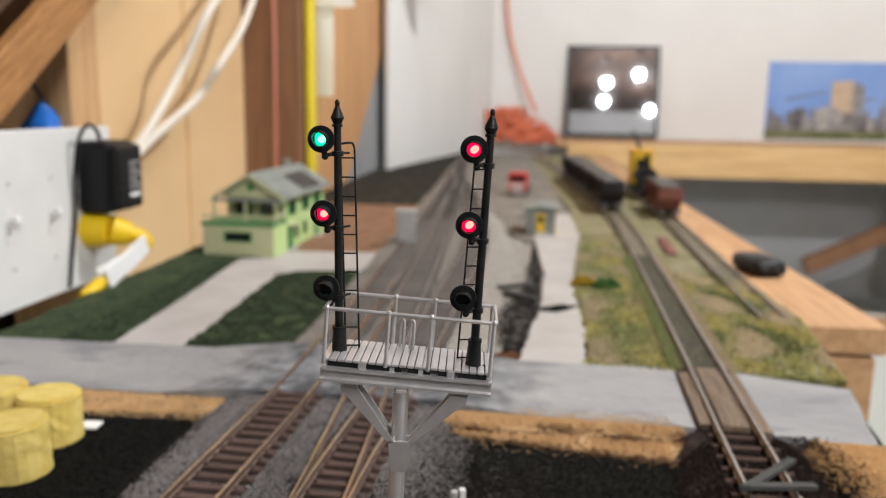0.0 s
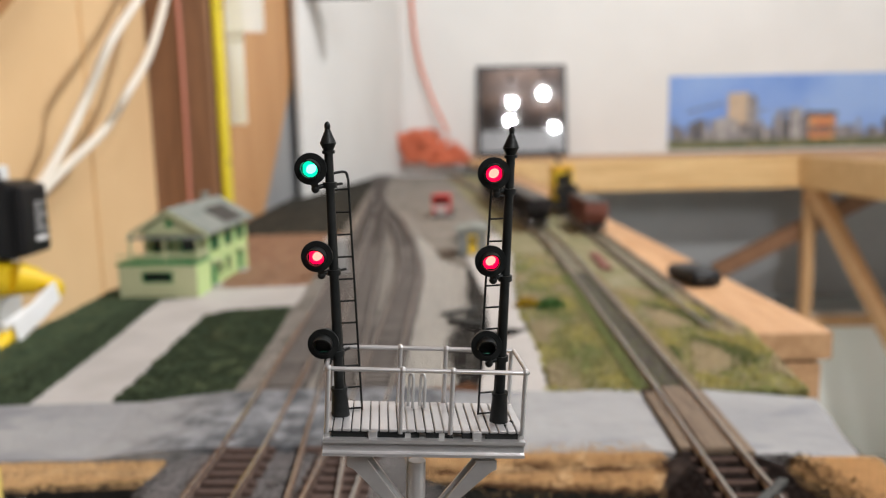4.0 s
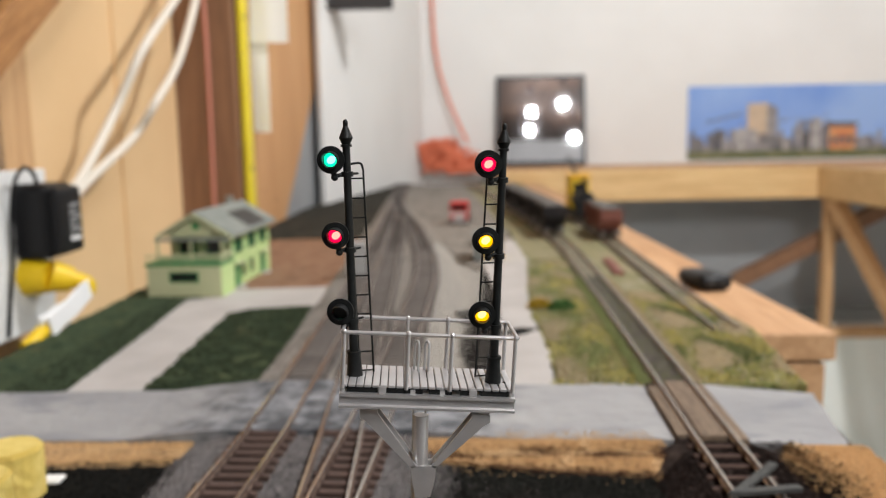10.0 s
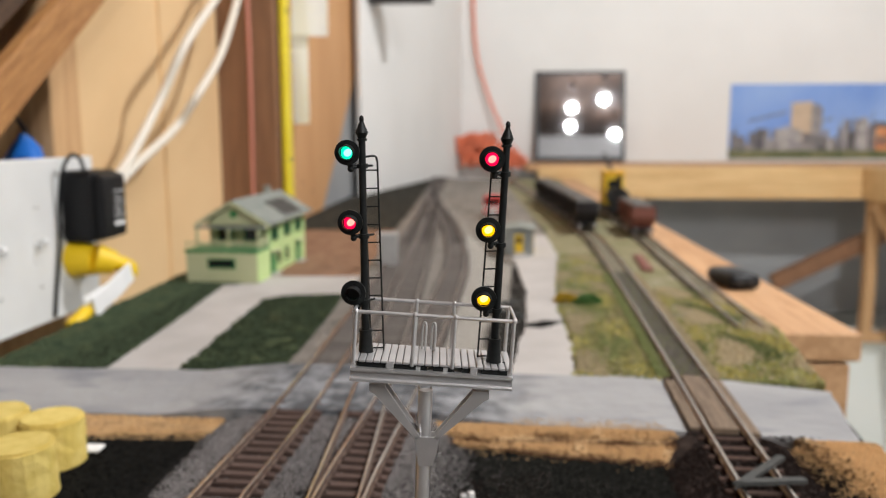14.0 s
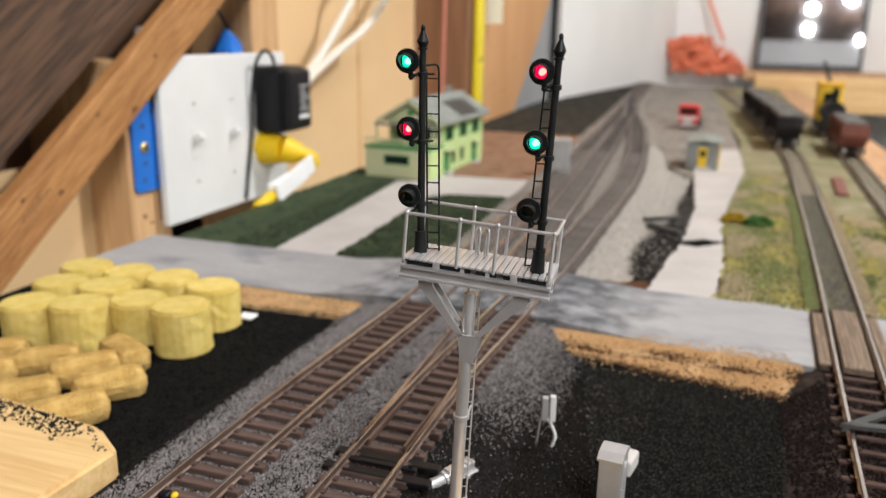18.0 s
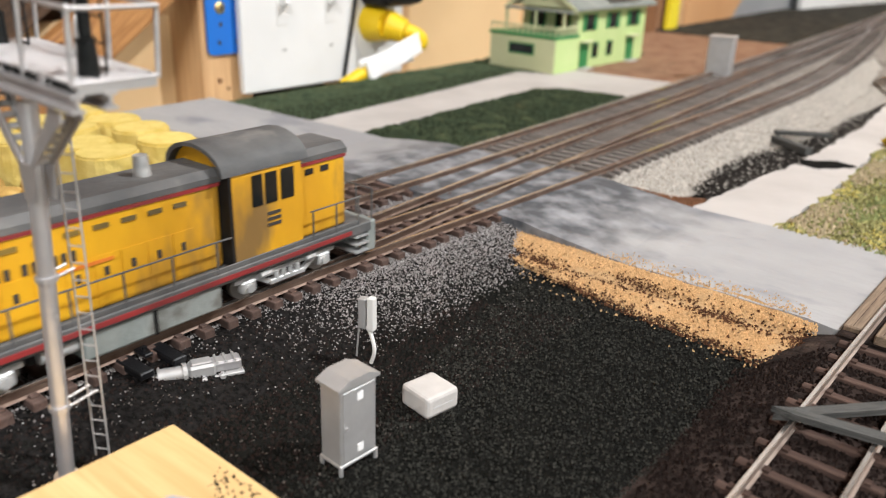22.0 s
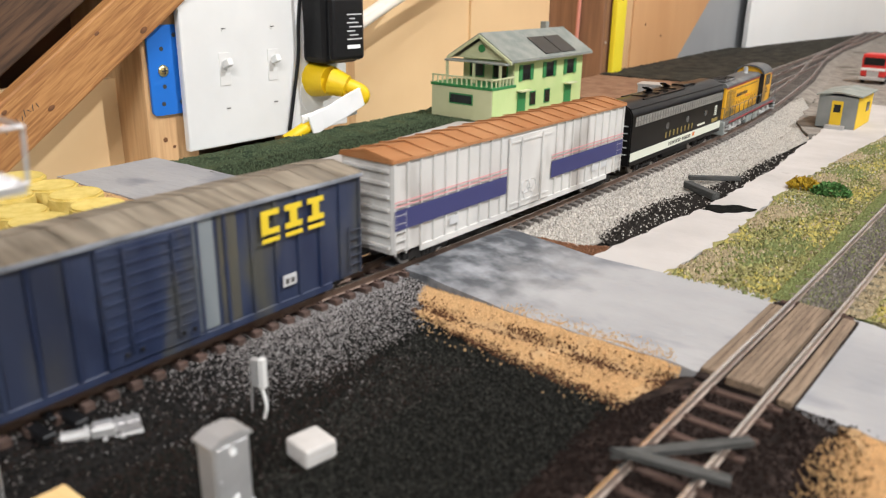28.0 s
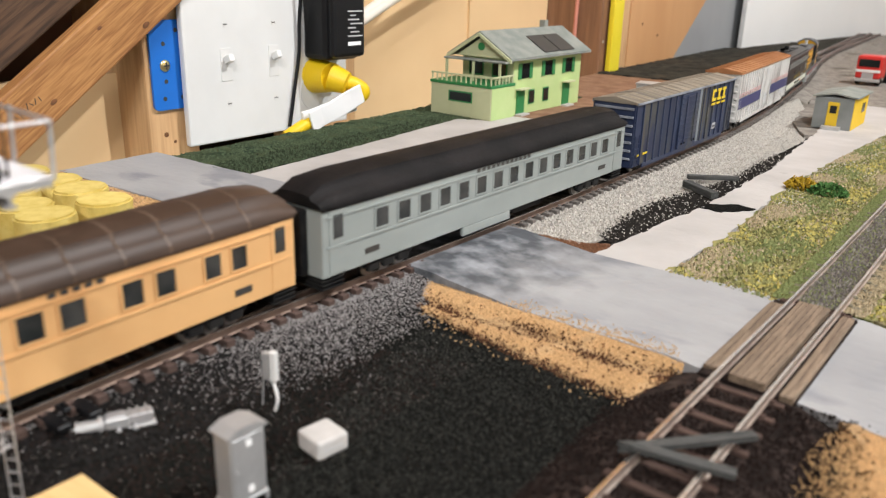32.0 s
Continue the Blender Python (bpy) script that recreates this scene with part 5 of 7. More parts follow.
ROLLS = [(-166, 257), (-171, 287), (-192, 261), (-209, 243), (-197, 292), (-224, 294), (-247, 290), (-241, 266), (-234, 241), (-216, 268)]
for i, (x, y) in enumerate(ROLLS):
    bale_round(x, y, 12.6, 21.6 - (i % 3) * 0.8, 60 + i, (i % 4 - 1.5) * 0.8)


def bale_square(x, y, z, turn, size, seed):
    a, b, c = size
    bm = box(bm_new(), -a / 2, a / 2, -b / 2, b / 2, 0, c, 4.4)
    bmesh.ops.subdivide_edges(bm, edges=[e for e in bm.edges if e.calc_length() > 6 * MM], cuts=3, use_grid_fill=True)
    for v in bm.verts:
        n = noise.noise_vector(v.co * 220 + Vector((seed, 0, 0)))
        v.co += n * 0.7 * MM
    ob = part("hay_bale", bm, M["hay_brown"])
    ob.matrix_basis = Matrix.Translation(Vector((x, y, z)) * MM) @ Euler((0, 0, radians(turn))).to_matrix().to_4x4()
    return tagged(ob, "tan brick-shaped hay bale on the turf", "hay bale", "square hay bales by the track")


for i, (x, y, z, turn) in enumerate([(-178, 233, -3.2, -25), (-163, 207, -3.2, 50), (-161, 184, -3.2, 55), (-202, 216, -3.2, 40), (-182, 215, -3.2, 50), (-187, 188, -3.2, 45), (-216, 196, -3.2, 48), (-228, 214, -3.2, 40)]):
    bale_square(x, y, z, turn, (27, 14, 11.5), 90 + i)
chip = tagged(part("paper_scrap", box(bm_new(), -166, -158, 298, 305, -3, -1.6, 0.3), M["paper"]), "scrap of white paper on the turf", "paper")
foam = bm_new()
prism(foam, [(-260, 104), (-121, 108), (-119, 160), (-134, 170), (-150, 172), (-260, 186)], "z", -3, 9)
bmesh.ops.bevel(foam, geom=list(foam.edges), offset=1.5 * MM, segments=2, affect="EDGES")
scrap = tagged(part("wood_scrap", foam, M["block_wood"]), "raw pine board scrap beside the hay bales", "wood block")
grains("turf_bits", [(-200, 176), (-136, 168), (-121, 158), (-128, 150), (-150, 160), (-200, 160)], 900, (0.3, 1.0), M["grain_black"], "scraps of black turf", lambda x, y: np.full(len(x), 9.1), 75, parent=scrap, fade=lambda x, y: np.clip((y - 156 + 4 * np.sin(x / 5)) / 12, 0, 1))
grains("turf_bits", [(-200, 112), (-122, 110), (-121, 120), (-200, 126)], 300, (0.3, 0.9), M["grain_black"], "scraps of black turf", lambda x, y: np.full(len(x), 9.1), 76, parent=scrap)

shed = thing("model_shed", (26, 836, 1), -2, "small grey model shed with a yellow door", "shed")
M["shed_grey"] = material("shed_grey", (0.2, 0.21, 0.2), (0.25, 0.26, 0.25), 60, 0.75)
M["shed_yellow"] = material("shed_yellow", (0.72, 0.47, 0.02), (0.76, 0.5, 0.03), 60, 0.65)
part("wall", box(bm_new(), 0, 31, 0, 58, 0, 27, 0.3), M["shed_grey"], shed)
part("end_wall", box(bm_new(), 31.02, 31.6, 0.4, 57.5, 0.3, 26.6), M["shed_yellow"], shed)
bm = bm_new()
prism(bm, [(-2, 26.4), (-2, 27.6), (15.5, 31), (34, 28.4), (34, 27.2), (15.5, 29.6)], "y", -2.5, 60)
part("roof", bm, M["roof_grey"], shed)
d = part("door", box(bm_new(), 11, 20, -0.8, 0, 1, 23, 0.2), M["shed_yellow"], shed)
part("door_window", box(bm_new(), 13, 18.4, -1.0, -0.75, 13.5, 20), M["dark_glass"], d)
part("step", box(bm_new(), 9, 24, -7, -0.9, -1, 3.0, 0.3), M["silver_dull"], shed)
w = part("window", box(bm_new(), 31.62, 31.9, 34, 46, 12, 20), M["dark_glass"], shed)

M["truck_red"] = material("truck_red", (0.55, 0.03, 0.025), rough=0.4)
M["truck_orange"] = material("truck_orange", (0.7, 0.2, 0.03), rough=0.4)
truck = thing("model_truck", (0, 1205, 1), -4, "red model truck with a white stripe and chrome bumper", "truck")
truck.scale = (1.1, 1.1, 1.1)
part("cab", box(bm_new(), 0, 26, 0, 26, 7, 32, 2.0), M["truck_red"], truck)
part("windscreen", box(bm_new(), 2.5, 23.5, -0.4, 0.4, 20, 28), M["dark_glass"], truck)
part("stripe", box(bm_new(), 0.5, 25.5, -0.5, 0.2, 14, 17), M["white_plastic"], truck)
part("grille", box(bm_new(), 7, 19, -0.7, 0.3, 7, 13.6), M["silver"], truck)
part("bumper", box(bm_new(), -0.5, 26.5, -2, 0, 3.5, 7, 0.6), M["silver"], truck)
part("bed", box(bm_new(), 1, 25, 26, 80, 8, 13, 0.5), M["text_dark"], truck)
for x in (1, 22):
    for y in (6, 46, 64):
        part("wheel", rod(bm_new(), (x, y, 4.4), (x + 4, y, 4.4), 4.6, 14), M["black_plastic"], truck)

relay = thing("relay_box", (-90, 748, 0.5), 8, "grey trackside relay cabinet on a white base", "equipment case")
part("base", box(bm_new(), -6.5, 6.5, -6, 6, -1, 4, 0.5), M["white_shade"], relay)
part("body", box(bm_new(), -9.5, 9.5, -8, 8, 4, 34, 0.5), M["silver_dull"], relay)
part("door", box(bm_new(), -8, 8, -8.5, -8, 6, 32, 0.2), M["silver_dull"], relay)
part("roof", box(bm_new(), -10.2, 10.2, -8.8, 8.8, 34, 35.4, 0.3), M["silver_dull"], relay)
sheet("coal_heap", [(-108, 722), (-94, 716), (-86, 728), (-98, 738)], 2.5, 5, M["black_turf"], "small heap of dark coal", 3, 1.0, 31, "heap", 1.0, None, "")

for name, p, s, turn in (("timber", (19, 587, 0.4), (32, 4, 2.6), 33), ("timber", (22, 553, -0.6), (30, 5, 4), -38)):
    ob = part("timber_piece", box(bm_new(), -s[0] / 2, s[0] / 2, -s[1] / 2, s[1] / 2, 0, s[2], 0.3), M["grey_timber"])
    ob.matrix_basis = Matrix.Translation(Vector(p) * MM) @ Euler((0, 0, radians(turn))).to_matrix().to_4x4()
    tagged(ob, "dark weathered timber lying by the ditch", "timber")
throw = thing("switch_throw", (-43, 186, 5.4), 0, "black plastic throw bar and long ties of the turnout", "switch")
for y in (-6, 3):
    part("long_tie", box(bm_new(), -15, 20, y - 1.9, y + 1.9, -1.6, 0.35, 0.3), M["black_plastic"], throw)
part("throw_bar", box(bm_new(), -9, 14, -2.6, -0.4, 0.1, 1.1, 0.2), M["black_plastic"], throw)
part("throw_pin", rod(bm_new(), (12, -1.5, 0.8), (12, -1.5, 2.4), 0.7, 8), M["black_plastic"], throw)
for sx in (-1, 1):
    part("guard_rail", box(bm_new(), sx * 6.2 - 0.4, sx * 6.2 + 0.4, 8, 44, 0.4, 2.5, 0.1), M["rail"], throw)
gate = thing("track_bumper", (99, 259, 6.0), 0, "grey weathered timbers laid in a wedge across the spur", "bumper")
for turn, long, wide, z, tilt in ((47, 37, 3.2, 0.0, 0.0), (13, 27, 3.4, 1.4, 2.8)):
    bm = bm_new()
    prism(bm, [(-2, -wide * 0.15), (3, -wide / 2), (long, -wide / 2), (long, wide / 2), (3, wide / 2)], "z", 0, 1.5)
    ob = part("timber", bm, M["grey_timber"], gate)
    ob.matrix_basis = Matrix.Translation(Vector((0, 0, z)) * MM) @ Euler((0, radians(tilt), radians(turn))).to_matrix().to_4x4()

M["grain_earth"] = material("grain_earth", (0.03, 0.026, 0.023), rough=0.95, vary=0.9)
# loose turf and stones
grains("turf_grains", [(-30, 60), (-10, 312), (30, 308), (70, 302), (98, 304), (96, 60)], 36000, (0.35, 0.95), M["grain_black"], "coarse black turf grains", lambda x, y: bed_z(x, y) - 0.3, 42)
grains("turf_grains", [(96, 60), (96, 310), (132, 318), (160, 240), (150, 60)], 9000, (0.4, 1.1), M["grain_black"], "coarse black turf grains", lambda x, y: np.full(len(x), -2.4), 43)
grains("turf_grains", [(-295, 60), (-295, 310), (-116, 312), (-112, 60)], 22000, (0.35, 0.9), M["grain_black"], "coarse black turf grains", lambda x, y: bed_z(x, y) - 0.3, 44)
grains("bright_stones", [(-116, 60), (-116, 334), (-6, 333), (14, 300), (10, 60)], 12000, (0.18, 0.42), M["grain_bright"], "pale glinting stones in the ballast", lambda x, y: bed_z(x, y) + 0.3, 67,
       fade=lambda x, y: np.where(x < -30, 0.35, np.clip((y - 215) / 80, 0.02, 1)) * np.clip(1 - (x + 12) / 16, 0.02, 1))
# Paler grains put the brighter light on this side into the turf's colour.
grains("turf_sheen", [(40, 60), (26, 180), (4, 300), (30, 306), (70, 301), (98, 303), (112, 200), (112, 60)], 24000, (0.25, 0.6), M["grain_sheen"], "greenish grey grains in the dark turf", lambda x, y: bed_z(x, y) + 0.15, 68)
# Sparkle of the earth, put into the colour of small pale grains.
grains("earth_glints", [(-32, 60), (-32, 218), (4, 290), (36, 296), (30, 170), (46, 60)], 1800, (0.15, 0.36), M["grain_glint"], "small pale brown grains painting glints on the black earth", lambda x, y: bed_z(x, y) + 0.35, 70)
grains("ballast_stones", [(-118, 60), (-118, 336), (-4, 334), (16, 300), (14, 60)], 100000, (0.2, 0.5), M["grain_ballast"], "fine grey ballast stones", lambda x, y: bed_z(x, y) + 0.1, 45,
       fade=lambda x, y: np.clip(1 - np.maximum(x + 28, 0) / (12 + 22 * np.clip((y - 190) / 60, 0, 1)), 0.012, 1) * np.where(x > -33, np.clip((y - 212) / 60, 0.02, 1), 1) * np.clip(1 - np.maximum(-106 - x, 0) / 14, 0.1, 1))
grains("pale_stones", [(-22, 404), (-9, 412), (6, 424), (14, 446), (11, 476), (12, 513), (17, 545), (24, 575), (28, 606), (29, 709), (33, 780), (16, 900), (-20, 1000), (-20, 700)], 30000, (0.4, 1.0), M["grain_pale"], "pale ballast stones on the bank", lambda x, y: bed_z(x, y) + 0.1, 46)
grains("pale_stones", [(16, 426), (30, 461), (37, 519), (39, 553), (42, 635), (40, 702), (36, 780), (28, 709), (22, 606), (12, 545), (4, 500), (6, 446)], 500, (0.35, 0.8), M["grain_pale"], "pale stones scattered in the ditch", lambda x, y: np.maximum(bed_z(x, y), -1.5) + 0.7, 69)
grains("pale_stones", [(-110, 404), (-8, 404), (12, 700), (-20, 1000), (-110, 1000)], 20000, (0.35, 0.8), M["grain_far"], "ballast stones between the far tracks", lambda x, y: bed_z(x, y) + 0.1, 47)


# bushes and small marks
def bush(x, y, w, mat, seed, label):
    r = np.random.RandomState(seed)
    v, f = [], []
    for k in range(420):
        p = r.normal(0, 1, 3)
        p /= np.linalg.norm(p)
        p *= r.uniform(0.5, 1.05) ** 0.5
        c = np.array([x + p[0] * w, y + p[1] * w * 0.7, 2 + abs(p[2]) * w * 0.62])
        a, b = r.normal(0, 1, 3), r.normal(0, 1, 3)
        a, b = a / np.linalg.norm(a) * r.uniform(1, 2.2), b / np.linalg.norm(b) * r.uniform(0.6, 1.2)
        n = len(v)
        v += [tuple((c - a) * MM), tuple((c + b) * MM), tuple((c + a) * MM), tuple((c - b + np.array([0, 0, 0.5])) * MM)]
        f += [(n, n + 1, n + 2), (n, n + 2, n + 3), (n, n + 3, n + 1)]
    ob = mesh_object("bush", v, f, mat)
    return tagged(ob, label, "bush")


bush(70, 596, 10, material("bush_gold", (0.42, 0.28, 0.03), rough=0.9, vary=0.5), 71, "golden yellow foam bush beside the pavement")
bush(86, 590, 11, material("bush_green", (0.09, 0.2, 0.06), rough=0.9, vary=0.5), 72, "green foam bush beside the pavement")
for x, y in ((-92, 149), (-45, 146)):
    d = thing("track_detector", (x, y, 4.2), 0, "small yellow and black detector between the rails", "detector")
    part("cap", ball(bm_new(), (2, 0, 1.2), 1.1, 8, (1, 1.2, 0.9)), M["yellow_plastic"], d, "", True)
    part("foot", box(bm_new(), -3, 0.5, -1.6, 1.6, 0, 1.8, 0.4), M["black_plastic"], d)
grains("turf_tufts", [(-281, 404), (-208, 404), (-214, 520), (-224, 650), (-200, 690), (-200, 850), (-281, 858)], 16000, (0.4, 1.1), M["grain_green"], "coarse green turf", lambda x, y: np.full(len(x), 1.1), 48)
grains("turf_tufts", [(-165, 404), (-105, 404), (-106, 520), (-112, 620), (-160, 611), (-171, 596)], 8000, (0.4, 1.1), M["grain_green"], "coarse green turf", lambda x, y: np.full(len(x), 1.1), 49)
grains("scrub_tufts", [(58, 404), (104, 400), (112, 500), (118, 640), (124, 838), (86, 838), (71, 700), (63, 569), (64, 475)], 16000, (0.4, 1.3), M["grain_yellowgreen"], "coarse yellow green turf", lambda x, y: np.full(len(x), 1.4), 50)
for poly, seed in (([(58, 404), (104, 400), (112, 500), (118, 640), (124, 838), (86, 838), (71, 700), (63, 569), (64, 475)], 80), ([(131, 406), (187, 402), (205, 521), (199, 638), (151, 656), (138, 560)], 90)):
    for k, (mat, n, label) in enumerate((("grain_yellow", 1500, "bright yellow flecks in the scrub"), ("grain_olive", 4200, "dark olive clumps in the scrub"), ("grain_tan", 6000, "bare sandy patches in the scrub"))):
        grains("scrub_patches", poly, n, (0.5, 1.5), M[mat], label, lambda x, y: np.full(len(x), 1.9), seed + k,
               fade=lambda x, y, k=k: np.clip(np.sin(x / 7 + 2.1 * k + 0.8 * np.sin(y / 13)) + np.sin(y / 15 + 1.7 * k + np.sin(x / 9)) - 0.35, 0.04, 1))
grains("scrub_tufts", [(131, 406), (187, 402), (205, 521), (199, 638), (151, 656), (138, 560)], 9000, (0.4, 1.3), M["grain_yellowgreen"], "coarse yellow green turf", lambda x, y: np.full(len(x), 1.0), 51)


def sand_z(x, y):
    return 1.9 - 4.3 * np.clip((331 - y) / 30, 0, 1) - 1.0 * np.exp(-((y - 317) / 2.6) ** 2)


# Grains thin out along the grooves, so the dark base reads as shade.
grains("sand_grains", [(-24, 331), (-20, 320), (0, 309), (62, 299), (86, 297), (96, 303), (92, 326)], 15000, (0.22, 0.55), M["grain_sand"], "coarse tan sand grains", sand_z, 52,
       fade=lambda x, y: (1 - 0.8 * np.exp(-((y - 317 + 1.6 * np.sin(x / 9)) / 2.4) ** 2)) * np.clip((y + 0.13 * x - 309) / 7, 0.12, 1))
grains("sand_grains", [(-294, 334), (-294, 310), (-116, 314), (-114, 335)], 6000, (0.25, 0.6), M["grain_sand"], "coarse tan sand grains", lambda x, y: 1.5 - 4.4 * np.clip((336 - y) / 20, 0, 1), 53, fade=lambda x, y: np.clip((y - 311) / 9, 0.05, 1) * (1 - 0.85 * np.exp(-((y - 326 + 1.4 * np.sin(x / 11)) / 1.8) ** 2)))
grains("sand_grains", [(131, 314), (134, 262), (160, 222), (168, 262), (172, 310)], 11000, (0.22, 0.55), M["grain_sand"], "coarse tan sand grains",
       lambda x, y: 2.8 + 3.0 * np.exp(-((x - 152) ** 2 + (y - 285) ** 2) / 500) - 3.0 * np.clip((300 - y) / 60, 0, 1) - 5 * np.clip((150 - x) / 14, 0, 1) * np.clip((152 - x) / 14, 0, 1), 54, fade=lambda x, y: np.clip((x - 134 - 0.12 * (300 - y)) / 18, 0.05, 1))
grains("rust_grains", [(-12, 406), (20, 406), (25, 421), (20, 433), (6, 425), (-8, 414)], 2600, (0.3, 0.8), M["grain_rust"], "rusty brown earth grains", lambda x, y: bed_z(x, y) + 0.6, 57)
grains("ditch_grains", [(24, 430), (30, 461), (34, 492), (37, 519), (38, 553), (42, 635), (40, 702), (36, 780), (31, 709), (25, 669), (24, 606), (19, 575), (10, 545), (4, 513), (3, 476), (8, 440)], 12000, (0.3, 0.9), M["grain_earth"], "coarse dark earth grains", lambda x, y: np.maximum(bed_z(x, y), -1.5) + 0.4, 58, fade=lambda x, y: np.clip((x - np.interp(y, [430, 476, 513, 545, 575, 606, 780], [12, 7, 8, 14, 22, 27, 31])) / 7 + 0.3, 0.03, 1))
grains("spur_earth", [(84, 150), (80, 290), (100, 312), (131, 316), (140, 300), (142, 262), (134, 150)], 11000, (0.3, 0.9), M["grain_brown"], "dark brown earth grains round the spur", lambda x, y: np.clip(1.9 - 0.34 * np.maximum(np.abs(x - CS1(np.clip(y, 206, 400))) - 15, 0), -2.4, 1.9) + 0.3, 59)
grains("spur_earth", [(-30, 60), (-30, 214), (4, 280), (34, 290), (30, 170), (40, 60)], 9000, (0.35, 0.8), M["grain_brown"], "dark brown earth grains by the bank", lambda x, y: bed_z(x, y) - 0.2, 60)
grains("sand_grains", [(-20, 330), (90, 327), (86, 338), (40, 342), (-16, 338)], 700, (0.2, 0.5), M["grain_sand"], "sand strewn on the road edge", lambda x, y: np.full(len(x), 2.0), 61, fade=lambda x, y: np.clip((340 - y) / 12, 0, 1))
grains("sand_grains", [(-10, 318), (0, 300), (40, 292), (90, 286), (104, 300), (92, 312)], 900, (0.25, 0.6), M["grain_sand"], "loose sand grains on the black turf", lambda x, y: np.full(len(x), -1.9), 62, fade=lambda x, y: np.clip((y + 0.14 * x - 297) / 16, 0, 1) ** 2)
# Loose dark grit, crowded along the groove to deepen its painted shade.
grains("dark_specks", [(-22, 326), (-18, 314), (30, 302), (88, 294), (98, 304), (90, 324), (20, 324)], 3400, (0.3, 0.65), M["grain_rust"], "dark specks in the sand", lambda x, y: sand_z(x, y) + 0.45, 55,
       fade=lambda x, y: np.clip((313 - y - 0.13 * x) / 8, 0, 1) * 0.8 + 0.9 * np.exp(-((y - 317 + 2.0 * np.sin(x / 9)) / 3.0) ** 2) * (0.6 + 0.4 * np.sin(x / 5 + 1)) + 0.8 * np.exp(-((x - 90) ** 2 + (y - 313) ** 2) / 18) + 0.05)
for poly, n, seed in (([(58, 404), (104, 400), (112, 500), (118, 640), (124, 838), (86, 838), (71, 700), (63, 569), (64, 475)], 2200, 63), ([(131, 406), (187, 402), (205, 521), (199, 638), (151, 656), (138, 560)], 2200, 64)):
    grains("scrub_stones", poly, n, (0.3, 0.9), M["grain_pale"], "pale stones and dust among the scrub", lambda x, y: np.full(len(x), 1.6), seed, fade=lambda x, y: 0.06 + 0.94 * np.clip((np.sin(x / 11 + 1) + np.sin(y / 17) + (y - 640) / 90), 0, 1))
spur_rows = list(range(401, 760, 40))
for a, b, n, mat, label, z in ((-7.4, 7.4, 2600, "grain_olive", "olive dust and weeds between the spur rails", 3.3), (-7.4, 7.4, 4000, "grain_far", "grey dust and grit between the spur rails", 3.3), (-7.4, 7.4, 6000, "grain_glint", "brown gravel between the spur rails", 3.35),
                               (-17, -8.9, 5000, "grain_olive", "olive weeds along the spur rail", 2.9), (8.9, 17, 5000, "grain_tan", "dusty gravel along the spur rail", 2.9)):
    grains("spur_gravel", [(float(CS1(y)) + a, y) for y in spur_rows] + [(float(CS1(y)) + b, y) for y in reversed(spur_rows)], n, (0.35, 1.0), M[mat], label, lambda x, y, z=z: np.full(len(x), z), 90 + int(a) + n // 1000)
grains("lawn_tufts", [(-240, 404), (-208, 404), (-214, 520), (-224, 650), (-240, 660)], 2600, (0.6, 1.8), M["grain_green"], "coarse clumps along the lawn edge", lambda x, y: np.full(len(x), 1.6), 65)
grains("dark_specks", [(128, 316), (138, 300), (140, 262), (158, 232), (164, 250), (152, 290), (150, 316)], 900, (0.3, 0.7), M["grain_brown"], "dark specks along the sand mound",
       lambda x, y: 3.4 + 3.0 * np.exp(-((x - 152) ** 2 + (y - 285) ** 2) / 500) - 3.0 * np.clip((300 - y) / 60, 0, 1), 66, fade=lambda x, y: np.clip((150 - x) / 14, 0.08, 1))

# ---- far side of the room ----
shelf = thing("far_shelf", (0, 0, 0), 0, "bare pine shelf along the end wall", "shelf")
part("front_board", box(bm_new(), 150, 1075, 2310, 2348, -58, 34, 2), M["beam"], shelf)
part("shelf_top", box(bm_new(), 120, 1120, 2350, FAR - 4, 20, 36, 1), M["bench_wood"], shelf)
part("side_board", box(bm_new(), 1077, 1115, 700, 2348, -58, 34, 2), M["beam"], shelf)
part("side_top", box(bm_new(), 1117, 1600, 700, FAR - 4, 20, 36, 1), M["bench_wood"], shelf)
for y in (2310,):
    part("shelf_leg", box(bm_new(), 1082, 1112, 2268, 2300, -440, -60, 2), M["stud"], shelf)
beam_between("wood_brace", (1096, 2250, -60), (1180, 1700, -640), 38, 36, M["stud"], "pine brace under the shelf corner")
part("bottom_rail", box(bm_new(), 820, 2000, 2270, 2302, -470, -441, 2), M["stud"], shelf)
beam_between("wood_brace", (850, 2345, -310), (1330, 2345, -76), 46, 34, M["stud_brown"], "brown diagonal brace under the shelf")

M["screen_black"] = material("screen_black", (0.03, 0.03, 0.032), rough=0.4)
tv = thing("wall_mirror", (305, 2630, 38), 0, "dark framed glass panel leaning back and reflecting the lamps", "mirror")
part("frame", box(bm_new(), -148, 148, -6, 14, 0, 298, 3), M["screen_black"], tv)
M["mirror_glass"] = material("mirror_glass", (0.2, 0.195, 0.2), rough=0.03, metal=1.0)
part("glass", box(bm_new(), -136, 136, -7.2, -6.05, 14, 286), M["mirror_glass"], tv)
tv.matrix_basis = tv.matrix_basis @ Euler((radians(-8.0), 0, 0)).to_matrix().to_4x4()

# printed panorama of a factory yard
M["photo_sky"] = material("photo_sky", (0.16, 0.3, 0.7), (0.3, 0.45, 0.78), 3, 0.5)
M["photo_tan"] = material("photo_tan", (0.5, 0.38, 0.27), (0.6, 0.47, 0.34), 20, 0.55)
M["photo_green"] = material("photo_green", (0.1, 0.12, 0.05), (0.2, 0.2, 0.1), 30, 0.55)
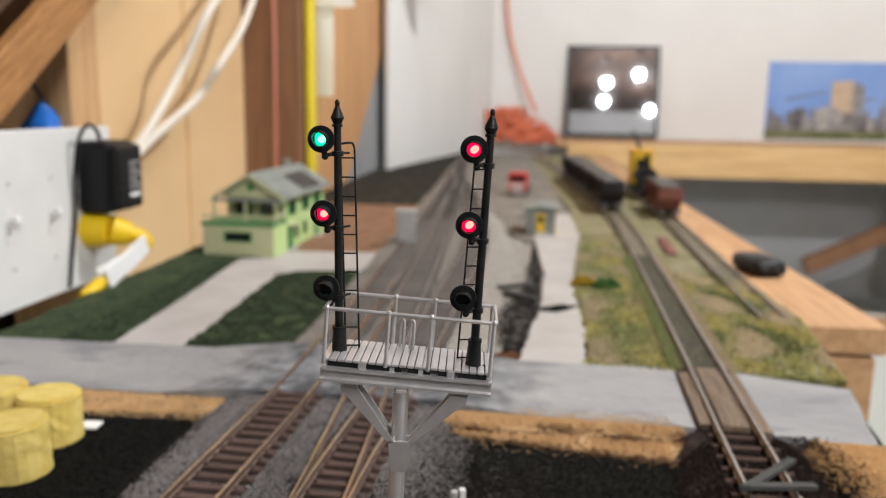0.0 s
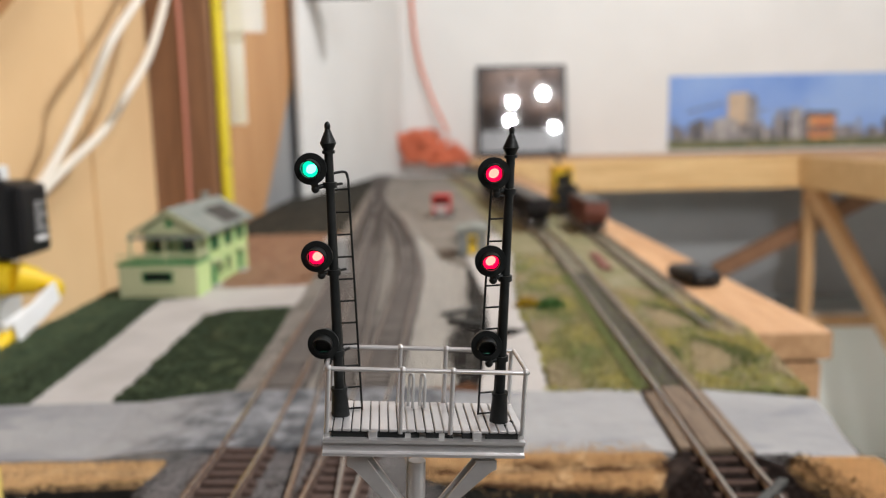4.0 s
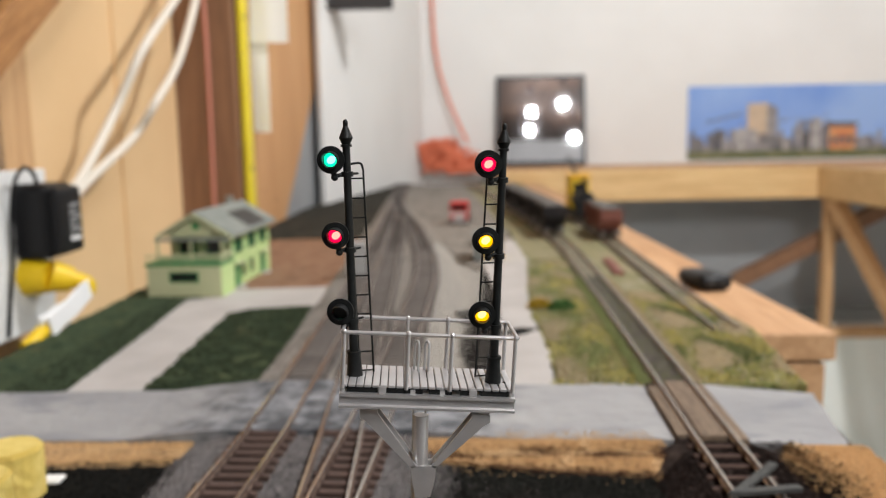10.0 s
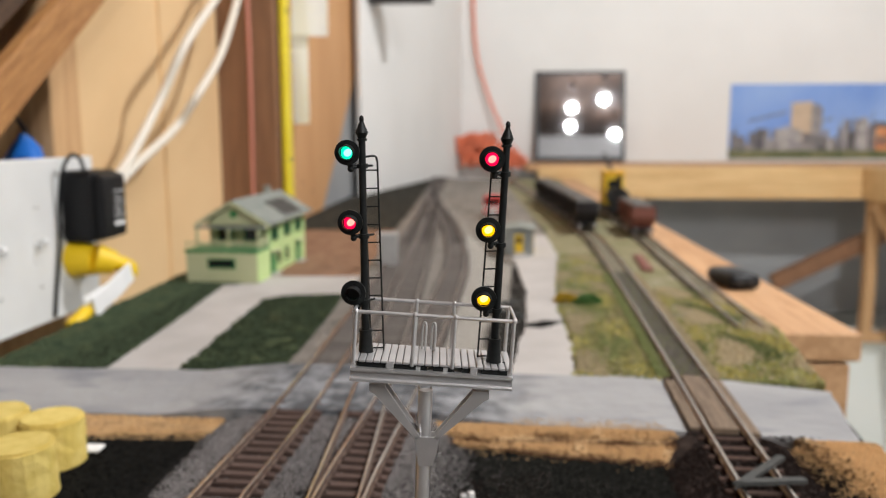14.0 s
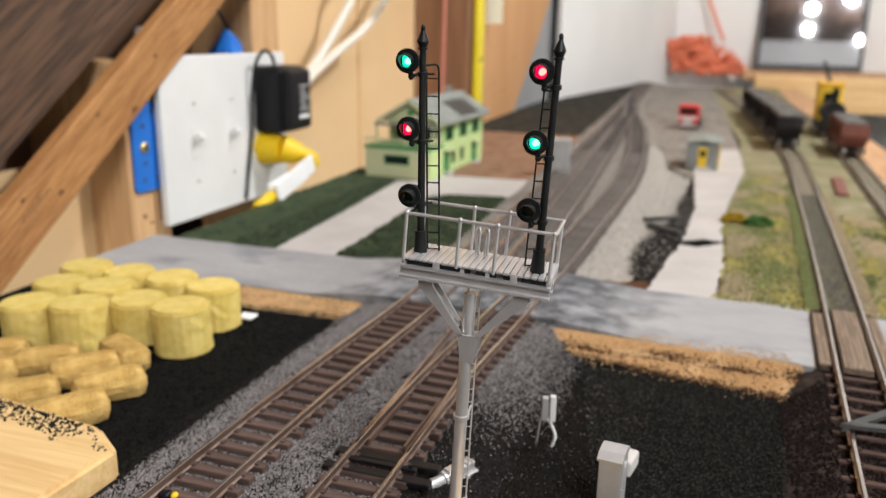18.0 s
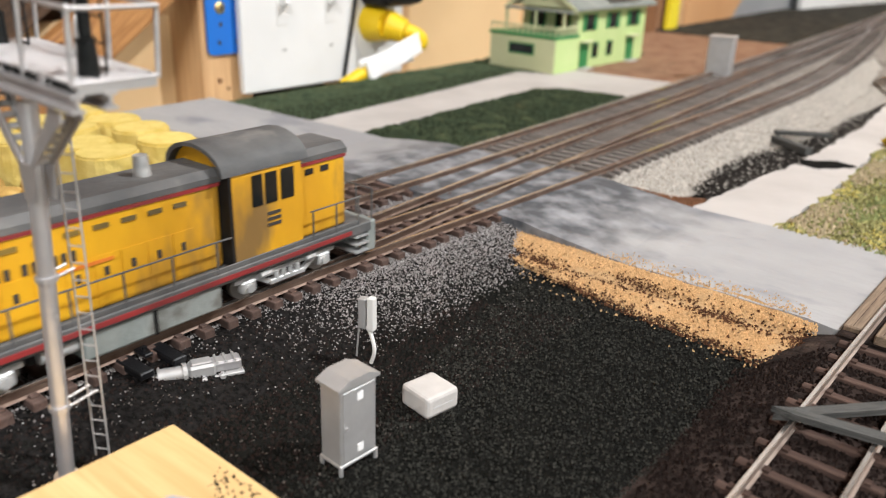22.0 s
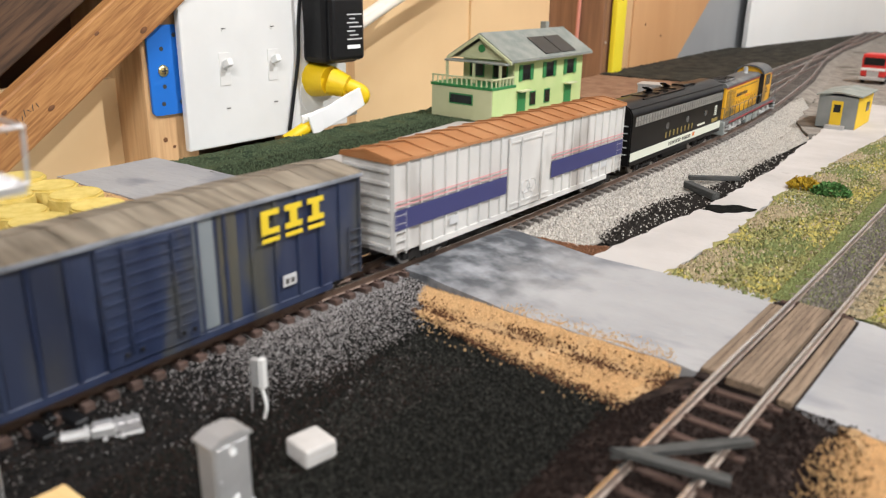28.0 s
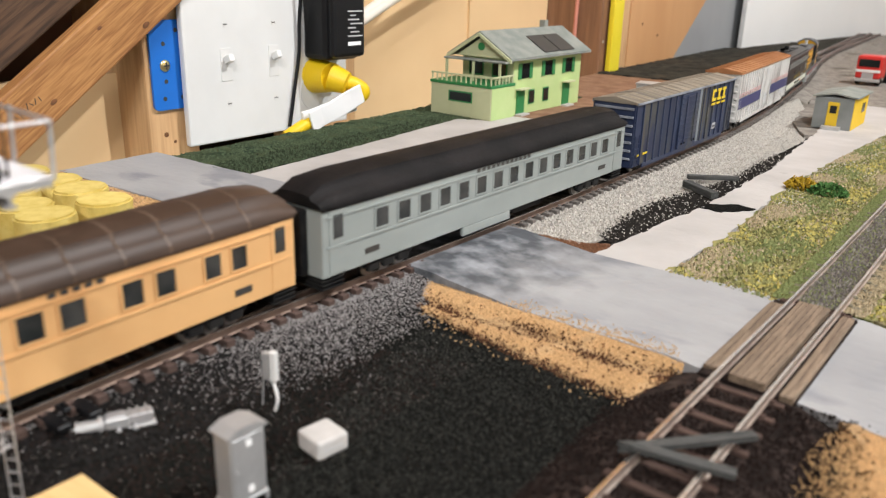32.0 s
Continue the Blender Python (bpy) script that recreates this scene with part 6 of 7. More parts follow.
M["photo_orange"] = material("photo_orange", (0.6, 0.2, 0.08), (0.7, 0.35, 0.15), 30, 0.55)
poster = thing("poster", (797, 2668, 46), 0, "long printed panorama of a factory under blue sky", "poster")
part("sky", box(bm_new(), 0, 760, 0, 3, 0, 242), M["photo_sky"], poster)
part("ground_strip", box(bm_new(), 0, 760, -0.6, 0, 0, 34), M["photo_green"], poster)
rr = np.random.RandomState(5)
tones = [material("photo_tone", (v, v * 0.96, v * 0.95 + 0.02), (v * 1.5, v * 1.42, v * 1.36), 26, 0.55, spots=(v * 0.4, v * 0.4, v * 0.42), spot_scale=70, spot_at=0.56) for v in (0.1, 0.16, 0.24, 0.32)]
x = 6
while x < 745:
    wdt = rr.uniform(9, 40)
    tall = rr.uniform(46, 100) + 55 * math.exp(-((x - 430) / 90) ** 2)
    x1 = min(x + wdt, 757)
    depth = -0.9 - rr.uniform(0, 0.7)
    kind = rr.randint(4)
    if kind == 0:
        outline = [(x, 28), (x1, 28), (x1, tall * 0.9), ((x + x1) / 2, tall), (x, tall * 0.9)]
    elif kind == 1:
        outline = [(x, 28), (x1, 28), (x1, tall * 0.7), (x + wdt * 0.5, tall * 0.7), (x + wdt * 0.5, tall), (x, tall)]
    else:
        outline = [(x, 28), (x1, 28), (x1, tall), (x, tall)]
    part("printed_building", prism(bm_new(), outline, "y", depth, -0.5), tones[rr.randint(4)], poster)
    if rr.rand() < 0.35:
        part("printed_chimney", box(bm_new(), x + 2, x + 4.5, depth - 0.1, -0.5, tall * 0.8, tall + rr.uniform(14, 40)), tones[rr.randint(3)], poster)
    x += wdt * rr.uniform(0.5, 1.0)
for p0, p1 in (((60, 120), (180, 150)), ((250, 96), (330, 130))):
    part("printed_conveyor", prism(bm_new(), [p0, p1, (p1[0], p1[1] + 5), (p0[0], p0[1] + 5)], "y", -1.9, -1.7), tones[1], poster)
part("printed_building", prism(bm_new(), [(196, 60), (262, 60), (262, 186), (196, 182)], "y", -2.0, -1.8), M["photo_tan"], poster)
part("printed_building", prism(bm_new(), [(262.3, 60), (296, 60), (296, 164), (280, 178), (262.3, 178)], "y", -1.95, -1.8), tones[2], poster)
part("printed_building", prism(bm_new(), [(150, 50), (232, 50), (232, 92), (190, 104), (150, 96)], "y", -2.3, -2.1), tones[3], poster)
part("printed_building", prism(bm_new(), [(236, 40), (310, 40), (310, 76), (236, 84)], "y", -2.3, -2.1), tones[1], poster)
part("printed_building", box(bm_new(), 470, 556, -2.0, -1.8, 28, 104), M["photo_orange"], poster)
part("printed_building", box(bm_new(), 460, 562, -2.4, -2.1, 102, 118), tones[0], poster)
for k in range(4):
    part("printed_window", box(bm_new(), 476 + k * 20, 490 + k * 20, -2.3, -2.05, 44, 74), tones[0], poster)

# orange cord: a hanging line and a tangled heap
cord = thing("orange_cord", (0, 0, 0), 0, "tangled orange cord heap hanging from the wall", "cord")
tube("hanging_cord", [(-58, 2660, 1200), (-52, 2655, 700), (-40, 2650, 420), (0, 2640, 260), (60, 2620, 120)], 5, M["cable_orange"], cord)
rr = np.random.RandomState(9)
for k in range(34):
    c = Vector((10 + rr.uniform(-70, 70), 2590 + rr.uniform(-20, 20), 20))
    high = 118 * (1 - max(0.0, (c.x + 40) / 150))
    pts = [c + Vector((math.cos(a) * rr.uniform(30, 80), math.sin(a) * rr.uniform(15, 30), rr.uniform(0, high))) for a in np.linspace(0, 6.2, 9)]
    tube("cord_loop", pts, 4, M["cable_orange"], cord, "", 4)

# cables on the near wall
for k, pts in enumerate(([(-312, 600, 70), (-322, 650, 85), (-325, 700, 107), (-322, 769, 163), (-300, 793, 224), (-298, 882, 282), (-290, 960, 345), (-270, 1100, 480)],
                         [(-312, 602, 66), (-322, 680, 92), (-325, 735, 110), (-325, 819, 140), (-302, 829, 177), (-300, 898, 224), (-298, 961, 295), (-292, 1010, 380), (-270, 1110, 560)])):
    c = tube("white_cable", [tuple(p) for p in pts], 4.5, M["cable_white"])
    tagged(c, "off-white cable hanging down to the adapter", "cable")
c = tube("pink_cable", [(-318, 1061, 900), (-320, 1061, 500), (-316, 1061, 250), (-318, 1060, 20)], 2.6, M["cable_pink"])
tagged(c, "thin reddish cable down the brown stud", "cable")
for x0, x1, y, z0, z1 in ((-271, -219, 1116, 268, 420), (-273, -249, 1119, 146, 300)):
    bm = box(bm_new(), x0, x1, y, y + 0.6, z0, z1)
    bmesh.ops.subdivide_edges(bm, edges=list(bm.edges), cuts=5, use_grid_fill=True)
    for v in bm.verts:
        v.co.y += 5 * MM * noise.noise((v.co.x * 30, 0, v.co.z * 14 + y))
    p = part("paper_sheet", bm, M["paper"], None, "", True)
    tagged(p, "white paper sheet hanging on the stud", "paper")
bag = thing("blue_bag", (-362, 592, 100), 0, "crumpled blue plastic bag behind the plate", "bag")
bm = bm_new()
rod(bm, (0, 0, 0), (4, 8, 32), 19, 9, 4)
bmesh.ops.subdivide_edges(bm, edges=list(bm.edges), cuts=2, use_grid_fill=True)
for v in bm.verts:
    v.co += noise.noise_vector(v.co * 60) * 6 * MM
part("bag_body", bm, M["blue_metal"], bag)
tube("bag_tie", [(4, 8, 31), (2, 0, 42), (0, -10, 56), (-4, -14, 62)], 1.6, M["black_plastic"], bag)
rag = thing("white_rag", (-345, 476, 100), 0, "crumpled greyish white rag behind the plate", "rag")
bm = bm_new()
rod(bm, (0, 0, 0), (3, -4, 34), 20, 10, 7)
bmesh.ops.subdivide_edges(bm, edges=list(bm.edges), cuts=2, use_grid_fill=True)
for v in bm.verts:
    v.co += noise.noise_vector(v.co * 80) * 7 * MM
part("rag_body", bm, M["chalk"], rag)
bracket = slab("dark_bracket", -250, -112, 1690, 1720, 404, 470, M["screen_black"], "dark metal bracket high on the white board", 2, "bracket", "")

# black rerailing tool on the bench strip
shoe = thing("black_tool", (226, 690, -2), 8, "rounded black plastic tool with two round sockets", "tool")
bm = box(bm_new(), -15, 15, -26, 26, 0, 14, 6)
part("tool_body", bm, M["black_plastic"], shoe, "", True)
for x in (-5, 5):
    part("socket", rod(bm_new(), (x, -26.4, 7), (x, -24, 7), 2.4, 14), M["screen_black"], shoe)


# ---- rolling stock ----
M["truck_black"] = material("truck_black", (0.008, 0.008, 0.009), (0.02, 0.019, 0.018), 120, 0.6, spec=0.25)
M["truck_grey"] = material("truck_grey", (0.4, 0.405, 0.405), (0.58, 0.58, 0.57), 150, 0.36, 0.35, bump=0.3)
M["wheel_steel"] = material("wheel_steel", (0.35, 0.33, 0.31), rough=0.35, metal=0.8)
M["loco_yellow"] = material("loco_yellow", (0.76, 0.4, 0.014), (0.62, 0.31, 0.015), 50, 0.5, spots=(0.24, 0.14, 0.045), spot_scale=38, spot_at=0.58, stretch=(1, 1, 0.35))
M["loco_grey"] = material("loco_grey", (0.075, 0.076, 0.077), (0.125, 0.124, 0.122), 60, 0.62, spots=(0.17, 0.165, 0.155), spot_scale=55, spot_at=0.6, bump=0.2)
M["loco_grille"] = material("loco_grille", (0.3, 0.19, 0.03), (0.12, 0.09, 0.04), 90, 0.5, stretch=(0.2, 1, 1))
M["tank_grey"] = material("tank_grey", (0.2, 0.225, 0.215), (0.28, 0.3, 0.285), 60, 0.55, bump=0.2, spots=(0.13, 0.12, 0.105), spot_scale=50, spot_at=0.6)
M["loco_red"] = material("loco_red", (0.3, 0.03, 0.03), (0.22, 0.035, 0.035), 80, 0.5)
M["gloss_black"] = material("gloss_black", (0.004, 0.004, 0.0045), (0.008, 0.007, 0.007), 60, 0.3, spec=0.13)
M["cream_stripe"] = material("cream_stripe", (0.66, 0.68, 0.58), rough=0.45)
M["gold"] = material("gold", (0.24, 0.18, 0.045), rough=0.45)
M["grille_dark"] = material("grille_dark", (0.16, 0.155, 0.145), rough=0.5)
M["grille"] = material("grille", (0.25, 0.24, 0.22), (0.34, 0.33, 0.3), 300, 0.45, 0.4)
M["car_white"] = material("car_white", (0.52, 0.505, 0.485), (0.6, 0.585, 0.56), 40, 0.5, spots=(0.37, 0.345, 0.32), spot_scale=30, spot_at=0.6, stretch=(1, 1, 0.3))
M["car_stripe_blue"] = material("car_stripe_blue", (0.04, 0.043, 0.14), rough=0.45)
M["car_stripe_red"] = material("car_stripe_red", (0.65, 0.28, 0.28), rough=0.45)
M["car_roof_rust"] = material("car_roof_rust", (0.34, 0.14, 0.05), (0.42, 0.2, 0.085), 30, 0.65, spots=(0.5, 0.31, 0.18), spot_scale=18)
M["car_blue"] = material("car_blue", (0.016, 0.025, 0.062), (0.034, 0.045, 0.085), 90, 0.42, spots=(0.07, 0.07, 0.062), spot_scale=34, spot_at=0.6, stretch=(1, 1, 0.25))
# Blue-grey of the roof edge; on the end ribs it paints in highlights.
M["car_end"] = material("car_end", (0.12, 0.13, 0.15), (0.3, 0.32, 0.36), 60, 0.42)
M["car_worn"] = material("car_worn", (0.022, 0.03, 0.06), (0.085, 0.08, 0.062), 30, 0.5, stretch=(1, 1, 0.3), spots=(0.02, 0.028, 0.065), spot_scale=70, spot_at=0.58)
M["car_faded"] = material("car_faded", (0.1, 0.12, 0.145), (0.21, 0.235, 0.25), 60, 0.5, stretch=(1, 1, 0.15))
M["roof_tan"] = material("roof_tan", (0.16, 0.133, 0.1), (0.3, 0.255, 0.195), 190, 0.7, stretch=(1, 0.12, 0.3), spots=(0.12, 0.105, 0.085), spot_scale=45, spot_at=0.6)
M["coach_grey"] = material("coach_grey", (0.28, 0.305, 0.29), (0.31, 0.335, 0.32), 40, 0.5)
M["coach_roof"] = material("coach_roof", (0.007, 0.0065, 0.0065), (0.014, 0.012, 0.012), 60, 0.6, spec=0.16, bump=0.3, bump_scale=900, spots=(0.03, 0.027, 0.025), spot_scale=120, spot_at=0.66)
M["coach_tan"] = material("coach_tan", (0.72, 0.41, 0.175), (0.77, 0.45, 0.195), 40, 0.5)
M["coach_brown"] = material("coach_brown", (0.05, 0.028, 0.018), (0.075, 0.045, 0.03), 30, 0.5)
M["roof_seam"] = material("roof_seam", (0.1, 0.065, 0.045), (0.13, 0.085, 0.06), 60, 0.5)
M["lettering_yellow"] = material("lettering_yellow", (0.75, 0.55, 0.03), rough=0.5)
M["window_dim"] = material("window_dim", (0.022, 0.024, 0.024), (0.06, 0.06, 0.057), 60, 0.2)


def bogie(car, x, kind="freight", long=26.0, mat=None):
    """A truck with two axles, its side frames and springs, under a car; x is along the car."""
    mat = mat or M["truck_black"]
    b = part("truck_frame", box(bm_new(), x - long / 2 - 2, x + long / 2 + 2, -6, 6, 4.4, 6.6, 0.4), mat, car)
    for s in (-1, 1):
        bm = bm_new()
        y = s * 11.4
        if kind == "coach":
            box(bm, x - long / 2 - 5, x + long / 2 + 5, y - 1, y + 1, 5.2, 7.8, 0.4)
            for k in (-1, 0, 1):
                box(bm, x + k * long / 2 - 3, x + k * long / 2 + 3, y - 1.4, y + 1.4, 2.8, 7.0, 0.5)
        elif kind == "diesel":
            box(bm, x - long / 2 - 5, x + long / 2 + 5, y - 0.8, y + 0.8, 6.6, 8.2, 0.3)
            box(bm, x - 7, x + 7, y - 1.2, y + 1.2, 2.6, 4.4, 0.3)
            for k in (-1, 1):
                box(bm, x + k * long / 2 - 2.6, x + k * long / 2 + 2.6, y - 1.5, y + 1.5, 2.8, 7.0, 0.5)
                rod(bm, (x + k * long / 2, y, 4.6), (x + k * long / 2, y + s * 2.2, 4.6), 1.5, 10)
                rod(bm, (x + k * (long / 2 - 6) - 2, y + s * 1.2, 7.6), (x + k * (long / 2 - 6) + 2, y + s * 1.2, 7.6), 1.2, 8)
                prism(bm, [(x + k * (long / 2 - 2), 6.8), (x + k * (long / 2 - 4), 6.8), (x + k * 6, 4.2), (x + k * 7.6, 3.2)], "y", y - 0.7, y + 0.7)
            for k in (-4.2, -1.4, 1.4, 4.2):
                rod(bm, (x + k, y + s * 0.4, 4.2), (x + k, y + s * 0.4, 6.8), 0.9, 8)
        else:
            prism(bm, [(x - long / 2 - 4, 3.2), (x - long / 2 - 4, 6.4), (x - 6, 8.2), (x + 6, 8.2), (x + long / 2 + 4, 6.4), (x + long / 2 + 4, 3.2), (x + long / 2 - 3, 3.2), (x + 6, 1.8), (x - 6, 1.8), (x - long / 2 + 3, 3.2)], "y", y - 1, y + 1)
            for k in (-2.4, 0, 2.4):
                rod(bm, (x + k, y + s * 1.2, 2.4), (x + k, y + s * 1.2, 6.2), 0.9, 8)
            for k in (-1, 1):
                rod(bm, (x + k * long / 2, y - 1.6, 4.6), (x + k * long / 2, y + 1.6, 4.6), 1.9, 10)
        part("side_frame", bm, mat, b)
    for k in ((-1, 0, 1) if kind == "coach" else (-1, 1)):
        bm = rod(bm_new(), (x + k * long / 2, -8.6, 4.6), (x + k * long / 2, 8.6, 4.6), 1.0, 8)
        for s in (-1, 1):
            rod(bm, (x + k * long / 2, s * 7.6, 4.6), (x + k * long / 2, s * 9.4, 4.6), 4.7, 18)
        part("wheel_set", bm, M["wheel_steel"], b, "", True)
    return b


def coupler(car, x, s):
    bm = box(bm_new(), min(x, x + s * 7), max(x, x + s * 7), -1.4, 1.4, 7.0, 9.2, 0.3)
    part("coupler", bm, M["truck_black"], car)


def new_car(name, label, category):
    return thing(name, (0, 0, 0), 0, label, category)


def letter_bars(c, x, y, z, wide, high, groups, mat, gap):
    """Lettering as a row of small plain bars, one for each letter."""
    for n in groups:
        for k in range(n):
            bm = bm_new()
            box(bm, x, x + wide * 0.66, y - 0.08, y + 0.08, z, z + high)
            part("letter_bar", bm, mat, c)
            x += wide + gap
        x += wide


def locomotive():
    c = new_car("diesel_locomotive", "yellow and grey model road switcher with red stripe", "locomotive")
    L = 82
    part("frame", box(bm_new(), -L - 4, L + 4, -14, 14, 9.5, 13.5, 0.4), M["loco_grey"], c)
    for s in (-1, 1):
        part("sill_stripe", box(bm_new(), -L + 6, L - 6, s * 14.3 - 0.25, s * 14.3 + 0.25, 10.8, 12.2), M["loco_red"], c)
    part("fuel_tank", box(bm_new(), -16, 25, -13.2, 13.2, 1.6, 9.4, 0.8), M["tank_grey"], c, "pale grey fuel tank between the trucks")
    for s in (-1, 1):
        part("tank_band", box(bm_new(), 3.2, 4.2, s * 13.3 - 0.2, s * 13.3 + 0.2, 1.7, 9.4), M["truck_black"], c)
        part("air_tank", rod(bm_new(), (-26, s * 10.5, 6.8), (-17, s * 10.5, 6.8), 2.2, 14), M["truck_grey"], c, "", True)
        part("valance", box(bm_new(), -80, 80, s * 13.4 - 0.3, s * 13.4 + 0.3, 13.5, 15.2, 0.2), M["loco_grey"], c)
    part("tank_end", box(bm_new(), -28, -21, -9, 9, 4, 9.4, 0.8), M["truck_black"], c)
    for x0, x1, hgt in ((-78, 29, 44.5), (57, 78, 43.5)):
        part("hood", box(bm_new(), x0, x1, -9.6, 9.6, 13.5, hgt - 2.5, 1.0), M["loco_yellow"], c)
        bm = bm_new()
        prism(bm, [(-9.9, hgt - 3.4), (9.9, hgt - 3.4), (9.9, hgt - 1.6), (7.5, hgt + 0.4), (-7.5, hgt + 0.4), (-9.9, hgt - 1.6)], "x", x0 - 0.5, x1 + 0.5)
        part("hood_roof", bm, M["loco_grey"], c)
        for s in (-1, 1):
            part("roof_stripe", box(bm_new(), x0, x1, s * 9.85 - 0.1, s * 9.85 + 0.1, hgt - 4.6, hgt - 3.5), M["loco_red"], c)
    arc = [(13.6 * math.cos(a), 43.0 + 8.4 * math.sin(a)) for a in np.linspace(0, math.pi, 11)]
    bm = bm_new()
    prism(bm, [(-13.2, 13.5), (13.2, 13.5)] + [(y * 0.97, z - 1) for y, z in arc], "x", 30, 56)
    part("cab", bm, M["loco_yellow"], c)
    bm = bm_new()
    prism(bm, arc + [(-12.0, 43), *[(y * 0.9, z - 1.2) for y, z in arc[::-1][1:-1]], (12.0, 43)], "x", 27.5, 58.5)
    part("cab_rim", box(bm_new(), 29.4, 30.4, -13.4, 13.4, 13.6, 43.2), M["truck_black"], c)
    part("cab_roof", bm, M["loco_grey"], c, "", True)
    for s in (-1, 1):
        for x, w in ((37.4, 3.6), (42.2, 4.2), (48.0, 4.8)):
            part("cab_window", box(bm_new(), x, x + w, s * 13.3 - 0.2, s * 13.3 + 0.2, 31.5, 41.5), M["dark_glass"], c)
        for k in range(3):
            part("cab_number", box(bm_new(), 42.5, 47.5, s * 13.3 - 0.15, s * 13.3 + 0.15, 23.6 + k * 1.9, 24.6 + k * 1.9), M["text_dark"], c)
        for x in (60.5, 67):
            part("hood_vent", box(bm_new(), x, x + 3.4, s * 9.7 - 0.15, s * 9.7 + 0.15, 35.6, 37.6), M["dark_glass"], c)
        part("lower_grille", box(bm_new(), -74, -50, s * 9.7 - 0.25, s * 9.7 + 0.25, 15.4, 20.2), M["loco_grille"], c)
        for k in range(11):
            part("grille_bar", box(bm_new(), -73.6 + k * 2.2, -72.9 + k * 2.2, s * 9.95 - 0.15, s * 9.95 + 0.15, 21.2, 37.8), M["loco_yellow"], c)
        part("radiator_grille", box(bm_new(), -74, -50, s * 9.7 - 0.25, s * 9.7 + 0.25, 21, 38), M["loco_grille"], c)
        for k in range(9):
            part("hood_door", box(bm_new(), -46 + k * 7.4, -39.6 + k * 7.4, s * 9.65 - 0.15, s * 9.65 + 0.15, 15, 29), M["loco_yellow"], c)
            part("louvre", box(bm_new(), -45 + k * 7.4, -41 + k * 7.4, s * 9.75 - 0.15, s * 9.75 + 0.15, 36.4, 37.8), M["loco_grille"], c)
            part("latch", box(bm_new(), -43.6 + k * 7.4, -42.4 + k * 7.4, s * 9.85 - 0.15, s * 9.85 + 0.15, 23, 25.5), M["text_dark"], c)
        bm = rod(bm_new(), (-76, s * 13.6, 24), (29, s * 13.6, 24), 0.32, 6)
        for k in range(8):
            rod(bm, (-74 + k * 14, s * 13.6, 13.5), (-74 + k * 14, s * 13.6, 24), 0.32, 6)
        part("handrail", bm, M["loco_grey"], c)
        bm = rod(bm_new(), (59, s * 13.6, 24), (81, s * 13.6, 24), 0.32, 6)
        for k in range(3):
            rod(bm, (60 + k * 10, s * 13.6, 13.5), (60 + k * 10, s * 13.6, 24), 0.32, 6)
        part("handrail", bm, M["loco_grey"], c)
    part("exhaust", rod(bm_new(), (12, 0, 44.5), (12, 0, 51), 2.4, 14, 1.9), M["truck_grey"], c, "", True)
    part("end_plate", box(bm_new(), -78.5, -78.1, -3, 3, 28, 33), M["chalk"], c)
    for k in range(6):
        part("fan_louvre", box(bm_new(), -73 + k * 4.6, -70 + k * 4.6, -6.4, 6.4, 47.2, 47.8), M["truck_black"], c)
    part("radiator_fan", box(bm_new(), -74, -46, -7, 7, 44.8, 47.2, 0.6), M["loco_grey"], c)
    for s in (-1, 1):
        bm = box(bm_new(), min(s * 84, s * 88.5), max(s * 84, s * 88.5), -13.8, 13.8, 1.4, 13.4, 0.6)
        part("pilot", bm, M["tank_grey"], c)
        for k in range(3):
            part("step", box(bm_new(), s * 81 - 3, s * 81 + 3, -14.6, 14.6, 2.6 + k * 3, 3.2 + k * 3), M["truck_grey"], c)
        part("headlight", rod(bm_new(), (s * 78.2, 0, 38), (s * 79.4, 0, 38), 2.2, 12), M["white_shade"], c)
        coupler(c, s * 86, s)
        bm = rod(bm_new(), (s * 87.5, -12.5, 25), (s * 87.5, 12.5, 25), 0.32, 6)
        for y in (-12.5, -5, 5, 12.5):
            rod(bm, (s * 87.5, y, 13.4), (s * 87.5, y, 25), 0.32, 6)
        part("end_rail", bm, M["loco_grey"], c)
    for s in (-1, 1):
        letter_bars(c, -46, s * 10.0, 29.6, 1.7, 3.0, (8, 6), M["text_dark"], 0.6)
        part("road_mark", box(bm_new(), -18, -4, s * 10.0 - 0.1, s * 10.0 + 0.1, 27.0, 28.0), M["truck_orange"], c)
    for x in (-50, 50):
        bogie(c, x, "diesel", 30, M["truck_grey"])
    return c


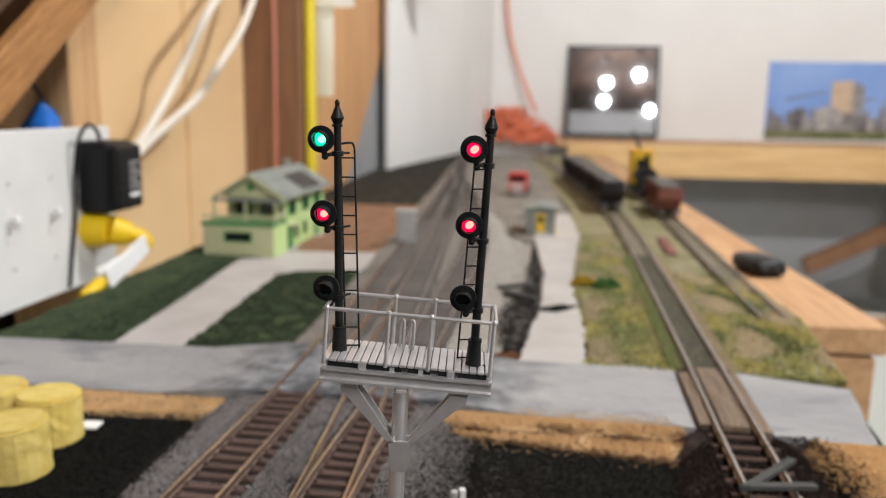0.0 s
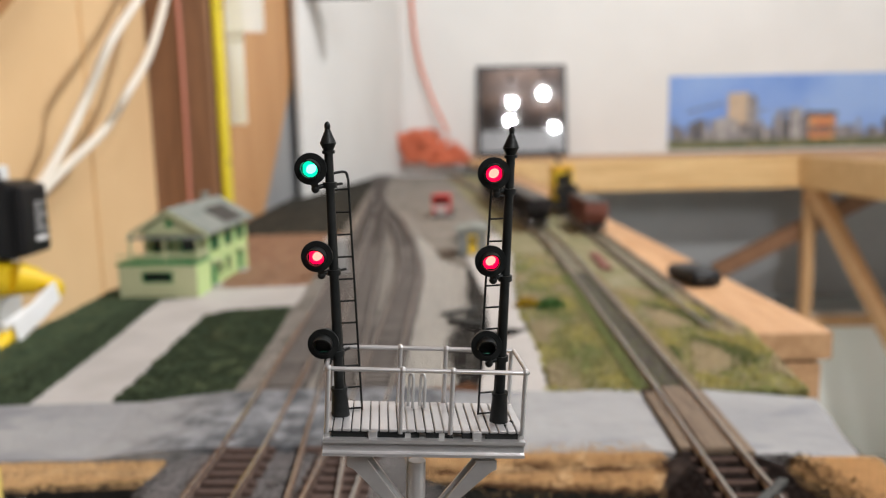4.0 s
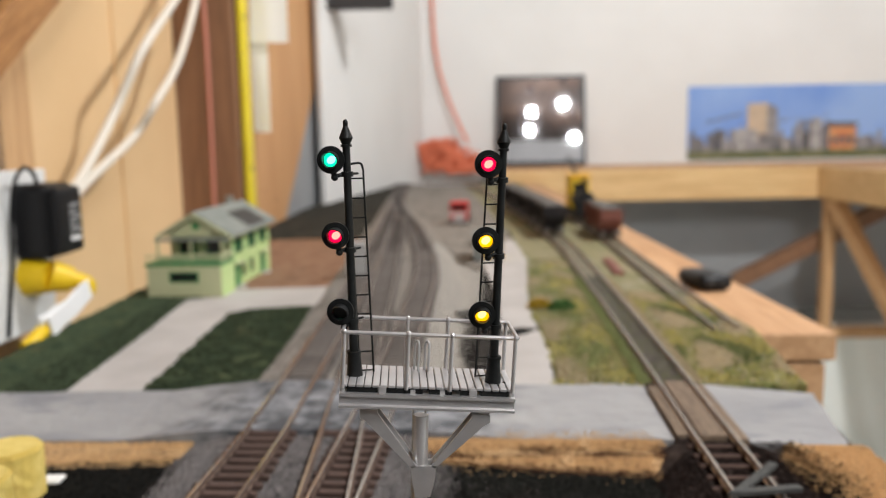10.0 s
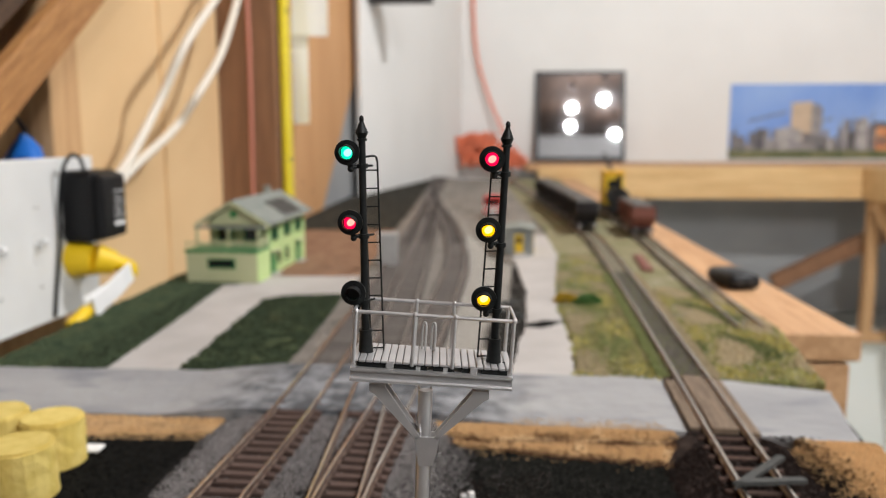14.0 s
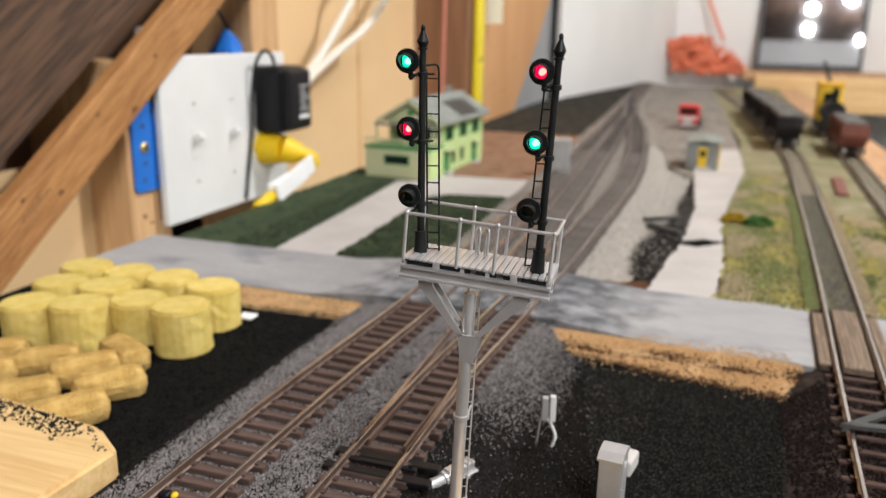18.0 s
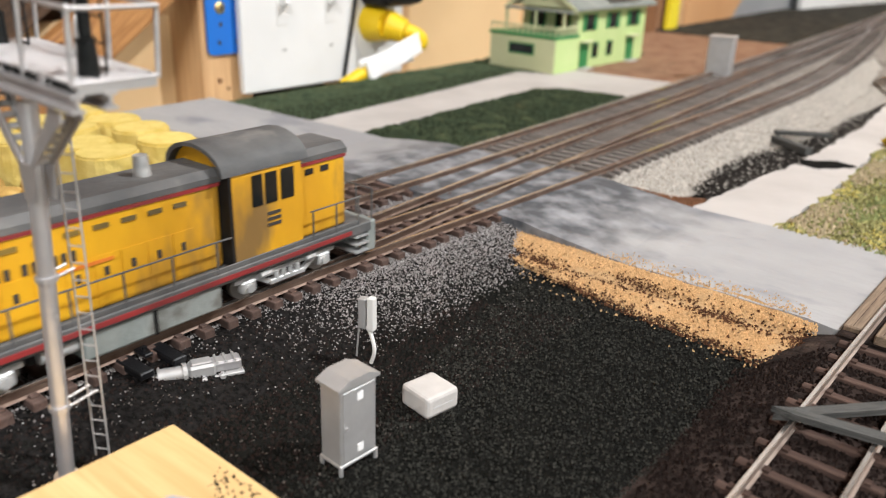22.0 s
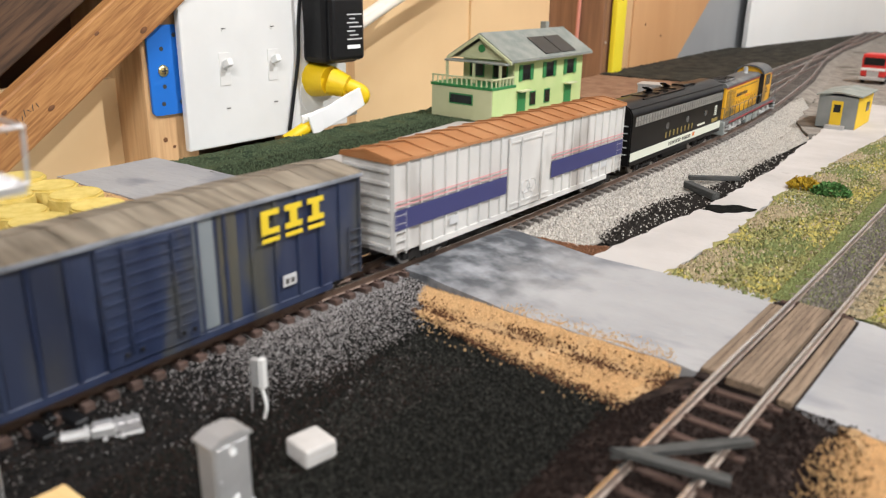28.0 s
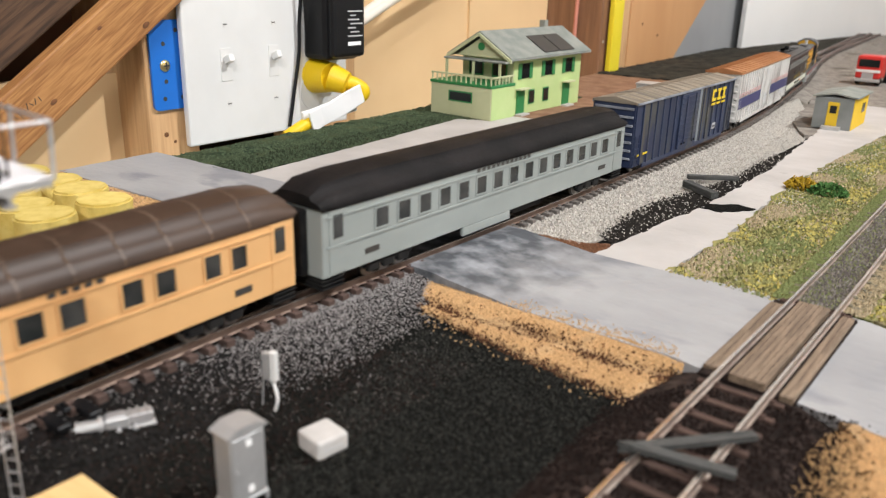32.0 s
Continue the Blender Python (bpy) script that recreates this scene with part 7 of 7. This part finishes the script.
def b_unit():
    c = new_car("booster_locomotive", "glossy black model booster diesel with a cream stripe", "locomotive")
    L = 78
    side = [(-14.6, 8), (14.6, 8), (14.6, 43)]
    arc = [(14.6 * math.cos(a), 43 + 9.0 * math.sin(a)) for a in np.linspace(0.0, math.pi, 15)]
    bm = bm_new()
    prism(bm, [(-14.6, 8), (14.6, 8)] + arc, "x", -L, L)
    bmesh.ops.bevel(bm, geom=[e for e in bm.edges if abs(e.verts[0].co.x - e.verts[1].co.x) < 1e-6], offset=0.8 * MM, segments=2, affect="EDGES")
    part("body", bm, M["gloss_black"], c, "", True)
    for s in (-1, 1):
        part("cream_stripe", box(bm_new(), -L + 1, L - 1, s * 14.7 - 0.12, s * 14.7 + 0.12, 11.2, 17.2), M["cream_stripe"], c, "cream stripe along the sill")
        part("side_grille", box(bm_new(), -L + 5, L - 3, s * 14.75 - 0.2, s * 14.75 + 0.2, 35.5, 42), M["grille"], c)
        for k in range(36):
            part("grille_bar", box(bm_new(), -L + 7 + k * 4.1, -L + 7.7 + k * 4.1, s * 15.0 - 0.2, s * 15.0 + 0.2, 35.5, 42), M["grille_dark"], c)
        part("grille_slat", box(bm_new(), -L + 5, L - 3, s * 15.0 - 0.15, s * 15.0 + 0.15, 38.4, 39.0), M["grille_dark"], c)
        for x in (-24, 10, 44):
            part("porthole", rod(bm_new(), (x, s * 14.55, 28.5), (x, s * 14.85, 28.5), 2.6, 16), M["dark_glass"], c)
        for k in range(5):
            part("end_bars", box(bm_new(), 62, 66.5, s * 14.7 - 0.12, s * 14.7 + 0.12, 24 + k * 1.7, 25 + k * 1.7), M["cream_stripe"], c)
        part("number_bar", box(bm_new(), 58, 70, s * 14.7 - 0.12, s * 14.7 + 0.12, 18.5, 21.5), M["gold"], c)
        letter_bars(c, -26, s * 14.75, 19.6, 3.0, 4.4, (8,), M["gold"], 3.4)
        letter_bars(c, -19, s * 14.9, 12.8, 1.9, 2.6, (8, 6), M["text_dark"], 0.7)
        part("unit_name", box(bm_new(), 30, 44, s * 14.75 - 0.1, s * 14.75 + 0.1, 19.6, 21.0), M["cream_stripe"], c)
        part("stripe_mark", box(bm_new(), 22, 26, s * 14.84 - 0.05, s * 14.84 + 0.05, 13, 16), M["truck_orange"], c)
    for x in (-40, -22, -8, 6, 40):
        part("roof_fan", rod(bm_new(), (x, 0, 51.2), (x, 0, 52.5), 5.6, 22), M["gloss_black"], c, "", True)
    for x in (-24, 4):  # raised hatch flaps beside the fans
        flap = part("roof_flap", box(bm_new(), -6, 6, -2.2, 2.2, -0.6, 0.6, 0.3), M["gloss_black"], c)
        flap.matrix_basis = Matrix.Translation(Vector((x, 2, 54.4)) * MM) @ Euler((0, radians(16), radians(8))).to_matrix().to_4x4()
    for s in (-1, 1):
        part("roof_walk", box(bm_new(), -50, 16, s * 7.4 - 0.8, s * 7.4 + 0.8, 50.2, 51.4, 0.2), M["gloss_black"], c)
        part("roof_seam", box(bm_new(), -L + 1, L - 1, s * 12.6 - 0.3, s * 12.6 + 0.3, 47.2, 48.2), M["truck_black"], c)
    part("roof_vent", box(bm_new(), 22, 34, -5, 5, 50.8, 53, 0.6), M["gloss_black"], c)
    part("fuel_tank", box(bm_new(), -22, 22, -12, 12, 2.6, 8, 1), M["truck_black"], c)
    for s in (-1, 1):
        part("end_door", box(bm_new(), s * (L + 0.2) - 0.4, s * (L + 0.2) + 0.4, -5, 5, 12, 38), M["truck_black"], c)
        for k in range(5):
            part("grab_iron", box(bm_new(), s * (L + 0.8) - 0.3, s * (L + 0.8) + 0.3, -12.5, -8, 16 + k * 5, 16.7 + k * 5), M["truck_grey"], c)
        coupler(c, s * L, s)
        bogie(c, s * 48, "diesel", 30)
    return c


def boxcar(name, label, L, top, body, roof, ribs, door_x, door_w, door_mat, rib_long=1.3, end_mat=None, foot=8.5, door_ribs=7, seam=0.6):
    c = new_car(name, label, "freight car")
    part("body", box(bm_new(), -L, L, -14, 14, foot, top - 2, 0.4), body, c)
    bm = bm_new()
    prism(bm, [(-15, top - 2.6), (15, top - 2.6), (15, top - 1.2), (0, top + 1.6), (-15, top - 1.2)], "x", -L - 0.8, L + 0.8)
    part("roof", bm, roof, c)
    n = int(2 * L / 11)
    for k in range(n + 1):
        x = -L + 2 * L * k / n
        bm = bm_new()
        prism(bm, [(-15, top - 1.1), (0, top + 1.7), (15, top - 1.1), (15, top - 1.2 + seam), (0, top + 1.7 + seam), (-15, top - 1.2 + seam)], "x", x - 0.5, x + 0.5)
        part("roof_rib", bm, roof, c)
    for s in (-1, 1):
        part("side_sill", box(bm_new(), -L + 16, L - 16, s * 14.2 - 0.5, s * 14.2 + 0.5, foot - 2.3, foot + 0.9, 0.2), body, c)
        for k in range(ribs + 1):
            x = -L + 1 + (2 * L - 2) * k / ribs
            if abs(x - door_x) < door_w / 2 + 1:
                continue
            part("side_rib", box(bm_new(), x - rib_long / 2, x + rib_long / 2, s * 14.4 - 0.5, s * 14.4 + 0.5, foot + 0.5, top - 3, 0.2), body, c)
        d = part("door", box(bm_new(), door_x - door_w / 2, door_x + door_w / 2, s * 14.8 - 0.5, s * 14.8 + 0.5, foot + 1, top - 4, 0.3), door_mat, c)
        for k in range(door_ribs):
            z = 13 + k * (top - 20) / (door_ribs - 1)
            part("door_rib", box(bm_new(), door_x - door_w / 2 + 1, door_x + door_w / 2 - 1, s * 15.4 - 0.3, s * 15.4 + 0.3, z - 0.5, z + 0.5), door_mat, d)
        bm = bm_new()
        for k in (-0.25, 0.25):
            rod(bm, (door_x + k * door_w, s * 16.0, 10), (door_x + k * door_w, s * 16.0, top - 5), 0.4, 6)
        part("door_rod", bm, door_mat, d)
        for e in (-1, 1):
            bm = bm_new()
            for k in range(5):
                rod(bm, (e * (L - 1), s * 14.9, 11 + k * 4), (e * (L - 7), s * 14.9, 11 + k * 4), 0.3, 6)
            rod(bm, (e * (L - 1), s * 14.9, 8), (e * (L - 1), s * 14.9, 29), 0.3, 6)
            rod(bm, (e * (L - 7), s * 14.9, 8), (e * (L - 7), s * 14.9, 29), 0.3, 6)
            part("side_ladder", bm, body, c)
    for e in (-1, 1):
        for k in range(7):
            z = 12 + k * (top - 18) / 6
            part("end_rib", box(bm_new(), e * (L + 0.5) - 0.7, e * (L + 0.5) + 0.7, -13, 13, z - 0.9, z + 0.9, 0.3), end_mat or body, c)
        coupler(c, e * L, e)
        bogie(c, e * (L - 22), "freight", 20)
    part("underframe", box(bm_new(), -L + 10, L - 10, -4, 4, 6, 8.5), M["truck_black"], c)
    return c


def white_car():
    L, top = 94, 53.6
    c = boxcar("white_boxcar", "off-white insulated model boxcar with blue stripe and rusty roof", L, top, M["car_white"], M["car_roof_rust"], 24, -0.5, 35, M["car_white"], door_ribs=2)
    for s in (-1, 1):
        for x0, x1 in ((-L + 0.5, -19.5), (18.5, L - 0.5)):
            part("blue_stripe", box(bm_new(), x0, x1, s * 15.05 - 0.1, s * 15.05 + 0.1, 20, 29.5), M["car_stripe_blue"], c)
            part("red_stripe", box(bm_new(), x0, x1, s * 15.05 - 0.1, s * 15.05 + 0.1, 31.0, 31.5), M["car_stripe_red"], c)
            part("red_stripe", box(bm_new(), x0, x1, s * 15.05 - 0.1, s * 15.05 + 0.1, 33.0, 33.5), M["car_stripe_red"], c)
        for x, z in ((60, 15), (70, 15), (-60, 14)):
            part("data_plate", box(bm_new(), x, x + 6, s * 15.0 - 0.1, s * 15.0 + 0.1, z, z + 4), M["text_grey"], c)
        bm = bm_new()
        for k in range(3):
            a = k * math.tau / 3 + 0.5
            bmesh.ops.create_cone(bm, cap_ends=False, segments=16, radius1=3.6 * MM, radius2=3.6 * MM, depth=0.4 * MM,
                                  matrix=Matrix.Translation(Vector((-2 + 3 * math.cos(a), s * 15.5, 19 + 3 * math.sin(a))) * MM) @ Euler((radians(90), 0, 0)).to_matrix().to_4x4())
        part("door_emblem", bm, M["text_grey"], c)
    return c


def blue_car():
    L, top = 88, 54
    c = boxcar("blue_boxcar", "weathered dark blue model boxcar with yellow lettering", L, top, M["car_blue"], M["roof_tan"], 17, -2, 31, M["car_blue"], 1.2, M["car_end"], 5.2, 9, 0.22)
    for s in (-1, 1):
        part("roof_edge", box(bm_new(), -L - 0.6, L + 0.6, s * 15.0 - 0.35, s * 15.0 + 0.35, top - 3.4, top - 1.6, 0.2), M["car_end"], c)
        for k in (1, 2, 3, 4, 5):  # side panels with the paint worn to olive grey
            x0 = -L + 1 + (2 * L - 2) * (k + 0.12) / 17
            part("worn_panel", box(bm_new(), x0, x0 + 8.2, s * 14.0 - 0.2, s * 14.0 + 0.2, 6, top - 3.2), M["car_worn"], c, "olive grey worn side panel")
        part("faded_panel", box(bm_new(), 14.2, 21.4, s * 14.2 - 0.2, s * 14.2 + 0.2, 7, top - 3.4), M["car_faded"], c, "faded pale grey side panel")
        part("worn_panel", box(bm_new(), 23.2, 30.5, s * 14.0 - 0.2, s * 14.0 + 0.2, 6, top - 3.2), M["car_worn"], c, "olive grey worn side panel")
        for k in range(3):
            x0 = 39.5 + k * 10.3
            bm = bm_new()
            box(bm, x0, x0 + 7.6, s * 15.5 - 0.1, s * 15.5 + 0.1, 34, 35.8)
            box(bm, x0, x0 + 7.6, s * 15.5 - 0.1, s * 15.5 + 0.1, 37.4, 39.8)
            box(bm, x0, x0 + 7.6, s * 15.5 - 0.1, s * 15.5 + 0.1, 45, 47.4)
            box(bm, x0 + (0, 2.2, 2.2)[k], x0 + (3, 5.4, 5.4)[k], s * 15.5 - 0.09, s * 15.5 + 0.09, 39.8, 45)
            part("emblem_mark", bm, M["lettering_yellow"], c)
        plate = part("data_plate", box(bm_new(), 48, 54, s * 15.0 - 0.1, s * 15.0 + 0.1, 12.5, 17.5), M["text_grey"], c)
        for x in (49, 51.4):
            part("figure_bar", box(bm_new(), x, x + 1.5, s * 15.15 - 0.06, s * 15.15 + 0.06, 13.5, 15.8), M["text_dark"], plate)
        for x, w in ((-82, 2.6), (-73.5, 2.2), (-70.8, 3.6)):
            part("data_mark", box(bm_new(), x, x + w, s * 15.0 - 0.1, s * 15.0 + 0.1, 13, 14.6), M["lettering_yellow"], c)
        for x in (-12, -7, 7, 11):
            part("door_latch", box(bm_new(), x - 0.5, x + 0.5, s * 15.9 - 0.4, s * 15.9 + 0.4, 9.5, 11, 0.1), M["truck_black"], c)
    return c


def coach(name, label, L, body, roof, windows, text, text_mat, text_x, doors=True, seams=False):
    c = new_car(name, label, "passenger car")
    part("body", box(bm_new(), -L, L, -14, 14, 8, 37.6, 0.4), body, c)
    arc = [(-14.8, 40), (-14.6, 42.5), (-12, 46), (-9.5, 47.5), (-8.6, 51), (-5, 52.6), (0, 53), (5, 52.6), (8.6, 51), (9.5, 47.5), (12, 46), (14.6, 42.5), (14.8, 40)]
    arc = [(y, 37.6 + (z - 40) * 0.9) for y, z in arc]
    bm = bm_new()
    xs = [(-L - 1, 0.55, 38), (-L + 5, 0.86, 37.8), (-L + 16, 1.0, 37.6), (L - 16, 1.0, 37.6), (L - 5, 0.86, 37.8), (L + 1, 0.55, 38)]
    rows = []
    for x, k, z0 in xs:
        rows.append([bm.verts.new(Vector((x, y, z0 + (z - 37.6) * (k if k > 0.6 else 0.45))) * MM) for y, z in arc])
    for p, q in zip(rows, rows[1:]):
        for i in range(len(arc) - 1):
            bm.faces.new((p[i], p[i + 1], q[i + 1], q[i]))
    bm.faces.new(rows[0])
    bm.faces.new(rows[-1][::-1])
    bm.faces.new([r[0] for r in rows] + [r[-1] for r in rows[::-1]])
    bmesh.ops.recalc_face_normals(bm, faces=bm.faces)
    part("roof", bm, roof, c, "", True)
    if seams:
        for k in range(13):
            x = -L + 20 + k * (2 * L - 40) / 12
            bm = bm_new()
            prism(bm, [(y * 1.004, z + 0.12) for y, z in arc] + [(y * 0.98, z - 0.3) for y, z in arc[::-1]], "x", x - 0.5, x + 0.5)
            part("roof_seam", bm, M["roof_seam"], c)
    for s in (-1, 1):
        part("letter_board", box(bm_new(), -L, L, s * 14.2 - 0.3, s * 14.2 + 0.3, 36.8, 37.8), roof, c)
        part("belt_rail", box(bm_new(), -L + 2, L - 2, s * 14.2 - 0.25, s * 14.2 + 0.25, 20.5, 21.6), body, c)
        part("window_rail", box(bm_new(), -L + 2, L - 2, s * 14.2 - 0.25, s * 14.2 + 0.25, 33.4, 34.2), body, c)
        for x, w in windows:
            win = part("window", box(bm_new(), x - w / 2, x + w / 2, s * 14.0 - 0.2, s * 14.0 + 0.12, 23.4, 32), M["window_dim"], c)
            bm = bm_new()
            box(bm, x - w / 2 - 0.7, x + w / 2 + 0.7, s * 14.25 - 0.2, s * 14.25 + 0.2, 22.6, 23.4)
            box(bm, x - w / 2 - 0.7, x + w / 2 + 0.7, s * 14.25 - 0.2, s * 14.25 + 0.2, 32, 32.7)
            box(bm, x - w / 2 - 0.7, x - w / 2, s * 14.25 - 0.2, s * 14.25 + 0.2, 23.4, 32)
            box(bm, x + w / 2, x + w / 2 + 0.7, s * 14.25 - 0.2, s * 14.25 + 0.2, 23.4, 32)
            part("window_frame", bm, body, win)
        if doors:
            for e in (-1, 1):
                d = part("vestibule_door", box(bm_new(), e * (L - 7) - 4, e * (L - 7) + 4, s * 14.1 - 0.2, s * 14.1 + 0.2, 9, 36.4), body, c)
                part("door_window", box(bm_new(), e * (L - 7) - 2.2, e * (L - 7) + 2.2, s * 14.35 - 0.1, s * 14.35 + 0.1, 24.5, 34.5), M["window_dim"], d)
        part("number_bar", box(bm_new(), -L + 20, -L + 27, s * 14.2 - 0.1, s * 14.2 + 0.1, 13, 15.5), text_mat, c)
        part("number_bar", box(bm_new(), L - 27, L - 20, s * 14.2 - 0.1, s * 14.2 + 0.1, 13, 15.5), text_mat, c)
        for k in range(text):
            part("letter_bar", box(bm_new(), text_x + k * 3.4, text_x + 2.2 + k * 3.4, s * 14.2 - 0.1, s * 14.2 + 0.1, 34.7, 36.4), text_mat, c)
        part("skirt_box", box(bm_new(), -32, 2, s * 13 - 1, s * 13 + 1, 3.4, 8, 0.3), body, c)
    for e in (-1, 1):
        part("end_diaphragm", box(bm_new(), e * (L + 1.5) - 1.5, e * (L + 1.5) + 1.5, -6, 6, 8, 36.8, 0.3), M["truck_black"], c)
        for k in range(3):
            part("end_step", box(bm_new(), e * (L - 5) - 5, e * (L - 5) + 5, -13.6, 13.6, 2.8 + k * 1.8, 3.4 + k * 1.8), M["truck_black"], c)
        coupler(c, e * (L + 1), e)
        bogie(c, e * (L - 34), "coach", 16)
    part("underframe", box(bm_new(), -L + 8, L - 8, -5, 5, 4.6, 8), M["truck_black"], c)
    part("battery_box", box(bm_new(), 8, 32, -11, 11, 3.4, 8, 0.5), M["truck_black"], c)
    return c


def hopper(label, mat, load, L=52.0):
    c = new_car("hopper_car", label, "freight car")
    bm = bm_new()
    prism(bm, [(-L, 34), (L, 34), (L, 22), (L - 14, 8), (-L + 14, 8), (-L, 22)], "y", -13, 13)
    part("body", bm, mat, c)
    for k in range(9):
        x = -L + 2 + k * (2 * L - 4) / 8
        for s in (-1, 1):
            part("side_rib", box(bm_new(), x - 0.8, x + 0.8, s * 13.4 - 0.6, s * 13.4 + 0.6, 16, 34), mat, c)
    bm = bm_new()
    box(bm, -L + 2, L - 2, -12, 12, 33, 37, 2.0)
    part("load", bm, load, c)
    for e in (-1, 1):
        coupler(c, e * L, e)
        bogie(c, e * (L - 16), "freight", 18)
    return c


def park(c, line, s, top, size=0.88):
    turn = math.atan2(80, float(line(s + 40)) - float(line(s - 40)))
    c.matrix_basis = Matrix.Translation(Vector((float(line(s)), s, top)) * MM) @ Euler((0, 0, turn)).to_matrix().to_4x4() @ Matrix.Diagonal((size, size, size, 1))
    return c


M["hopper_dark"] = material("hopper_dark", (0.014, 0.012, 0.013), (0.03, 0.026, 0.027), 60, 0.7, spec=0.25)
M["hopper_brown"] = material("hopper_brown", (0.16, 0.055, 0.04), (0.21, 0.08, 0.06), 50, 0.7)
M["load_grey"] = material("load_grey", (0.1, 0.095, 0.09), (0.19, 0.18, 0.17), 120, 0.9, bump=0.8)
for k in range(4):
    park(hopper("dark weathered hopper car standing on the yard track", M["hopper_dark"], M["load_grey"]), CS1, 1072 + k * 134, 6.0, 1.08)
park(hopper("reddish brown hopper car with a pale load", M["hopper_brown"], M["load_grey"], 60), CS2, 1046, 4.4, 1.05)
crane = new_car("model_crane", "black and yellow model rail crane in the yard", "crane")
part("deck", box(bm_new(), -55, 55, -14, 14, 9, 14, 0.5), M["truck_black"], crane)
part("boiler", rod(bm_new(), (-45, 0, 28), (-8, 0, 28), 14, 20), M["truck_black"], crane, "", True)
part("cab", box(bm_new(), 4, 46, -14, 14, 14, 58, 1.5), M["shed_yellow"], crane)
part("cab_window", box(bm_new(), 10, 24, -14.4, -13.9, 36, 50), M["dark_glass"], crane)
part("cab_window", box(bm_new(), 3.5, 4.1, -9, 9, 38, 50), M["dark_glass"], crane)
part("roof", box(bm_new(), 2, 48, -15.5, 15.5, 58, 62, 1), M["loco_yellow"], crane)
part("stack", rod(bm_new(), (-38, 0, 40), (-38, 0, 58), 4, 12), M["truck_black"], crane, "", True)
part("jib", rod(bm_new(), (30, 0, 60), (120, 0, 84), 2.5, 8), M["truck_black"], crane)
for e in (-1, 1):
    bogie(crane, e * 34, "freight", 18)
park(crane, CS2, 1240, 4.4, 1.1)
red_bar = part("timber_piece", box(bm_new(), -5, 5, -46, 46, 0, 5, 0.6), M["hopper_brown"])
red_bar.matrix_basis = Matrix.Translation(Vector((166, 790, -2)) * MM) @ Euler((0, 0, radians(-4))).to_matrix().to_4x4()
tagged(red_bar, "reddish brown bar lying between the yard tracks", "timber")

GREY_WINDOWS = [(-80.5 + k * 11.95, 6.4) for k in range(15)]
TAN_WINDOWS = [(84.5, 6), (74, 6), (57, 6.5), (46, 6.5), (28, 7), (16.5, 7), (-2, 7), (-13, 7), (-32, 7), (-43, 7), (-62, 7), (-73, 7)]
TRAIN = [  # car, middle of the car along the line at 32 s, its size against the drawing
    (locomotive(), 1171.0, (0.935, 0.9, 0.85)), (b_unit(), 1001.5, (0.985, 0.93, 0.835)),
    (white_car(), 815.5, (1.035, 0.93, 0.86)), (blue_car(), 617.0, (0.99, 0.96, 0.82)),
    (coach("grey_coach", "grey model passenger coach with a black roof", 109, M["coach_grey"], M["coach_roof"], GREY_WINDOWS, 12, M["text_dark"], -24), 398.5, (1.082, 0.93, 0.87)),
    (coach("tan_coach", "tan model passenger coach with a brown roof", 109, M["coach_tan"], M["coach_brown"], TAN_WINDOWS, 5, M["text_dark"], 22, True, True), 162.0, (1.0, 0.93, 0.87)),
]
for car, _, size in TRAIN:
    car.scale = size


def car_pose(s):
    """A car's pose with its middle s millimetres along the branch line (y), nose forward."""
    a, b = s - 40, s + 40
    xa, xb = float(CT2(a)), float(CT2(b))
    turn = math.atan2(b - a, xb - xa)
    return Matrix.Translation(Vector(((xa + xb) / 2, s, RAIL_TOP)) * MM) @ Euler((0, 0, turn)).to_matrix().to_4x4()


def train_place(t):
    """How far the train still is from its place at 32 s: it speeds up a little as it clears the crossing."""
    return float(np.interp(t, [0.0, 21.0, 22.0, 24.0, 26.0, 32.0], [-3060.0, -1083.0, -986.0, -792.0, -597.0, 0.0]))


def motions():
    for car, s, _ in TRAIN:
        rows = []
        for t in [0.0, 4.0, 8.0, 12.0, 16.0, 18.0] + [20.0 + 0.5 * k for k in range(25)]:
            rows.append((t, car_pose(s + train_place(t))))
        walk(car, rows)
    faces = {"red": 0, "yellow": 90, "green": 180, "dark": 270}
    for drum, plan in DRUMS:
        rows, now = [], faces[plan[0][0]]
        place = Matrix.Translation(Vector((0, 1.9, 0)) * MM)
        rows.append((0.0, place @ Euler((radians(now), 0, 0)).to_matrix().to_4x4()))
        for face, t in plan[1:]:
            turn = (faces[face] - now + 180) % 360 - 180
            steps = 3 if abs(turn) > 90 else 2
            for k in range(steps + 1):
                rows.append((t - 0.035 + 0.07 * k / steps, place @ Euler((radians(now + turn * k / steps), 0, 0)).to_matrix().to_4x4()))
            now += turn
        rows.append((32.0, place @ Euler((radians(now), 0, 0)).to_matrix().to_4x4()))
        if len(rows) > 2:
            walk(drum, rows)
        else:
            drum.matrix_basis = rows[0][1]


# ceiling sockets of the four bulbs and of the added fifth lamp
for place, watts, colour in LAMPS:
    b = thing("ceiling_and_fill_bulb", (place[0] * 1000, place[1] * 1000, 1420), 0, "bare bulb in a dark round ceiling socket, the fifth one added", "lamp")
    part("socket", rod(bm_new(), (0, 0, 40), (0, 0, 80), 24, 16), M["black_plastic"], b)

motions()
